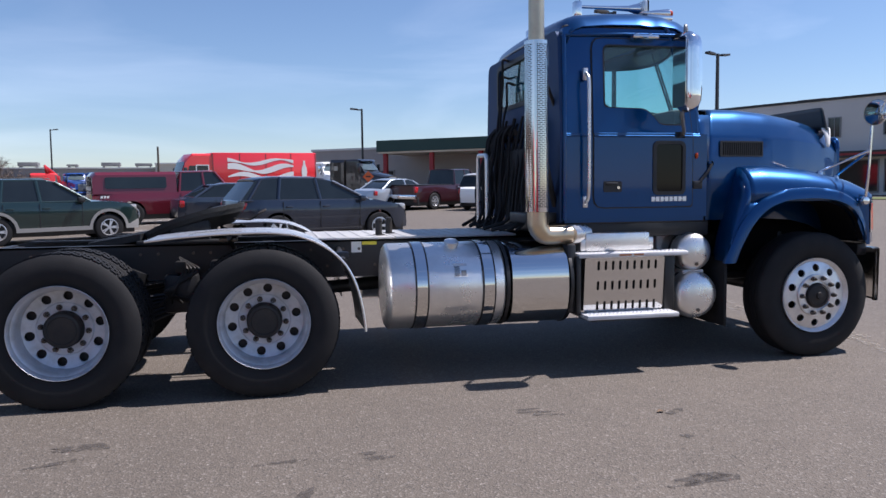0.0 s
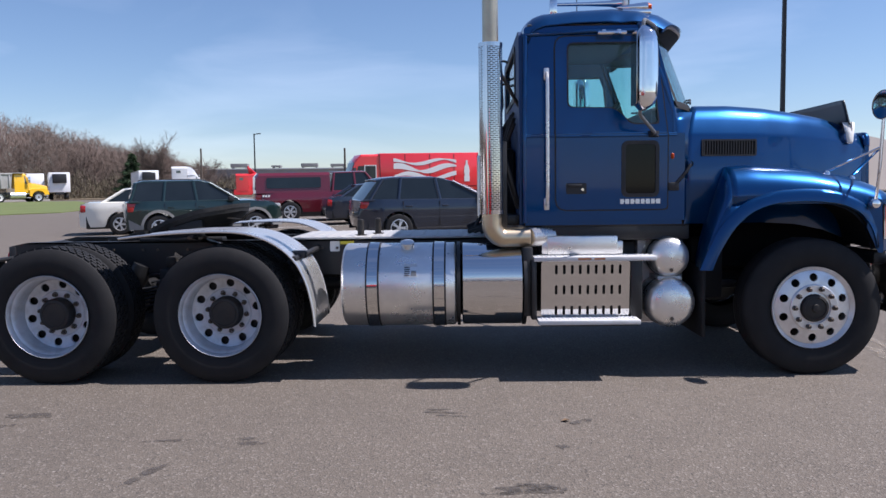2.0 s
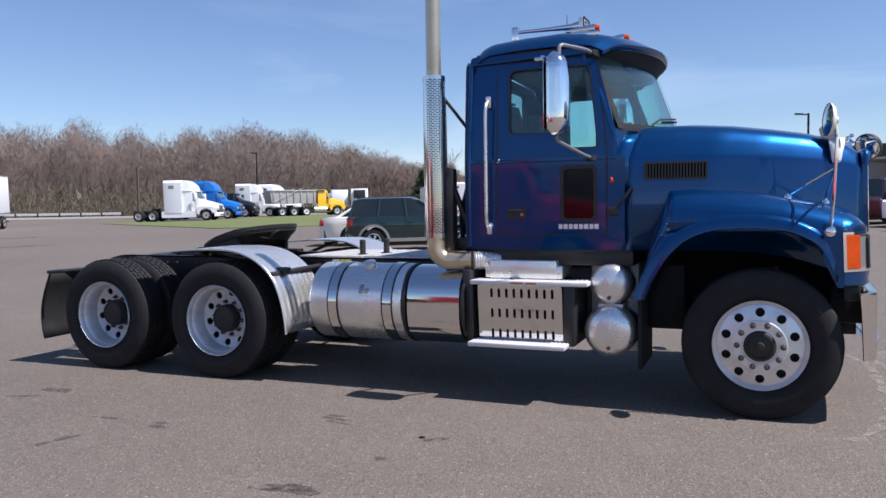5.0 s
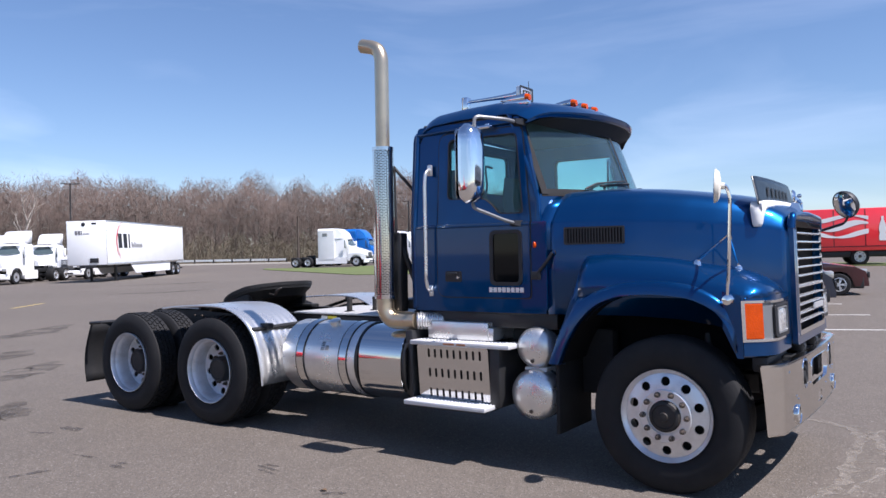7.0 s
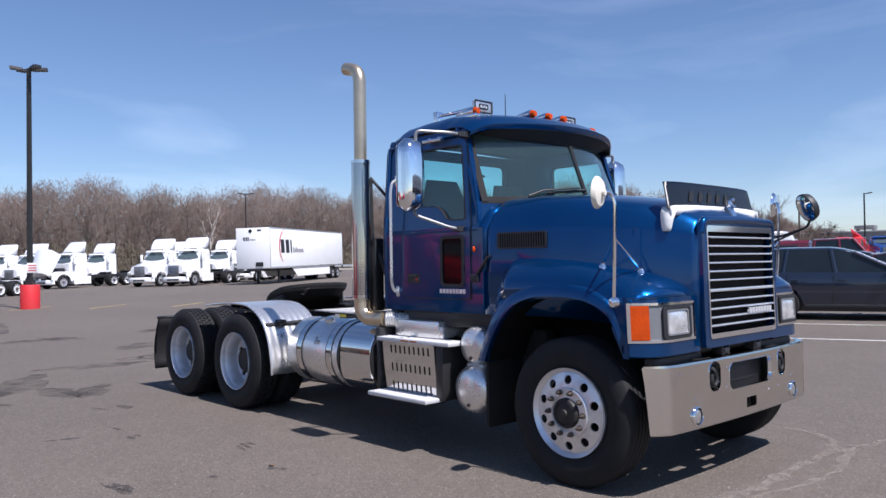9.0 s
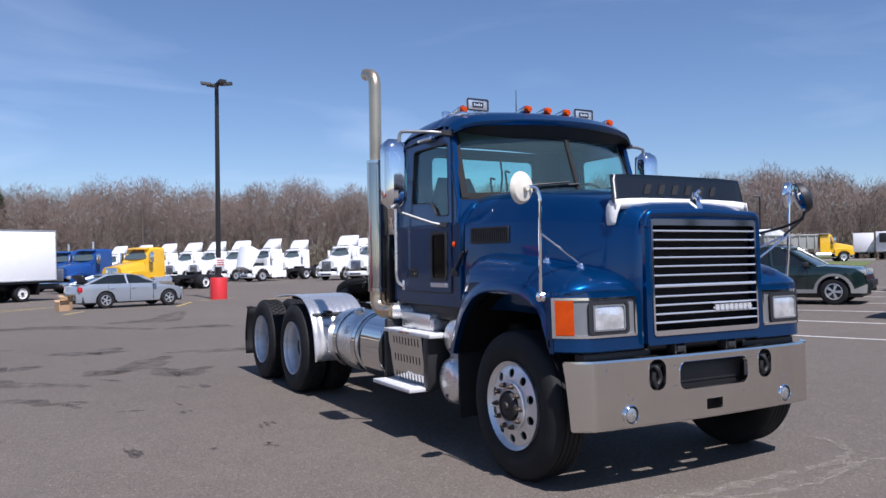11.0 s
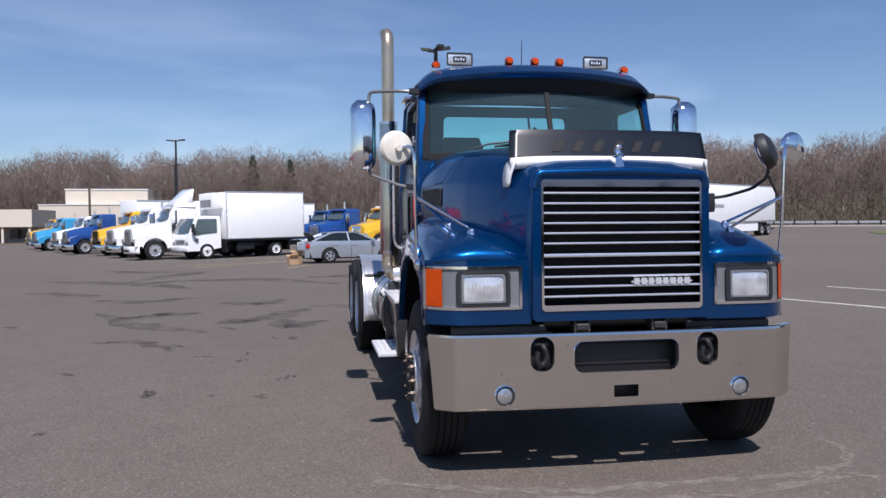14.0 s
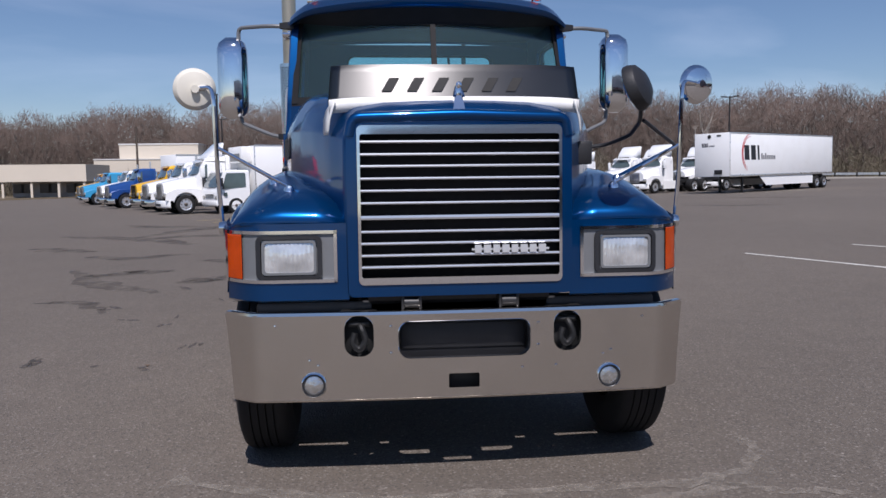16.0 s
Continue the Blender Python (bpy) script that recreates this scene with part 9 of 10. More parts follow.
def streak(pts, w):
    """A dark tar streak that thins out at both ends."""
    p = grow(pts, 5, 0.10)
    w *= 1.9
    n = len(p) - 1
    ribbon("tar_streak", p, [w * (0.25 + math.sin(math.pi * min(max(i / n, 0.04), 0.96)) * random.uniform(0.55, 1.1)) for i in range(n + 1)], tar_soft, "dark tar streak across the asphalt", "stain", 0.003)


tar_soft = material("worn_tar", (0.062, 0.053, 0.045), rough=0.85, vary=0.2, scale=3, grime=(0.105, 0.09, 0.076), grime_scale=6, grime_amount=1.0)
ragged(tar_soft, 2.2, 0.36, 0.92)
for _p, _w in (
    ([(-15.3, -8.6), (-14.4, -7.6), (-13.7, -6.6)], 0.35), ([(-19.8, -9.6), (-18.9, -8.2), (-17.4, -6.5), (-14.9, -4.7)], 0.5), ([(-8.57, -5.0), (-8.75, -4.62), (-9.3, -4.3)], 0.3),
    ([(-8.7, -4.2), (-9.1, -3.75)], 0.25), ([(-7.3, -3.15), (-7.86, -2.8)], 0.3), ([(-18.5, -7.0), (-22.0, -5.9), (-23.4, -5.4)], 0.5), ([(-9.6, -5.5), (-8.0, -4.8), (-6.9, -4.05), (-6.2, -3.3)], 0.22),
    ([(-17.4, -6.8), (-18.3, -5.4), (-17.8, -3.4), (-15.1, -1.2)], 0.5), ([(-10.8, -3.7), (-10.2, -2.8), (-11.0, -2.4)], 0.35), ([(-7.1, -3.3), (-7.7, -2.6), (-9.0, -1.9)], 0.3), ([(-17.9, -2.0), (-18.3, -0.6), (-22.5, 0.8)], 0.6),
    ([(-5.7, -4.6), (-5.6, -4.1), (-4.7, -3.5)], 0.12), ([(-7.4, -2.3), (-6.6, -2.2), (-7.2, -1.6)], 0.25), ([(-9.6, -1.8), (-9.26, -1.1), (-9.26, -0.2)], 0.28), ([(-14.8, -1.0), (-15.4, 0.0), (-14.6, 0.6)], 0.4), ([(-11.5, 0.2), (-12.6, 1.3)], 0.35),
    ([(-9.9, -0.5), (-9.8, -0.1), (-10.3, 0.6)], 0.25), ([(-6.45, -2.2), (-6.7, -1.8)], 0.2), ([(-15.3, 2.1), (-15.8, 3.1), (-17.0, 4.6)], 0.5), ([(-10.9, 3.0), (-10.5, 3.35)], 0.2), ([(-12.4, -6.3), (-11.6, -5.2), (-12.2, -4.2)], 0.3), ([(-26, -9.5), (-24.2, -8.2), (-23.0, -6.0)], 0.5), ([(-30, 14), (-28, 15.5), (-27.5, 17.5)], 0.5), ([(-38, 20), (-36, 22), (-35.6, 24)], 0.5)):
    streak(_p, _w)


def stain(x, y, rx, ry, deg=0.0, mat=None):
    bm = bmn()
    c, s = math.cos(radians(deg)), math.sin(radians(deg))
    ring = []
    for i in range(18):
        a = 2 * math.pi * i / 18
        q = random.uniform(0.65, 1.2)
        u, v = rx * q * math.cos(a), ry * q * math.sin(a)
        px, py = x + u * c - v * s, y + u * s + v * c
        ring.append(bm.verts.new((px, py, terrain(px, py) + 0.0035)))
    bm.faces.new(ring)
    tagged(mesh_object("oil_stain", bm, mat or oil_mat, angle=0), "dark patch on the asphalt", "stain", kind="structure")


for _q in ((-4.18, -3.07, 0.17, 0.035, 70), (-5.31, -2.07, 0.16, 0.06, 0), (-2.32, -3.3, 0.12, 0.03, 10), (-3.76, -2.61, 0.08, 0.03, 0), (-2.69, -2.06, 0.14, 0.025, -5), (-4.26, -2.56, 0.16, 0.02, 5), (-5.4, -2.3, 0.15, 0.03, 20), (-2.34, -3.27, 0.14, 0.05, 15), (-3.81, -2.53, 0.05, 0.03, 0),
           (-2.17, -3.28, 0.10, 0.05, 0), (-1.86, -2.26, 0.08, 0.04, 30), (-2.03, -2.69, 0.05, 0.03, 0), (-4.97, -3.58, 0.12, 0.05, 60), (-3.47, -4.31, 0.15, 0.05, 40), (-1.05, -3.79, 0.06, 0.05, 0), (-2.23, -3.24, 0.10, 0.05, 0), (-5.1, -3.48, 0.15, 0.06, 40), (-2.73, -1.99, 0.07, 0.02, 0), (-2.65, -2.13, 0.12, 0.02, -10), (-6.6, -3.0, 0.2, 0.06, 30), (-7.9, -6.4, 0.2, 0.07, 50), (-3.3, -6.3, 0.15, 0.05, 20), (1.6, -1.6, 0.10, 0.04, 30), (2.0, 2.6, 0.12, 0.05, 0), (-9.0, 4.2, 0.3, 0.1, 30), (-12.5, 6.0, 0.4, 0.12, 0)):
    stain(*_q)
# tyre scuff curving round the bumper
dust_mat = ragged(material("pale_dust", (0.21, 0.185, 0.155), rough=0.95, vary=0.15, scale=9), 7, 0.42, 0.86)
_arc = [(0.55, -1.45), (0.80, -0.85), (0.91, -0.3), (0.87, 0.4), (0.88, 1.05), (0.76, 1.42), (0.50, 1.64), (0.26, 1.64)]
ribbon("scrape_mark", grow(_arc, 6, 0.012), [0.06 + 0.05 * (i % 3 == 0) + 0.03 * (i % 5 == 0) for i in range(43)], chalk_mat, "pale curved tyre scuff on the asphalt", "stain", 0.0045, 0.5)
ribbon("scrape_mark", grow([(1.00, -0.6), (1.11, 0.1), (1.12, 0.5), (1.00, 1.0), (0.92, 1.36)], 6, 0.02), 0.065, chalk_mat, "pale tyre scuff on the asphalt", "stain", 0.0045, 0.6)
ribbon("scrape_mark", grow([(0.88, 1.2), (1.02, 1.5), (1.06, 1.8)], 5, 0.03), 0.06, chalk_mat, "pale scraped patch on the asphalt", "stain", 0.0045, 0.6)
ribbon("dust_patch", grow([(0.72, -1.1), (0.92, -0.5), (1.0, 0.1), (1.0, 0.6), (0.96, 1.1), (0.84, 1.42), (0.60, 1.66)], 5, 0.02), [0.10 + 0.14 * math.sin(math.pi * (i + 1) / 32) for i in range(31)], dust_mat, "pale dust ground into the asphalt", "stain", 0.003, 0.25)
# a dry leaf
bm = bmn()
bm.faces.new([bm.verts.new(p) for p in ((-1.99, -2.26, 0.004), (-1.95, -2.275, 0.018), (-1.93, -2.245, 0.006), (-1.96, -2.23, 0.014))])
tagged(mesh_object("dry_leaf", bm, material("dry_leaf_brown", (0.16, 0.10, 0.055), rough=0.8), angle=0), "curled brown dry leaf on the asphalt", "leaf")

_d, _n = Vector((math.cos(radians(ROW)), math.sin(radians(ROW)))), Vector((-math.sin(radians(ROW)), math.cos(radians(ROW))))
for _k in range(-1, 6):
    _a, _b = _d * -6.6 + _n * (11.55 + 2.75 * _k), _d * 3.6 + _n * (11.55 + 2.75 * _k)
    ribbon("stall_line", dense(_a, _b, 12), 0.10, line_paint, "white painted stall line, worn", "marking", 0.004, 0.15)
_d2, _n2 = Vector((math.cos(radians(PARK)), math.sin(radians(PARK)))), Vector((-math.sin(radians(PARK)), math.cos(radians(PARK))))
for _k in range(-3, 3):
    _c = Vector((-30.4, 3.0)) + _n2 * (3.3 * _k) + _d2 * (-0.2 * _k)
    ribbon("stall_line", dense(_c, _c - _d2 * 2.6, 8), 0.13, yellow_paint, "faded yellow stall line", "marking", 0.004, 0.3)
ribbon("stall_line", grow([(-28.3, -7.5), (-29.0, -5.4), (-29.5, -3.3)], 5, 0.03), 0.13, yellow_paint, "faded yellow stall line", "marking", 0.004, 0.3)
ribbon("stall_line", grow([(-26.1, -6.4), (-28.0, -4.5), (-29.9, -2.6)], 5, 0.03), 0.13, yellow_paint, "faded yellow stall line", "marking", 0.004, 0.3)
ribbon("stall_line", grow([(-23.6, -2.7), (-25.2, -2.0)], 6, 0.02), 0.12, yellow_paint, "faded yellow stall line", "marking", 0.004, 0.3)
ribbon("stall_line", grow([(-26.3, 1.3), (-29.7, 2.5)], 6, 0.02), 0.12, yellow_paint, "faded yellow stall line", "marking", 0.004, 0.3)


# ---- grass, verge, kerbs ----
def patch(name, poly, mat, label, category, lift=0.03):
    pts, tris, loops = fill2d(poly)
    bm = bmn()
    vs = [bm.verts.new((x, y, terrain(x, y) + lift)) for x, y in pts]
    lo = [bm.verts.new((x, y, terrain(x, y) - 0.02)) for x, y in pts]
    for t in tris:
        bm.faces.new([vs[i] for i in t])
    for loop in loops:
        for i, p in enumerate(loop):
            q = loop[(i + 1) % len(loop)]
            bm.faces.new((vs[p], vs[q], lo[q], lo[p]))
    return tagged(mesh_object(name, bm, mat, angle=30), label, category, kind="structure")


def dense_poly(poly, step=3.0):
    out = []
    for i in range(len(poly)):
        a, b = poly[i], poly[(i + 1) % len(poly)]
        n = max(1, int(math.hypot(b[0] - a[0], b[1] - a[1]) / step))
        out += [(lerp(a[0], b[0], k / n), lerp(a[1], b[1], k / n)) for k in range(n)]
    return out


patch("grass_island", dense_poly([(-56, 47), (-53, 44.0), (-31, 31.6), (-26.5, 32.4), (-24.2, 34.6), (-24.5, 38), (-30, 50), (-38, 64), (-46, 72), (-46, 60), (-45.6, 47)]), grass_mat, "spring-green grass island at the lot's edge", "grass", 0.04)
patch("grass_strip", dense_poly([(24, 39.5), (34, 27), (37, 29), (27, 42)]), grass_mat, "green grass strip before the grey building", "grass", 0.05)
patch("grass_strip", dense_poly([(-14, 41.0), (6, 36.8), (10, 38.2), (-12, 46)]), grass_mat, "green grass strip behind the delivery truck", "grass", 0.03)


def on_arc(r, yaw):
    a = radians(yaw)
    return (-r * math.sin(a), -4 + r * math.cos(a))


_in = [on_arc(112, q) for q in range(14, 131, 3)]
_out2 = [on_arc(420, q) for q in range(130, 13, -3)]
patch("woodland_floor", _in + _out2, earth_mat, "brown leaf litter under the bare woods", "ground", 0.10)
bm = bmn()
_k0, _k1 = [on_arc(111.6, q) for q in range(30, 92)], [on_arc(112.0, q) for q in range(30, 92)]
quads(bm, [[(x, y, terrain(x, y) - 0.02) for x, y in _k0], [(x, y, terrain(x, y) + 0.22) for x, y in _k0], [(x, y, terrain(x, y) + 0.22) for x, y in _k1], [(x, y, terrain(x, y)) for x, y in _k1]], closed=False)
tagged(mesh_object("kerb", bm, concrete, angle=30), "pale concrete kerb along the lot", "kerb", kind="structure")
rail = thing("guard_rail", None, "grey steel guard rail by the woods", "guard rail")
bm = bmn()
_g = [on_arc(113.5, lerp(46, 59, i / 20)) for i in range(21)]
quads(bm, [[(x, y, terrain(x, y) + z) for x, y in _g] for z in (0.45, 0.58, 0.62, 0.75)], closed=False)
part("rail_beam", bm, polished, rail)
for x, y in _g[::2]:
    bm = bmn()
    box(bm, x - 0.08, x + 0.08, y - 0.08, y + 0.08, terrain(x, y), terrain(x, y) + 0.75)
    part("post", bm, black_paint, rail)

# ---- lamp posts and poles ----
pole_paint = material("dark_bronze_pole", (0.022, 0.021, 0.021), rough=0.5, vary=0.15, scale=4)
wood_pole = material("weathered_pole", (0.09, 0.07, 0.055), rough=0.9, vary=0.25, scale=8)
red_base = material("red_concrete_base", (0.60, 0.022, 0.028), rough=0.6, vary=0.1, scale=5, grime=(0.40, 0.05, 0.04), grime_scale=3, grime_amount=0.5)


def lamp_post(x, y, top, heads=2, deg=0.0, r=0.085, base=None, sign=False):
    z0 = terrain(x, y)
    t = thing("lamp_post", pose(x, y, z0, 0, 0, deg), "tall dark lamp post" + (" on a red concrete base" if base else " over the lot") + (" with four heads" if heads == 4 else " with twin heads" if heads > 1 else " with one head"), "lamp post", "lamp posts")
    h = top - z0
    bm = bmn()
    quads(bm, [[(s * q, v * q, z) for s, v in ((-1, -1), (1, -1), (1, 1), (-1, 1))] for z, q in ((0, r), (h, r * 0.75))], True, True, True)
    box(bm, -0.16, 0.16, -0.16, 0.16, 0, 0.06, 0.01)
    part("pole", bm, pole_paint, t, angle=20)
    for k in range(heads):
        s = 1 if k == 0 else -1
        if heads == 4:
            s = 0.80
        bm = bmn()
        box(bm, s * 0.05, s * 0.35, -0.04, 0.04, h - 0.12, h - 0.04)
        quads(bm, [[(s * 0.30, -0.14, h - 0.10), (s * 0.30, 0.14, h - 0.10), (s * 0.30, 0.12, h + 0.0), (s * 0.30, -0.12, h + 0.0)], [(s * 0.85, -0.17, h - 0.06), (s * 0.85, 0.17, h - 0.06), (s * 0.85, 0.15, h + 0.05), (s * 0.85, -0.15, h + 0.05)]], True, True, True)
        head = part("lamp_head", bm, pole_paint, t, angle=20)
        if heads == 4:
            head.matrix_basis = pose(0, 0, 0, 0, 0, 28 + (0, 124, 180, 304)[k])
    if base:
        bm = bmn()
        revolve(bm, [(0.0, 0.0), (0.37, 0.0), (0.37, 0.94), (0.355, 0.97), (0.0, 0.97)], (0, 0, 0), (0, 0, 1), 32)
        part("concrete_base", bm, base, t, "bright red painted concrete base")
        bm = bmn()
        box(bm, 0.09, 0.10, -0.32, 0.32, 1.45, 1.85, 0.004)
        bm2 = bmn()
        sg = part("sign_plate", bm, bar_white, t, "faded white notice on the pole")
        for i in range(3):
            box(bm2, 0.1005, 0.103, -0.25, 0.25, 1.53 + i * 0.1, 1.57 + i * 0.1)
        part("sign_bar", bm2, bar_red, sg)
    return t


lamp_post(-31.0, 3.95, 9.62, 4, 40, base=red_base)
lamp_post(-68.2, -13.9, 9.1, 2, 70)
lamp_post(-69.8, 35.1, 9.0, 2, 60)
lamp_post(-28.8, 92.0, 8.85, 1, 0)
lamp_post(2.57, 51.0, 7.35, 1, 180)
lamp_post(19.7, 31.9, 8.55, 2, 20)
lamp_post(10.1, 24.3, 8.75, 1, 180)
lamp_post(-61.5, 78.0, 8.9, 1, 180)
lamp_post(-104.0, -20.0, 9.5, 2, 70)
lamp_post(30.0, -30.0, 9.0, 2, 20)


def utility_pole(x, y, top):
    bm = bmn()
    z0 = terrain(x, y)
    cyl(bm, (x, y, z0), (x, y, top), 0.14, 0.10, n=10)
    tagged(mesh_object("utility_pole", bm, wood_pole), "plain weathered wooden pole near the woods", "pole", "utility poles")


for _q in ((-62.0, 57.6, 6.1), (-82.0, -25.0, 7.0), (-77, 47, 6.6), (-84, 8, 6.4), (-15.5, 80.0, 6.2), (-33.0, 84.0, 6.6)):
    utility_pole(*_q)

# ---- buildings ----
wall_grey = material("grey_panel_wall", (0.62, 0.59, 0.57), rough=0.8, vary=0.08, scale=0.4, bump=0.15, bscale=8)
wall_taupe = material("taupe_block_wall", (0.36, 0.33, 0.31), rough=0.85, vary=0.1, scale=0.6, bump=0.2, bscale=6)
wall_beige = material("beige_wall", (0.62, 0.55, 0.45), rough=0.8, vary=0.06, scale=0.3, bump=0.1, bscale=5)
roof_white = material("white_roof_membrane", (0.66, 0.65, 0.63), rough=0.7, vary=0.05, scale=0.3)
fascia_green = material("dark_green_fascia", (0.018, 0.055, 0.048), rough=0.6, vary=0.1, scale=1)
column_red = material("red_column", (0.30, 0.02, 0.022), rough=0.5, vary=0.08, scale=2)
shop_glass = material("shop_glass", (0.02, 0.024, 0.028), rough=0.05, spec=0.6)
door_white = material("white_roller_door", (0.62, 0.62, 0.62), rough=0.5, vary=0.05, scale=1)
unit_grey = material("roof_unit_grey", (0.14, 0.14, 0.14), rough=0.6, vary=0.1, scale=2)


def wall_block(t, name, x0, x1, y0, y1, z0, z1, mat):
    bm = bmn()
    box(bm, x0, x1, y0, y1, z0, z1)
    return part(name, bm, mat, t, angle=20)


def facade_window(t, x0, x1, y, z0, z1, s=-1, frame_mat=None, glass=None, mull=1):
    """A window on a face looking along s * y, with its frame proud and the pane set in."""
    bm = bmn()
    plate(bm, [(x0 - 0.08, z0 - 0.08), (x1 + 0.08, z0 - 0.08), (x1 + 0.08, z1 + 0.08), (x0 - 0.08, z1 + 0.08)], [[(x0, z0), (x1, z0), (x1, z1), (x0, z1)]], lambda u, v, w: (u, y + s * w, v), 0.08)
    for k in range(1, mull + 1):
        xm = lerp(x0, x1, k / (mull + 1))
        plate(bm, [(xm - 0.03, z0), (xm + 0.03, z0), (xm + 0.03, z1), (xm - 0.03, z1)], (), lambda u, v, w: (u, y + s * w, v), 0.05)
    wdw = part("window", bm, frame_mat or grey_bezel, t)
    bm = bmn()
    plate(bm, [(x0, z0), (x1, z0), (x1, z1), (x0, z1)], (), lambda u, v, w: (u, y + s * (0.005 + w), v), 0.01)
    part("pane", bm, glass or shop_glass, wdw)


# grey two-storey building; local x runs along its front, the front looks along -y
gb = thing("office_building", pose(31.5, 54.5, 0, 0, 0, -66), "grey two-storey building with dark ground-floor glass", "building")
wall_block(gb, "wall", 0, 60, 0, 25, 0.2, 7.6, wall_grey)
wall_block(gb, "parapet", -0.1, 60.1, -0.1, 0.25, 7.6, 7.78, black_paint)
for _i in range(9):
    facade_window(gb, 11.85 + _i * 3.9, 12.65 + _i * 3.9, 0.0, 4.9, 6.25)
wall_block(gb, "canopy", 5.0, 60, -1.6, 0.0, 3.35, 3.75, black_paint)
wall_block(gb, "canopy_stripe", 5.0, 60, -1.62, -1.6, 3.45, 3.6, column_red)
for _i in range(16):
    facade_window(gb, 6.0 + _i * 3.3, 8.8 + _i * 3.3, 0.0, 0.9, 3.1, mull=0)
for _i in range(3):
    bm = bmn()
    box(bm, 6 + _i * 9, 8.4 + _i * 9, 6, 8, 7.6, 8.5, 0.05)
    part("roof_unit", bm, unit_grey, gb, "grey rooftop air unit")

# service building with the green canopy on red columns
sb2 = thing("service_building", pose(0.2, 74.0, 0, 0, 0, -38), "taupe service building with a green canopy", "building")
wall_block(sb2, "wall", 0, 34, 0, 16, 0.3, 5.35, wall_taupe)
wall_block(sb2, "roof_edge", -0.1, 34.1, -0.12, 0.2, 5.35, 5.55, roof_white)
for _x in (3.2, 7.4, 14.0, 19.5):
    facade_window(sb2, _x, _x + 2.0, 0.0, 0.9, 3.2, glass=door_white if _x in (3.2, 14.0) else shop_glass, mull=0)
wall_block(sb2, "canopy_fascia", 11.0, 26.0, -6.0, 0.0, 4.75, 5.75, fascia_green)
wall_block(sb2, "canopy_soffit", 11.1, 25.9, -5.9, -0.05, 4.6, 4.75, wall_beige)
for _x, _y in ((11.6, -5.4), (16.2, -5.4), (20.8, -5.4), (25.4, -5.4)):
    bm = bmn()
    box(bm, _x - 0.18, _x + 0.18, _y - 0.18, _y + 0.18, 0.5, 4.62, 0.02)
    part("column", bm, column_red, sb2, "red square column")

# long low building across the back of the lot
lb2 = thing("warehouse", pose(-60, 132, 0, 0, 0, 6), "long low taupe warehouse with roof units", "building")
wall_block(lb2, "wall", 0, 37, 0, 30, 0.3, 5.55, wall_taupe)
wall_block(lb2, "wall", 37, 66, -2, 30, 0.3, 6.2, wall_beige)
wall_block(lb2, "roof_edge", -0.2, 37, -0.2, 30, 5.55, 5.75, roof_white)
wall_block(lb2, "roof_edge", 36.9, 66.2, -2.2, 30, 6.2, 6.45, roof_white)
for _x, _w, _h in ((3, 3, 1.0), (9, 2.2, 0.9), (15, 4.4, 1.5), (22.5, 2.5, 0.7), (28, 4.4, 1.4), (33.5, 4.0, 1.1), (42, 3.5, 1.0), (52, 4, 1.3)):
    bm = bmn()
    _w *= 0.7
    box(bm, _x, _x + _w, 4, 6.5, 6.1, 6.1 + _h * 0.45, 0.06)
    box(bm, _x + 0.2, _x + 0.4, 4.2, 6.3, 5.6, 6.1)
    box(bm, _x + _w - 0.4, _x + _w - 0.2, 4.2, 6.3, 5.6, 6.1)
    part("roof_unit", bm, unit_grey, lb2, "grey rooftop air unit")
for _i in range(10):
    facade_window(lb2, 2 + _i * 3.5, 4.4 + _i * 3.5, 0.0, 0.6, 3.4, glass=shop_glass, mull=0)

# low beige buildings before the woods
bb = thing("low_building", pose(-108.5, -44.0, -0.9), "long beige low building with a shaded front", "building")
# taupe instead of beige puts the overhang's shade into the lower wall's colour
wall_block(bb, "wall", -9, -2.5, -6.5, 4.5, 0, 2.2, wall_taupe)
wall_block(bb, "upper_wall", -9, 1.0, -6.8, 4.8, 2.2, 4.55, wall_beige)
for _y in (-6.4, -2.6, 1.0, 4.4):
    bm = bmn()
    box(bm, 0.5, 0.8, _y - 0.15, _y + 0.15, 0, 2.2)
    part("column", bm, wall_beige, bb)
for _y in (-5.2, -1.6, 2.0):
    bm = bmn()
    box(bm, -2.5, -2.42, _y - 1.2, _y + 1.2, 0.6, 1.9)
    part("window", bm, shop_glass, bb)
bc = thing("store_building", pose(-128, -36.5, -1.0), "tall beige stepped building before the woods", "building")
wall_block(bc, "lower_wall", -14, 0, -8.5, 9.0, 0, 5.7, wall_beige)
wall_block(bc, "upper_wall", -14, -2, -5.0, 7.8, 5.7, 8.2, wall_beige)
wall_block(bc, "roof_edge", -14, -1.9, -5.1, 7.9, 8.2, 8.4, roof_white)
wall_block(bc, "roof_edge", -14, 0.1, -8.6, 9.1, 5.7, 5.85, roof_white)

# warning sign beside the black tractor
ws2 = thing("warning_sign", heading(1.75, 41.4, -95) @ Matrix.Scale(0.7, 4), "orange diamond warning sign on a post", "sign")
bm = bmn()
cyl(bm, (0, 0, 0), (0, 0, 2.6), 0.03, n=8)
part("post", bm, polished, ws2)
bm = bmn()
plate(bm, rounded([(0, 1.75), (0.5, 2.25), (0, 2.75), (-0.5, 2.25)], 0.05), (), lambda u, v, w: (0.035 + w, u, v), 0.008)
part("sign_face", bm, p_orange, ws2, "orange diamond face")
bm = bmn()
box(bm, 0.035, 0.043, -0.3, 0.3, 1.25, 1.7)
part("sign_plate", bm, bar_white, ws2)
bm = bmn()
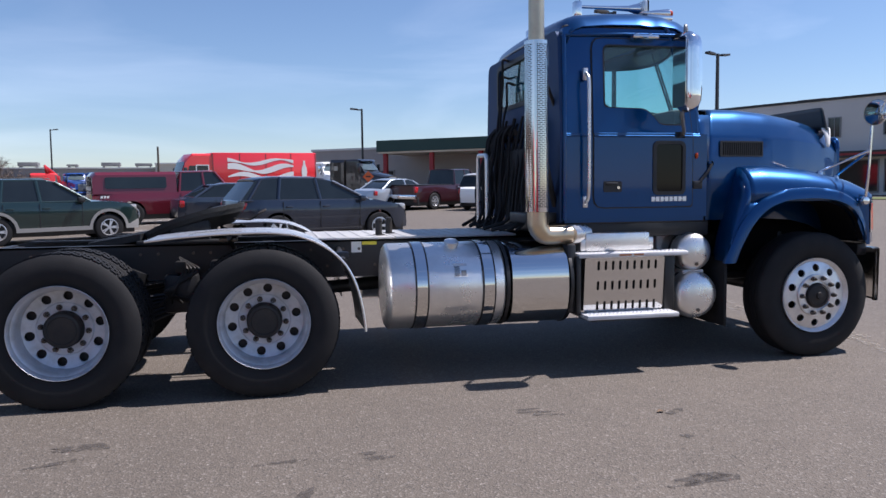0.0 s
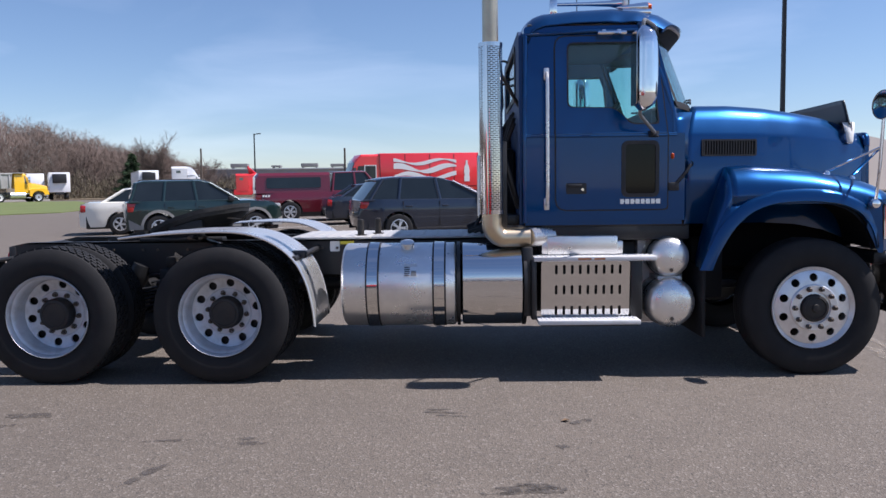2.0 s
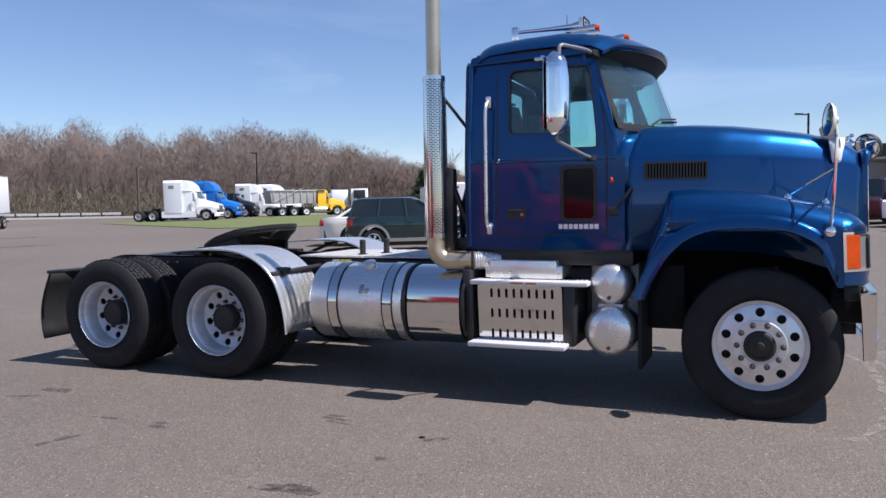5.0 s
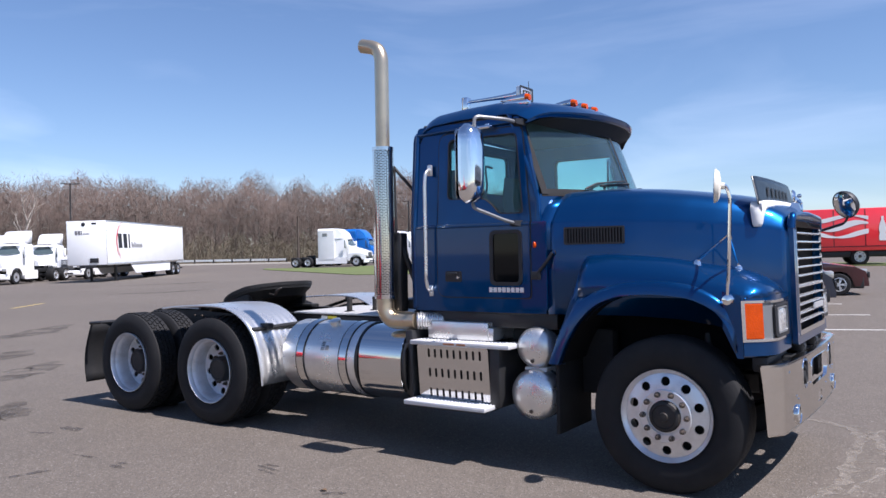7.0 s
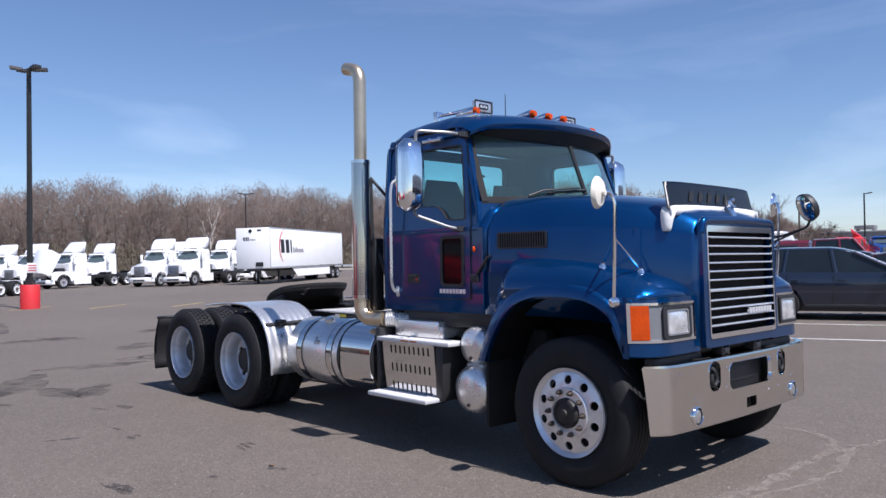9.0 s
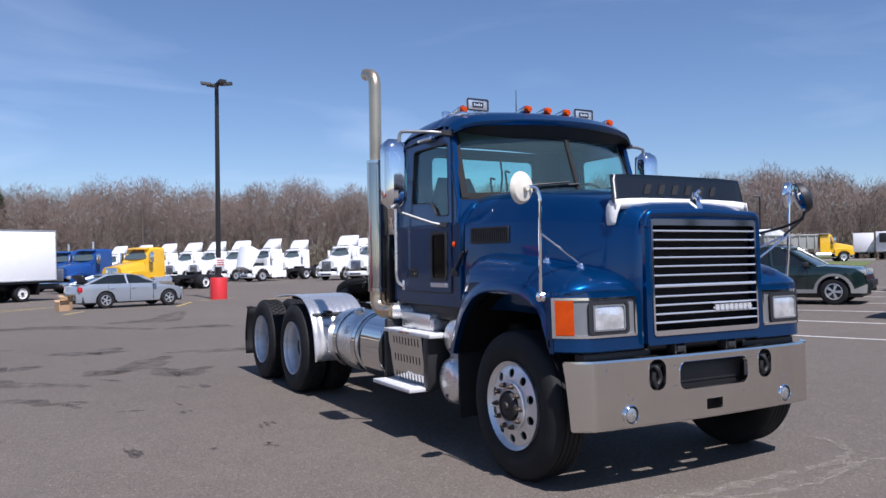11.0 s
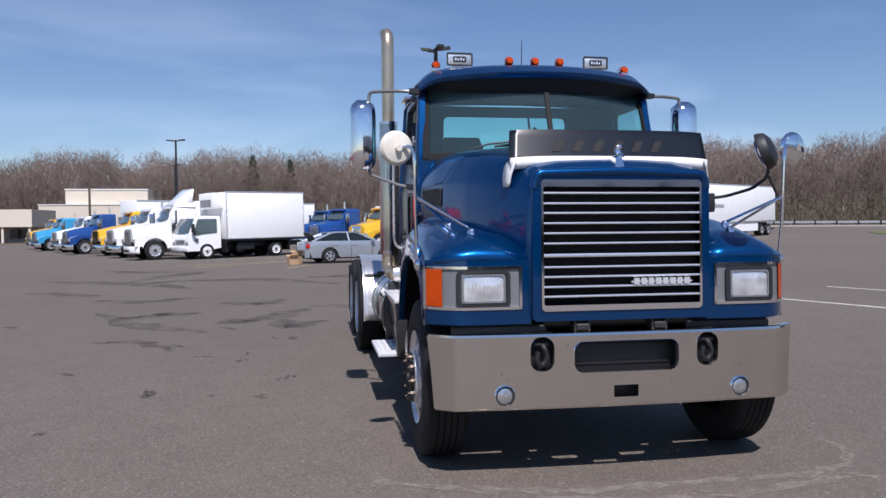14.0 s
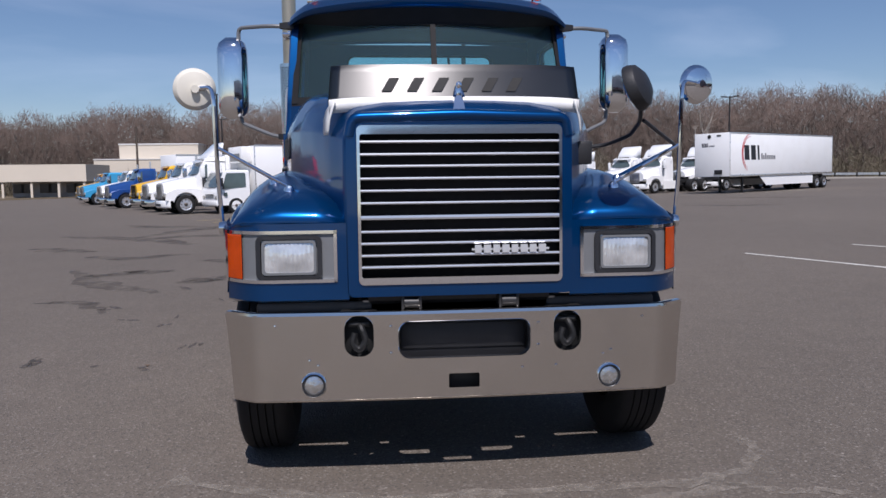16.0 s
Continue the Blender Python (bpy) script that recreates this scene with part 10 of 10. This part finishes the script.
plate(bm, [(-0.2, 2.2), (0.2, 2.2), (0.2, 2.32), (-0.2, 2.32)], (), lambda u, v, w: (0.045 + w, u, v), 0.004)
part("sign_bar", bm, bar_black, ws2)


# ---- bare spring woods ----
def branch_arrays(rng, H, spread, n1, n2, n3, twig, base_r=0.16, low=0.3, twig_w=0.05):
    """Vertices and triangles of one bare tree: trunk, limbs as prisms, twigs as slivers. Returns limbs and twigs apart."""
    V, T, TV, TT = [], [], [], []

    def prism(p, q, r0, r1):
        d = q - p
        L = np.linalg.norm(d)
        if L < 1e-6:
            return
        d = d / L
        u = np.cross(d, [0.0, 0.0, 1.0]) if abs(d[2]) < 0.95 else np.cross(d, [1.0, 0.0, 0.0])
        u = u / np.linalg.norm(u)
        v = np.cross(d, u)
        k = len(V)
        for c, r in ((p, r0), (q, r1)):
            for a in (0.0, 2.094, 4.189):
                V.append(c + r * (math.cos(a) * u + math.sin(a) * v))
        for i in range(3):
            j = (i + 1) % 3
            T.append((k + i, k + j, k + 3 + j))
            T.append((k + i, k + 3 + j, k + 3 + i))

    def sliver(p, d, L, w):
        side = np.cross(d, rng.normal(size=3))
        side = side / (np.linalg.norm(side) + 1e-9) * w / 2
        k = len(TV)
        TV.extend((p - side, p + side, p + d * L))
        TT.append((k, k + 1, k + 2))

    def unit(v):
        return v / (np.linalg.norm(v) + 1e-9)
    # trunk
    pts = [np.zeros(3)]
    lean = rng.normal(0, 0.03, 2)
    for i in range(1, 7):
        pts.append(np.array([lean[0] * H * i / 6 + rng.normal(0, 0.10), lean[1] * H * i / 6 + rng.normal(0, 0.10), H * 0.80 * i / 6]))
    for i in range(6):
        prism(pts[i], pts[i + 1], base_r * (1 - i / 6.6), base_r * (1 - (i + 1) / 6.6))

    def on_trunk(f):
        k = min(5, int(f * 6))
        return pts[k] + (pts[k + 1] - pts[k]) * (f * 6 - k)
    for b in range(n1):
        f = low + (0.97 - low) * (b + rng.random()) / n1
        a = rng.random() * 2 * math.pi
        L = spread * (1.05 - 0.55 * abs(f - 0.55)) * rng.uniform(0.7, 1.15)
        d = unit(np.array([math.cos(a), math.sin(a), rng.uniform(0.5, 1.3) if f < 0.6 else rng.uniform(0.7, 2.0)]))
        p = on_trunk(f)
        q = p + d * L * 0.55
        d2 = unit(d + np.array([0, 0, 0.45]) + rng.normal(0, 0.15, 3))
        e = q + d2 * L * 0.5
        r = base_r * 0.42 * (1.1 - f)
        prism(p, q, r, r * 0.6)
        prism(q, e, r * 0.6, r * 0.2)
        for c in range(n2):
            g = rng.uniform(0.25, 1.0)
            s = p + (q - p) * min(1, g * 2) + (e - q) * max(0, g * 2 - 1)
            dd = unit(d2 + rng.normal(0, 0.55, 3) + np.array([0, 0, 0.25]))
            l2 = L * rng.uniform(0.25, 0.5)
            t = s + dd * l2
            prism(s, t, r * 0.3, r * 0.08)
            for k in range(n3):
                h = rng.uniform(0.1, 1.0)
                sliver(s + dd * l2 * h, unit(dd + rng.normal(0, 0.6, 3)), twig * rng.uniform(0.5, 1.2), twig_w)
    for k in range(n1 * 2):
        f = rng.uniform(0.75, 1.0)
        sliver(on_trunk(min(f, 0.999)), unit(np.array([rng.normal(0, 0.9), rng.normal(0, 0.9), 1.0])), twig, twig_w)
    return np.array(V), np.array(T), np.array(TV), np.array(TT)


def mesh_from_arrays(name, V, T, mat):
    me = bpy.data.meshes.new(name)
    V, T = np.asarray(V, dtype=np.float32), np.asarray(T, dtype=np.int32)
    me.vertices.add(len(V))
    me.vertices.foreach_set("co", V.ravel())
    me.loops.add(T.size)
    me.loops.foreach_set("vertex_index", T.ravel())
    me.polygons.add(len(T))
    me.polygons.foreach_set("loop_start", np.arange(0, T.size, 3, dtype=np.int32))
    me.update(calc_edges=True)
    me.validate()
    me.materials.append(mat)
    return me


def bark_material(name, lo, hi, tip, round_light=0.0):
    m = bpy.data.materials.new(name)
    m.use_nodes = True
    n, l = m.node_tree.nodes, m.node_tree.links
    b = n["Principled BSDF"]
    b.inputs["Roughness"].default_value = 0.9
    b.inputs["Specular IOR Level"].default_value = 0.2
    tc = n.new("ShaderNodeTexCoord")
    a = n.new("ShaderNodeTexNoise")
    a.inputs["Scale"].default_value = 0.13
    a.inputs["Detail"].default_value = 4
    l.new(tc.outputs["Object"], a.inputs["Vector"])
    mr = n.new("ShaderNodeMapRange")
    mr.inputs["From Min"].default_value, mr.inputs["From Max"].default_value = 0.38, 0.62
    l.new(a.outputs["Fac"], mr.inputs["Value"])
    mx = n.new("ShaderNodeMix")
    mx.data_type = 'RGBA'
    mx.inputs["A"].default_value, mx.inputs["B"].default_value = (*lo, 1), (*hi, 1)
    l.new(mr.outputs[0], mx.inputs["Factor"])
    g = n.new("ShaderNodeNewGeometry")
    m2 = n.new("ShaderNodeMix")
    m2.data_type = 'RGBA'
    ml = n.new("ShaderNodeMath")
    ml.operation = 'MULTIPLY'
    ml.inputs[1].default_value = 0.28
    l.new(g.outputs["Random Per Island"], ml.inputs[0])
    l.new(ml.outputs[0], m2.inputs["Factor"])
    l.new(mx.outputs["Result"], m2.inputs["A"])
    m2.inputs["B"].default_value = (*tip, 1)
    l.new(m2.outputs["Result"], b.inputs["Base Color"])
    if round_light:
        # fine twigs scatter light as one soft mass: lean their normals towards the open sky
        sc, up, nm = n.new("ShaderNodeVectorMath"), n.new("ShaderNodeVectorMath"), n.new("ShaderNodeVectorMath")
        sc.operation, up.operation, nm.operation = 'SCALE', 'ADD', 'NORMALIZE'
        sc.inputs["Scale"].default_value = 1 - round_light
        up.inputs[1].default_value = (0.35 * round_light, -0.35 * round_light, 0.75 * round_light)
        l.new(g.outputs["Normal"], sc.inputs[0])
        l.new(sc.outputs["Vector"], up.inputs[0])
        l.new(up.outputs["Vector"], nm.inputs[0])
        l.new(nm.outputs["Vector"], b.inputs["Normal"])
    return m


bark = bark_material("bare_bark", (0.088, 0.076, 0.066), (0.118, 0.10, 0.089), (0.17, 0.148, 0.132))
twigs_mat = bark_material("bare_twigs", (0.106, 0.083, 0.068), (0.175, 0.128, 0.106), (0.20, 0.151, 0.129), 0.7)
brush_mat = bark_material("dry_brush", (0.115, 0.10, 0.068), (0.145, 0.122, 0.085), (0.20, 0.172, 0.122))
pale_bark = bark_material("pale_bark", (0.45, 0.40, 0.34), (0.55, 0.50, 0.43), (0.38, 0.32, 0.27))
pine_mat = bark_material("pine_needles", (0.030, 0.055, 0.028), (0.045, 0.075, 0.035), (0.06, 0.08, 0.04))


def build_woods():
    rng = np.random.default_rng(7)
    kinds = [branch_arrays(rng, H, sp, 17, 6, 9, 1.0, 0.12, lo, 0.034) for H, sp, lo in ((13.5, 3.6, 0.30), (15.0, 3.9, 0.35), (12.0, 3.2, 0.25), (14.2, 3.0, 0.42), (11.0, 3.4, 0.2), (16.0, 3.6, 0.4))]
    LV, LT, SV, ST = [], [], [], []
    nl = ns = 0
    for row, R in enumerate((139, 143, 147.5, 152.5, 158, 164)):
        yaw = 16.0
        while yaw < 129:
            yaw += math.degrees(rng.uniform(1.9, 4.2) / R) * (1.15 if row < 2 else 1.0)
            r = R + rng.uniform(-2.2, 2.2)
            x, y = on_arc(r, yaw)
            edge = interp(yaw, [16, 19, 22, 26, 34, 60, 130], [0.26, 0.34, 0.46, 0.68, 0.85, 0.97, 0.95])
            wave = 1 + 0.06 * math.sin(yaw * 0.55) + 0.05 * math.sin(yaw * 1.7 + 1)
            sc = edge * wave * rng.uniform(0.78, 0.97) * (0.86 if row == 0 else 1.0)
            a = rng.uniform(0, 6.283)
            c, s = math.cos(a) * sc, math.sin(a) * sc
            M = np.array([[c, -s, 0], [s, c, 0], [0, 0, sc]])
            V, T, TV, TT = kinds[rng.integers(len(kinds))]
            o = np.array([x, y, terrain(x, y)])
            LV.append(V @ M.T + o)
            LT.append(T + nl)
            nl += len(V)
            SV.append(TV @ M.T + o)
            ST.append(TT + ns)
            ns += len(TV)
    ob = new("bare_woods", mesh_from_arrays("bare_woods", np.concatenate(LV), np.concatenate(LT), bark))
    tagged(ob, "dense bare spring woods of brown-grey trunks", "trees", kind="stuff")
    ob = new("wood_twigs", mesh_from_arrays("wood_twigs", np.concatenate(SV), np.concatenate(ST), twigs_mat))
    tagged(ob, "fine reddish-brown twigs of the bare woods", "trees", kind="stuff")
    # the mass of fine branches deeper in
    n = 760000
    yaw = rng.uniform(16, 129, n)
    depth = rng.random(n)
    R = 143 + depth * 42
    band = (depth * 6).astype(int)
    crowns = rng.uniform(0.80, 1.07, (6, 160))
    at = (yaw - 16) / 113 * 120 + band * 0.37
    k = np.clip(at.astype(int), 0, 158)
    f = at - k
    f = f * f * (3 - 2 * f)
    crown = crowns[band, k] * (1 - f) + crowns[band, k + 1] * f
    top = 16.6 * np.interp(yaw, [16, 19, 22, 26, 30, 34, 41, 50, 62, 85, 110, 130], [0.24, 0.32, 0.42, 0.58, 0.82, 0.96, 0.95, 0.91, 0.92, 0.98, 0.88, 0.88]) * (1 + 0.05 * np.sin(yaw * 0.55) + 0.03 * np.sin(yaw * 1.7 + 1)) * crown * (R / 155)
    h = top * (1 - rng.random(n) ** 1.25) * rng.uniform(0.86, 1.05, n)
    a = np.radians(yaw)
    P = np.stack([-R * np.sin(a), -4 + R * np.cos(a), h], 1)
    P[:, 2] += np.array([terrain(p[0], p[1]) for p in P])
    D = rng.normal(0, 0.62, (n, 3))
    D[:, 2] = np.abs(D[:, 2]) + 0.55
    D /= np.linalg.norm(D, axis=1)[:, None]
    S = np.cross(D, rng.normal(size=(n, 3)))
    S /= np.linalg.norm(S, axis=1)[:, None]
    L = rng.uniform(0.45, 1.35, n)[:, None]
    V = np.empty((n * 3, 3))
    V[0::3], V[1::3], V[2::3] = P - S * 0.036, P + S * 0.036, P + D * L
    ob = new("deep_woods", mesh_from_arrays("deep_woods", V, np.arange(n * 3).reshape(-1, 3), twigs_mat))
    tagged(ob, "hazy mass of bare branches deeper in the woods", "trees", kind="stuff")
    # undergrowth along the edge
    n = 70000
    yaw = rng.uniform(16, 129, n)
    R = 133 + rng.random(n) ** 1.5 * 26
    h = rng.random(n) ** 1.6 * 4.2 * np.interp(yaw, [16, 20, 35], [0.5, 0.7, 1.0]) * (0.7 + 0.5 * np.sin(yaw * 1.3) ** 2)
    a = np.radians(yaw)
    P = np.stack([-R * np.sin(a), -4 + R * np.cos(a), h], 1)
    P[:, 2] += np.array([terrain(p[0], p[1]) for p in P])
    D = rng.normal(0, 0.45, (n, 3))
    D[:, 2] = np.abs(D[:, 2]) + 0.7
    D /= np.linalg.norm(D, axis=1)[:, None]
    S = np.cross(D, rng.normal(size=(n, 3)))
    S /= np.linalg.norm(S, axis=1)[:, None]
    L = rng.uniform(0.5, 1.5, n)[:, None]
    V = np.empty((n * 3, 3))
    V[0::3], V[1::3], V[2::3] = P - S * 0.045, P + S * 0.045, P + D * L
    T = np.arange(n * 3).reshape(-1, 3)
    ob = new("dry_undergrowth", mesh_from_arrays("dry_undergrowth", V, T, brush_mat))
    tagged(ob, "dry olive-brown undergrowth along the woods", "bushes", kind="stuff")


build_woods()


def single_tree(x, y, H, spread, mat_b, mat_t, label, seed, n1=18, n2=7, n3=12, low=0.22, tw=0.04, base_r=0.2, twig=0.8):
    rng = np.random.default_rng(seed)
    V, T, TV, TT = branch_arrays(rng, H, spread, n1, n2, n3, twig, base_r, low, tw)
    t = thing("tree", pose(x, y, terrain(x, y)), label, "tree", "single trees")
    o = new("trunk", mesh_from_arrays("trunk", V, T, mat_b))
    o.parent = t
    o = new("crown", mesh_from_arrays("crown", TV, TT, mat_t))
    o.parent = t


single_tree(-91.0, 42.0, 11.0, 3.6, pale_bark, pale_bark, "pale bare tree with few twigs before the woods", 3, 14, 4, 3, 0.3, 0.03, 0.26)
single_tree(-57.0, 126.2, 5.6, 3.8, bark, twigs_mat, "round-crowned bare tree at the end of the woods", 5, 26, 9, 14, 0.18)
single_tree(-52.5, 118.4, 5.8, 5.2, bark, twigs_mat, "round-crowned bare tree near the warehouse", 6, 60, 14, 22, 0.14, tw=0.026)
single_tree(-66.5, 123.5, 7.2, 4.0, bark, twigs_mat, "tall bare tree at the end of the woods", 8, 24, 9, 14, 0.2)
single_tree(-42.5, 116.0, 4.3, 3.0, bark, twigs_mat, "small bare tree near the warehouse", 9, 22, 8, 12, 0.2)


def conifer(x, y, H, R, seed, label):
    rng = np.random.default_rng(seed)
    n = 2600
    f = rng.random(n) ** 0.7
    z = H * (0.15 + 0.85 * (1 - f))
    rad = R * f * (0.75 + 0.25 * np.sin(z * 5.0)) * rng.random(n) ** 0.4
    a = rng.uniform(0, 2 * math.pi, n)
    P = np.stack([rad * np.cos(a), rad * np.sin(a), z], 1)
    D = np.stack([np.cos(a), np.sin(a), rng.normal(-0.25, 0.3, n)], 1)
    D /= np.linalg.norm(D, axis=1)[:, None]
    S = np.cross(D, rng.normal(size=(n, 3)))
    S /= np.linalg.norm(S, axis=1)[:, None]
    V = np.empty((n * 3, 3))
    V[0::3], V[1::3], V[2::3] = P - S * 0.10, P + S * 0.10, P + D * rng.uniform(0.3, 0.8, n)[:, None]
    t = thing("conifer", pose(x, y, terrain(x, y)), label, "tree", "single trees")
    o = new("crown", mesh_from_arrays("crown", V, np.arange(n * 3).reshape(-1, 3), pine_mat))
    o.parent = t
    bm = bmn()
    cyl(bm, (0, 0, 0), (0, 0, H * 0.95), 0.16, 0.03, n=8)
    part("trunk", bm, bark, t)


for _i, (_yaw, _r, _h, _w) in enumerate(((93.5, 152, 15.6, 4.2), (90.8, 154, 14.8, 3.6), (24.6, 128, 7.0, 3.0))):
    _x, _y = on_arc(_r, _yaw)
    conifer(_x, _y, _h, _w, 20 + _i, "dark green conifer among the bare woods")
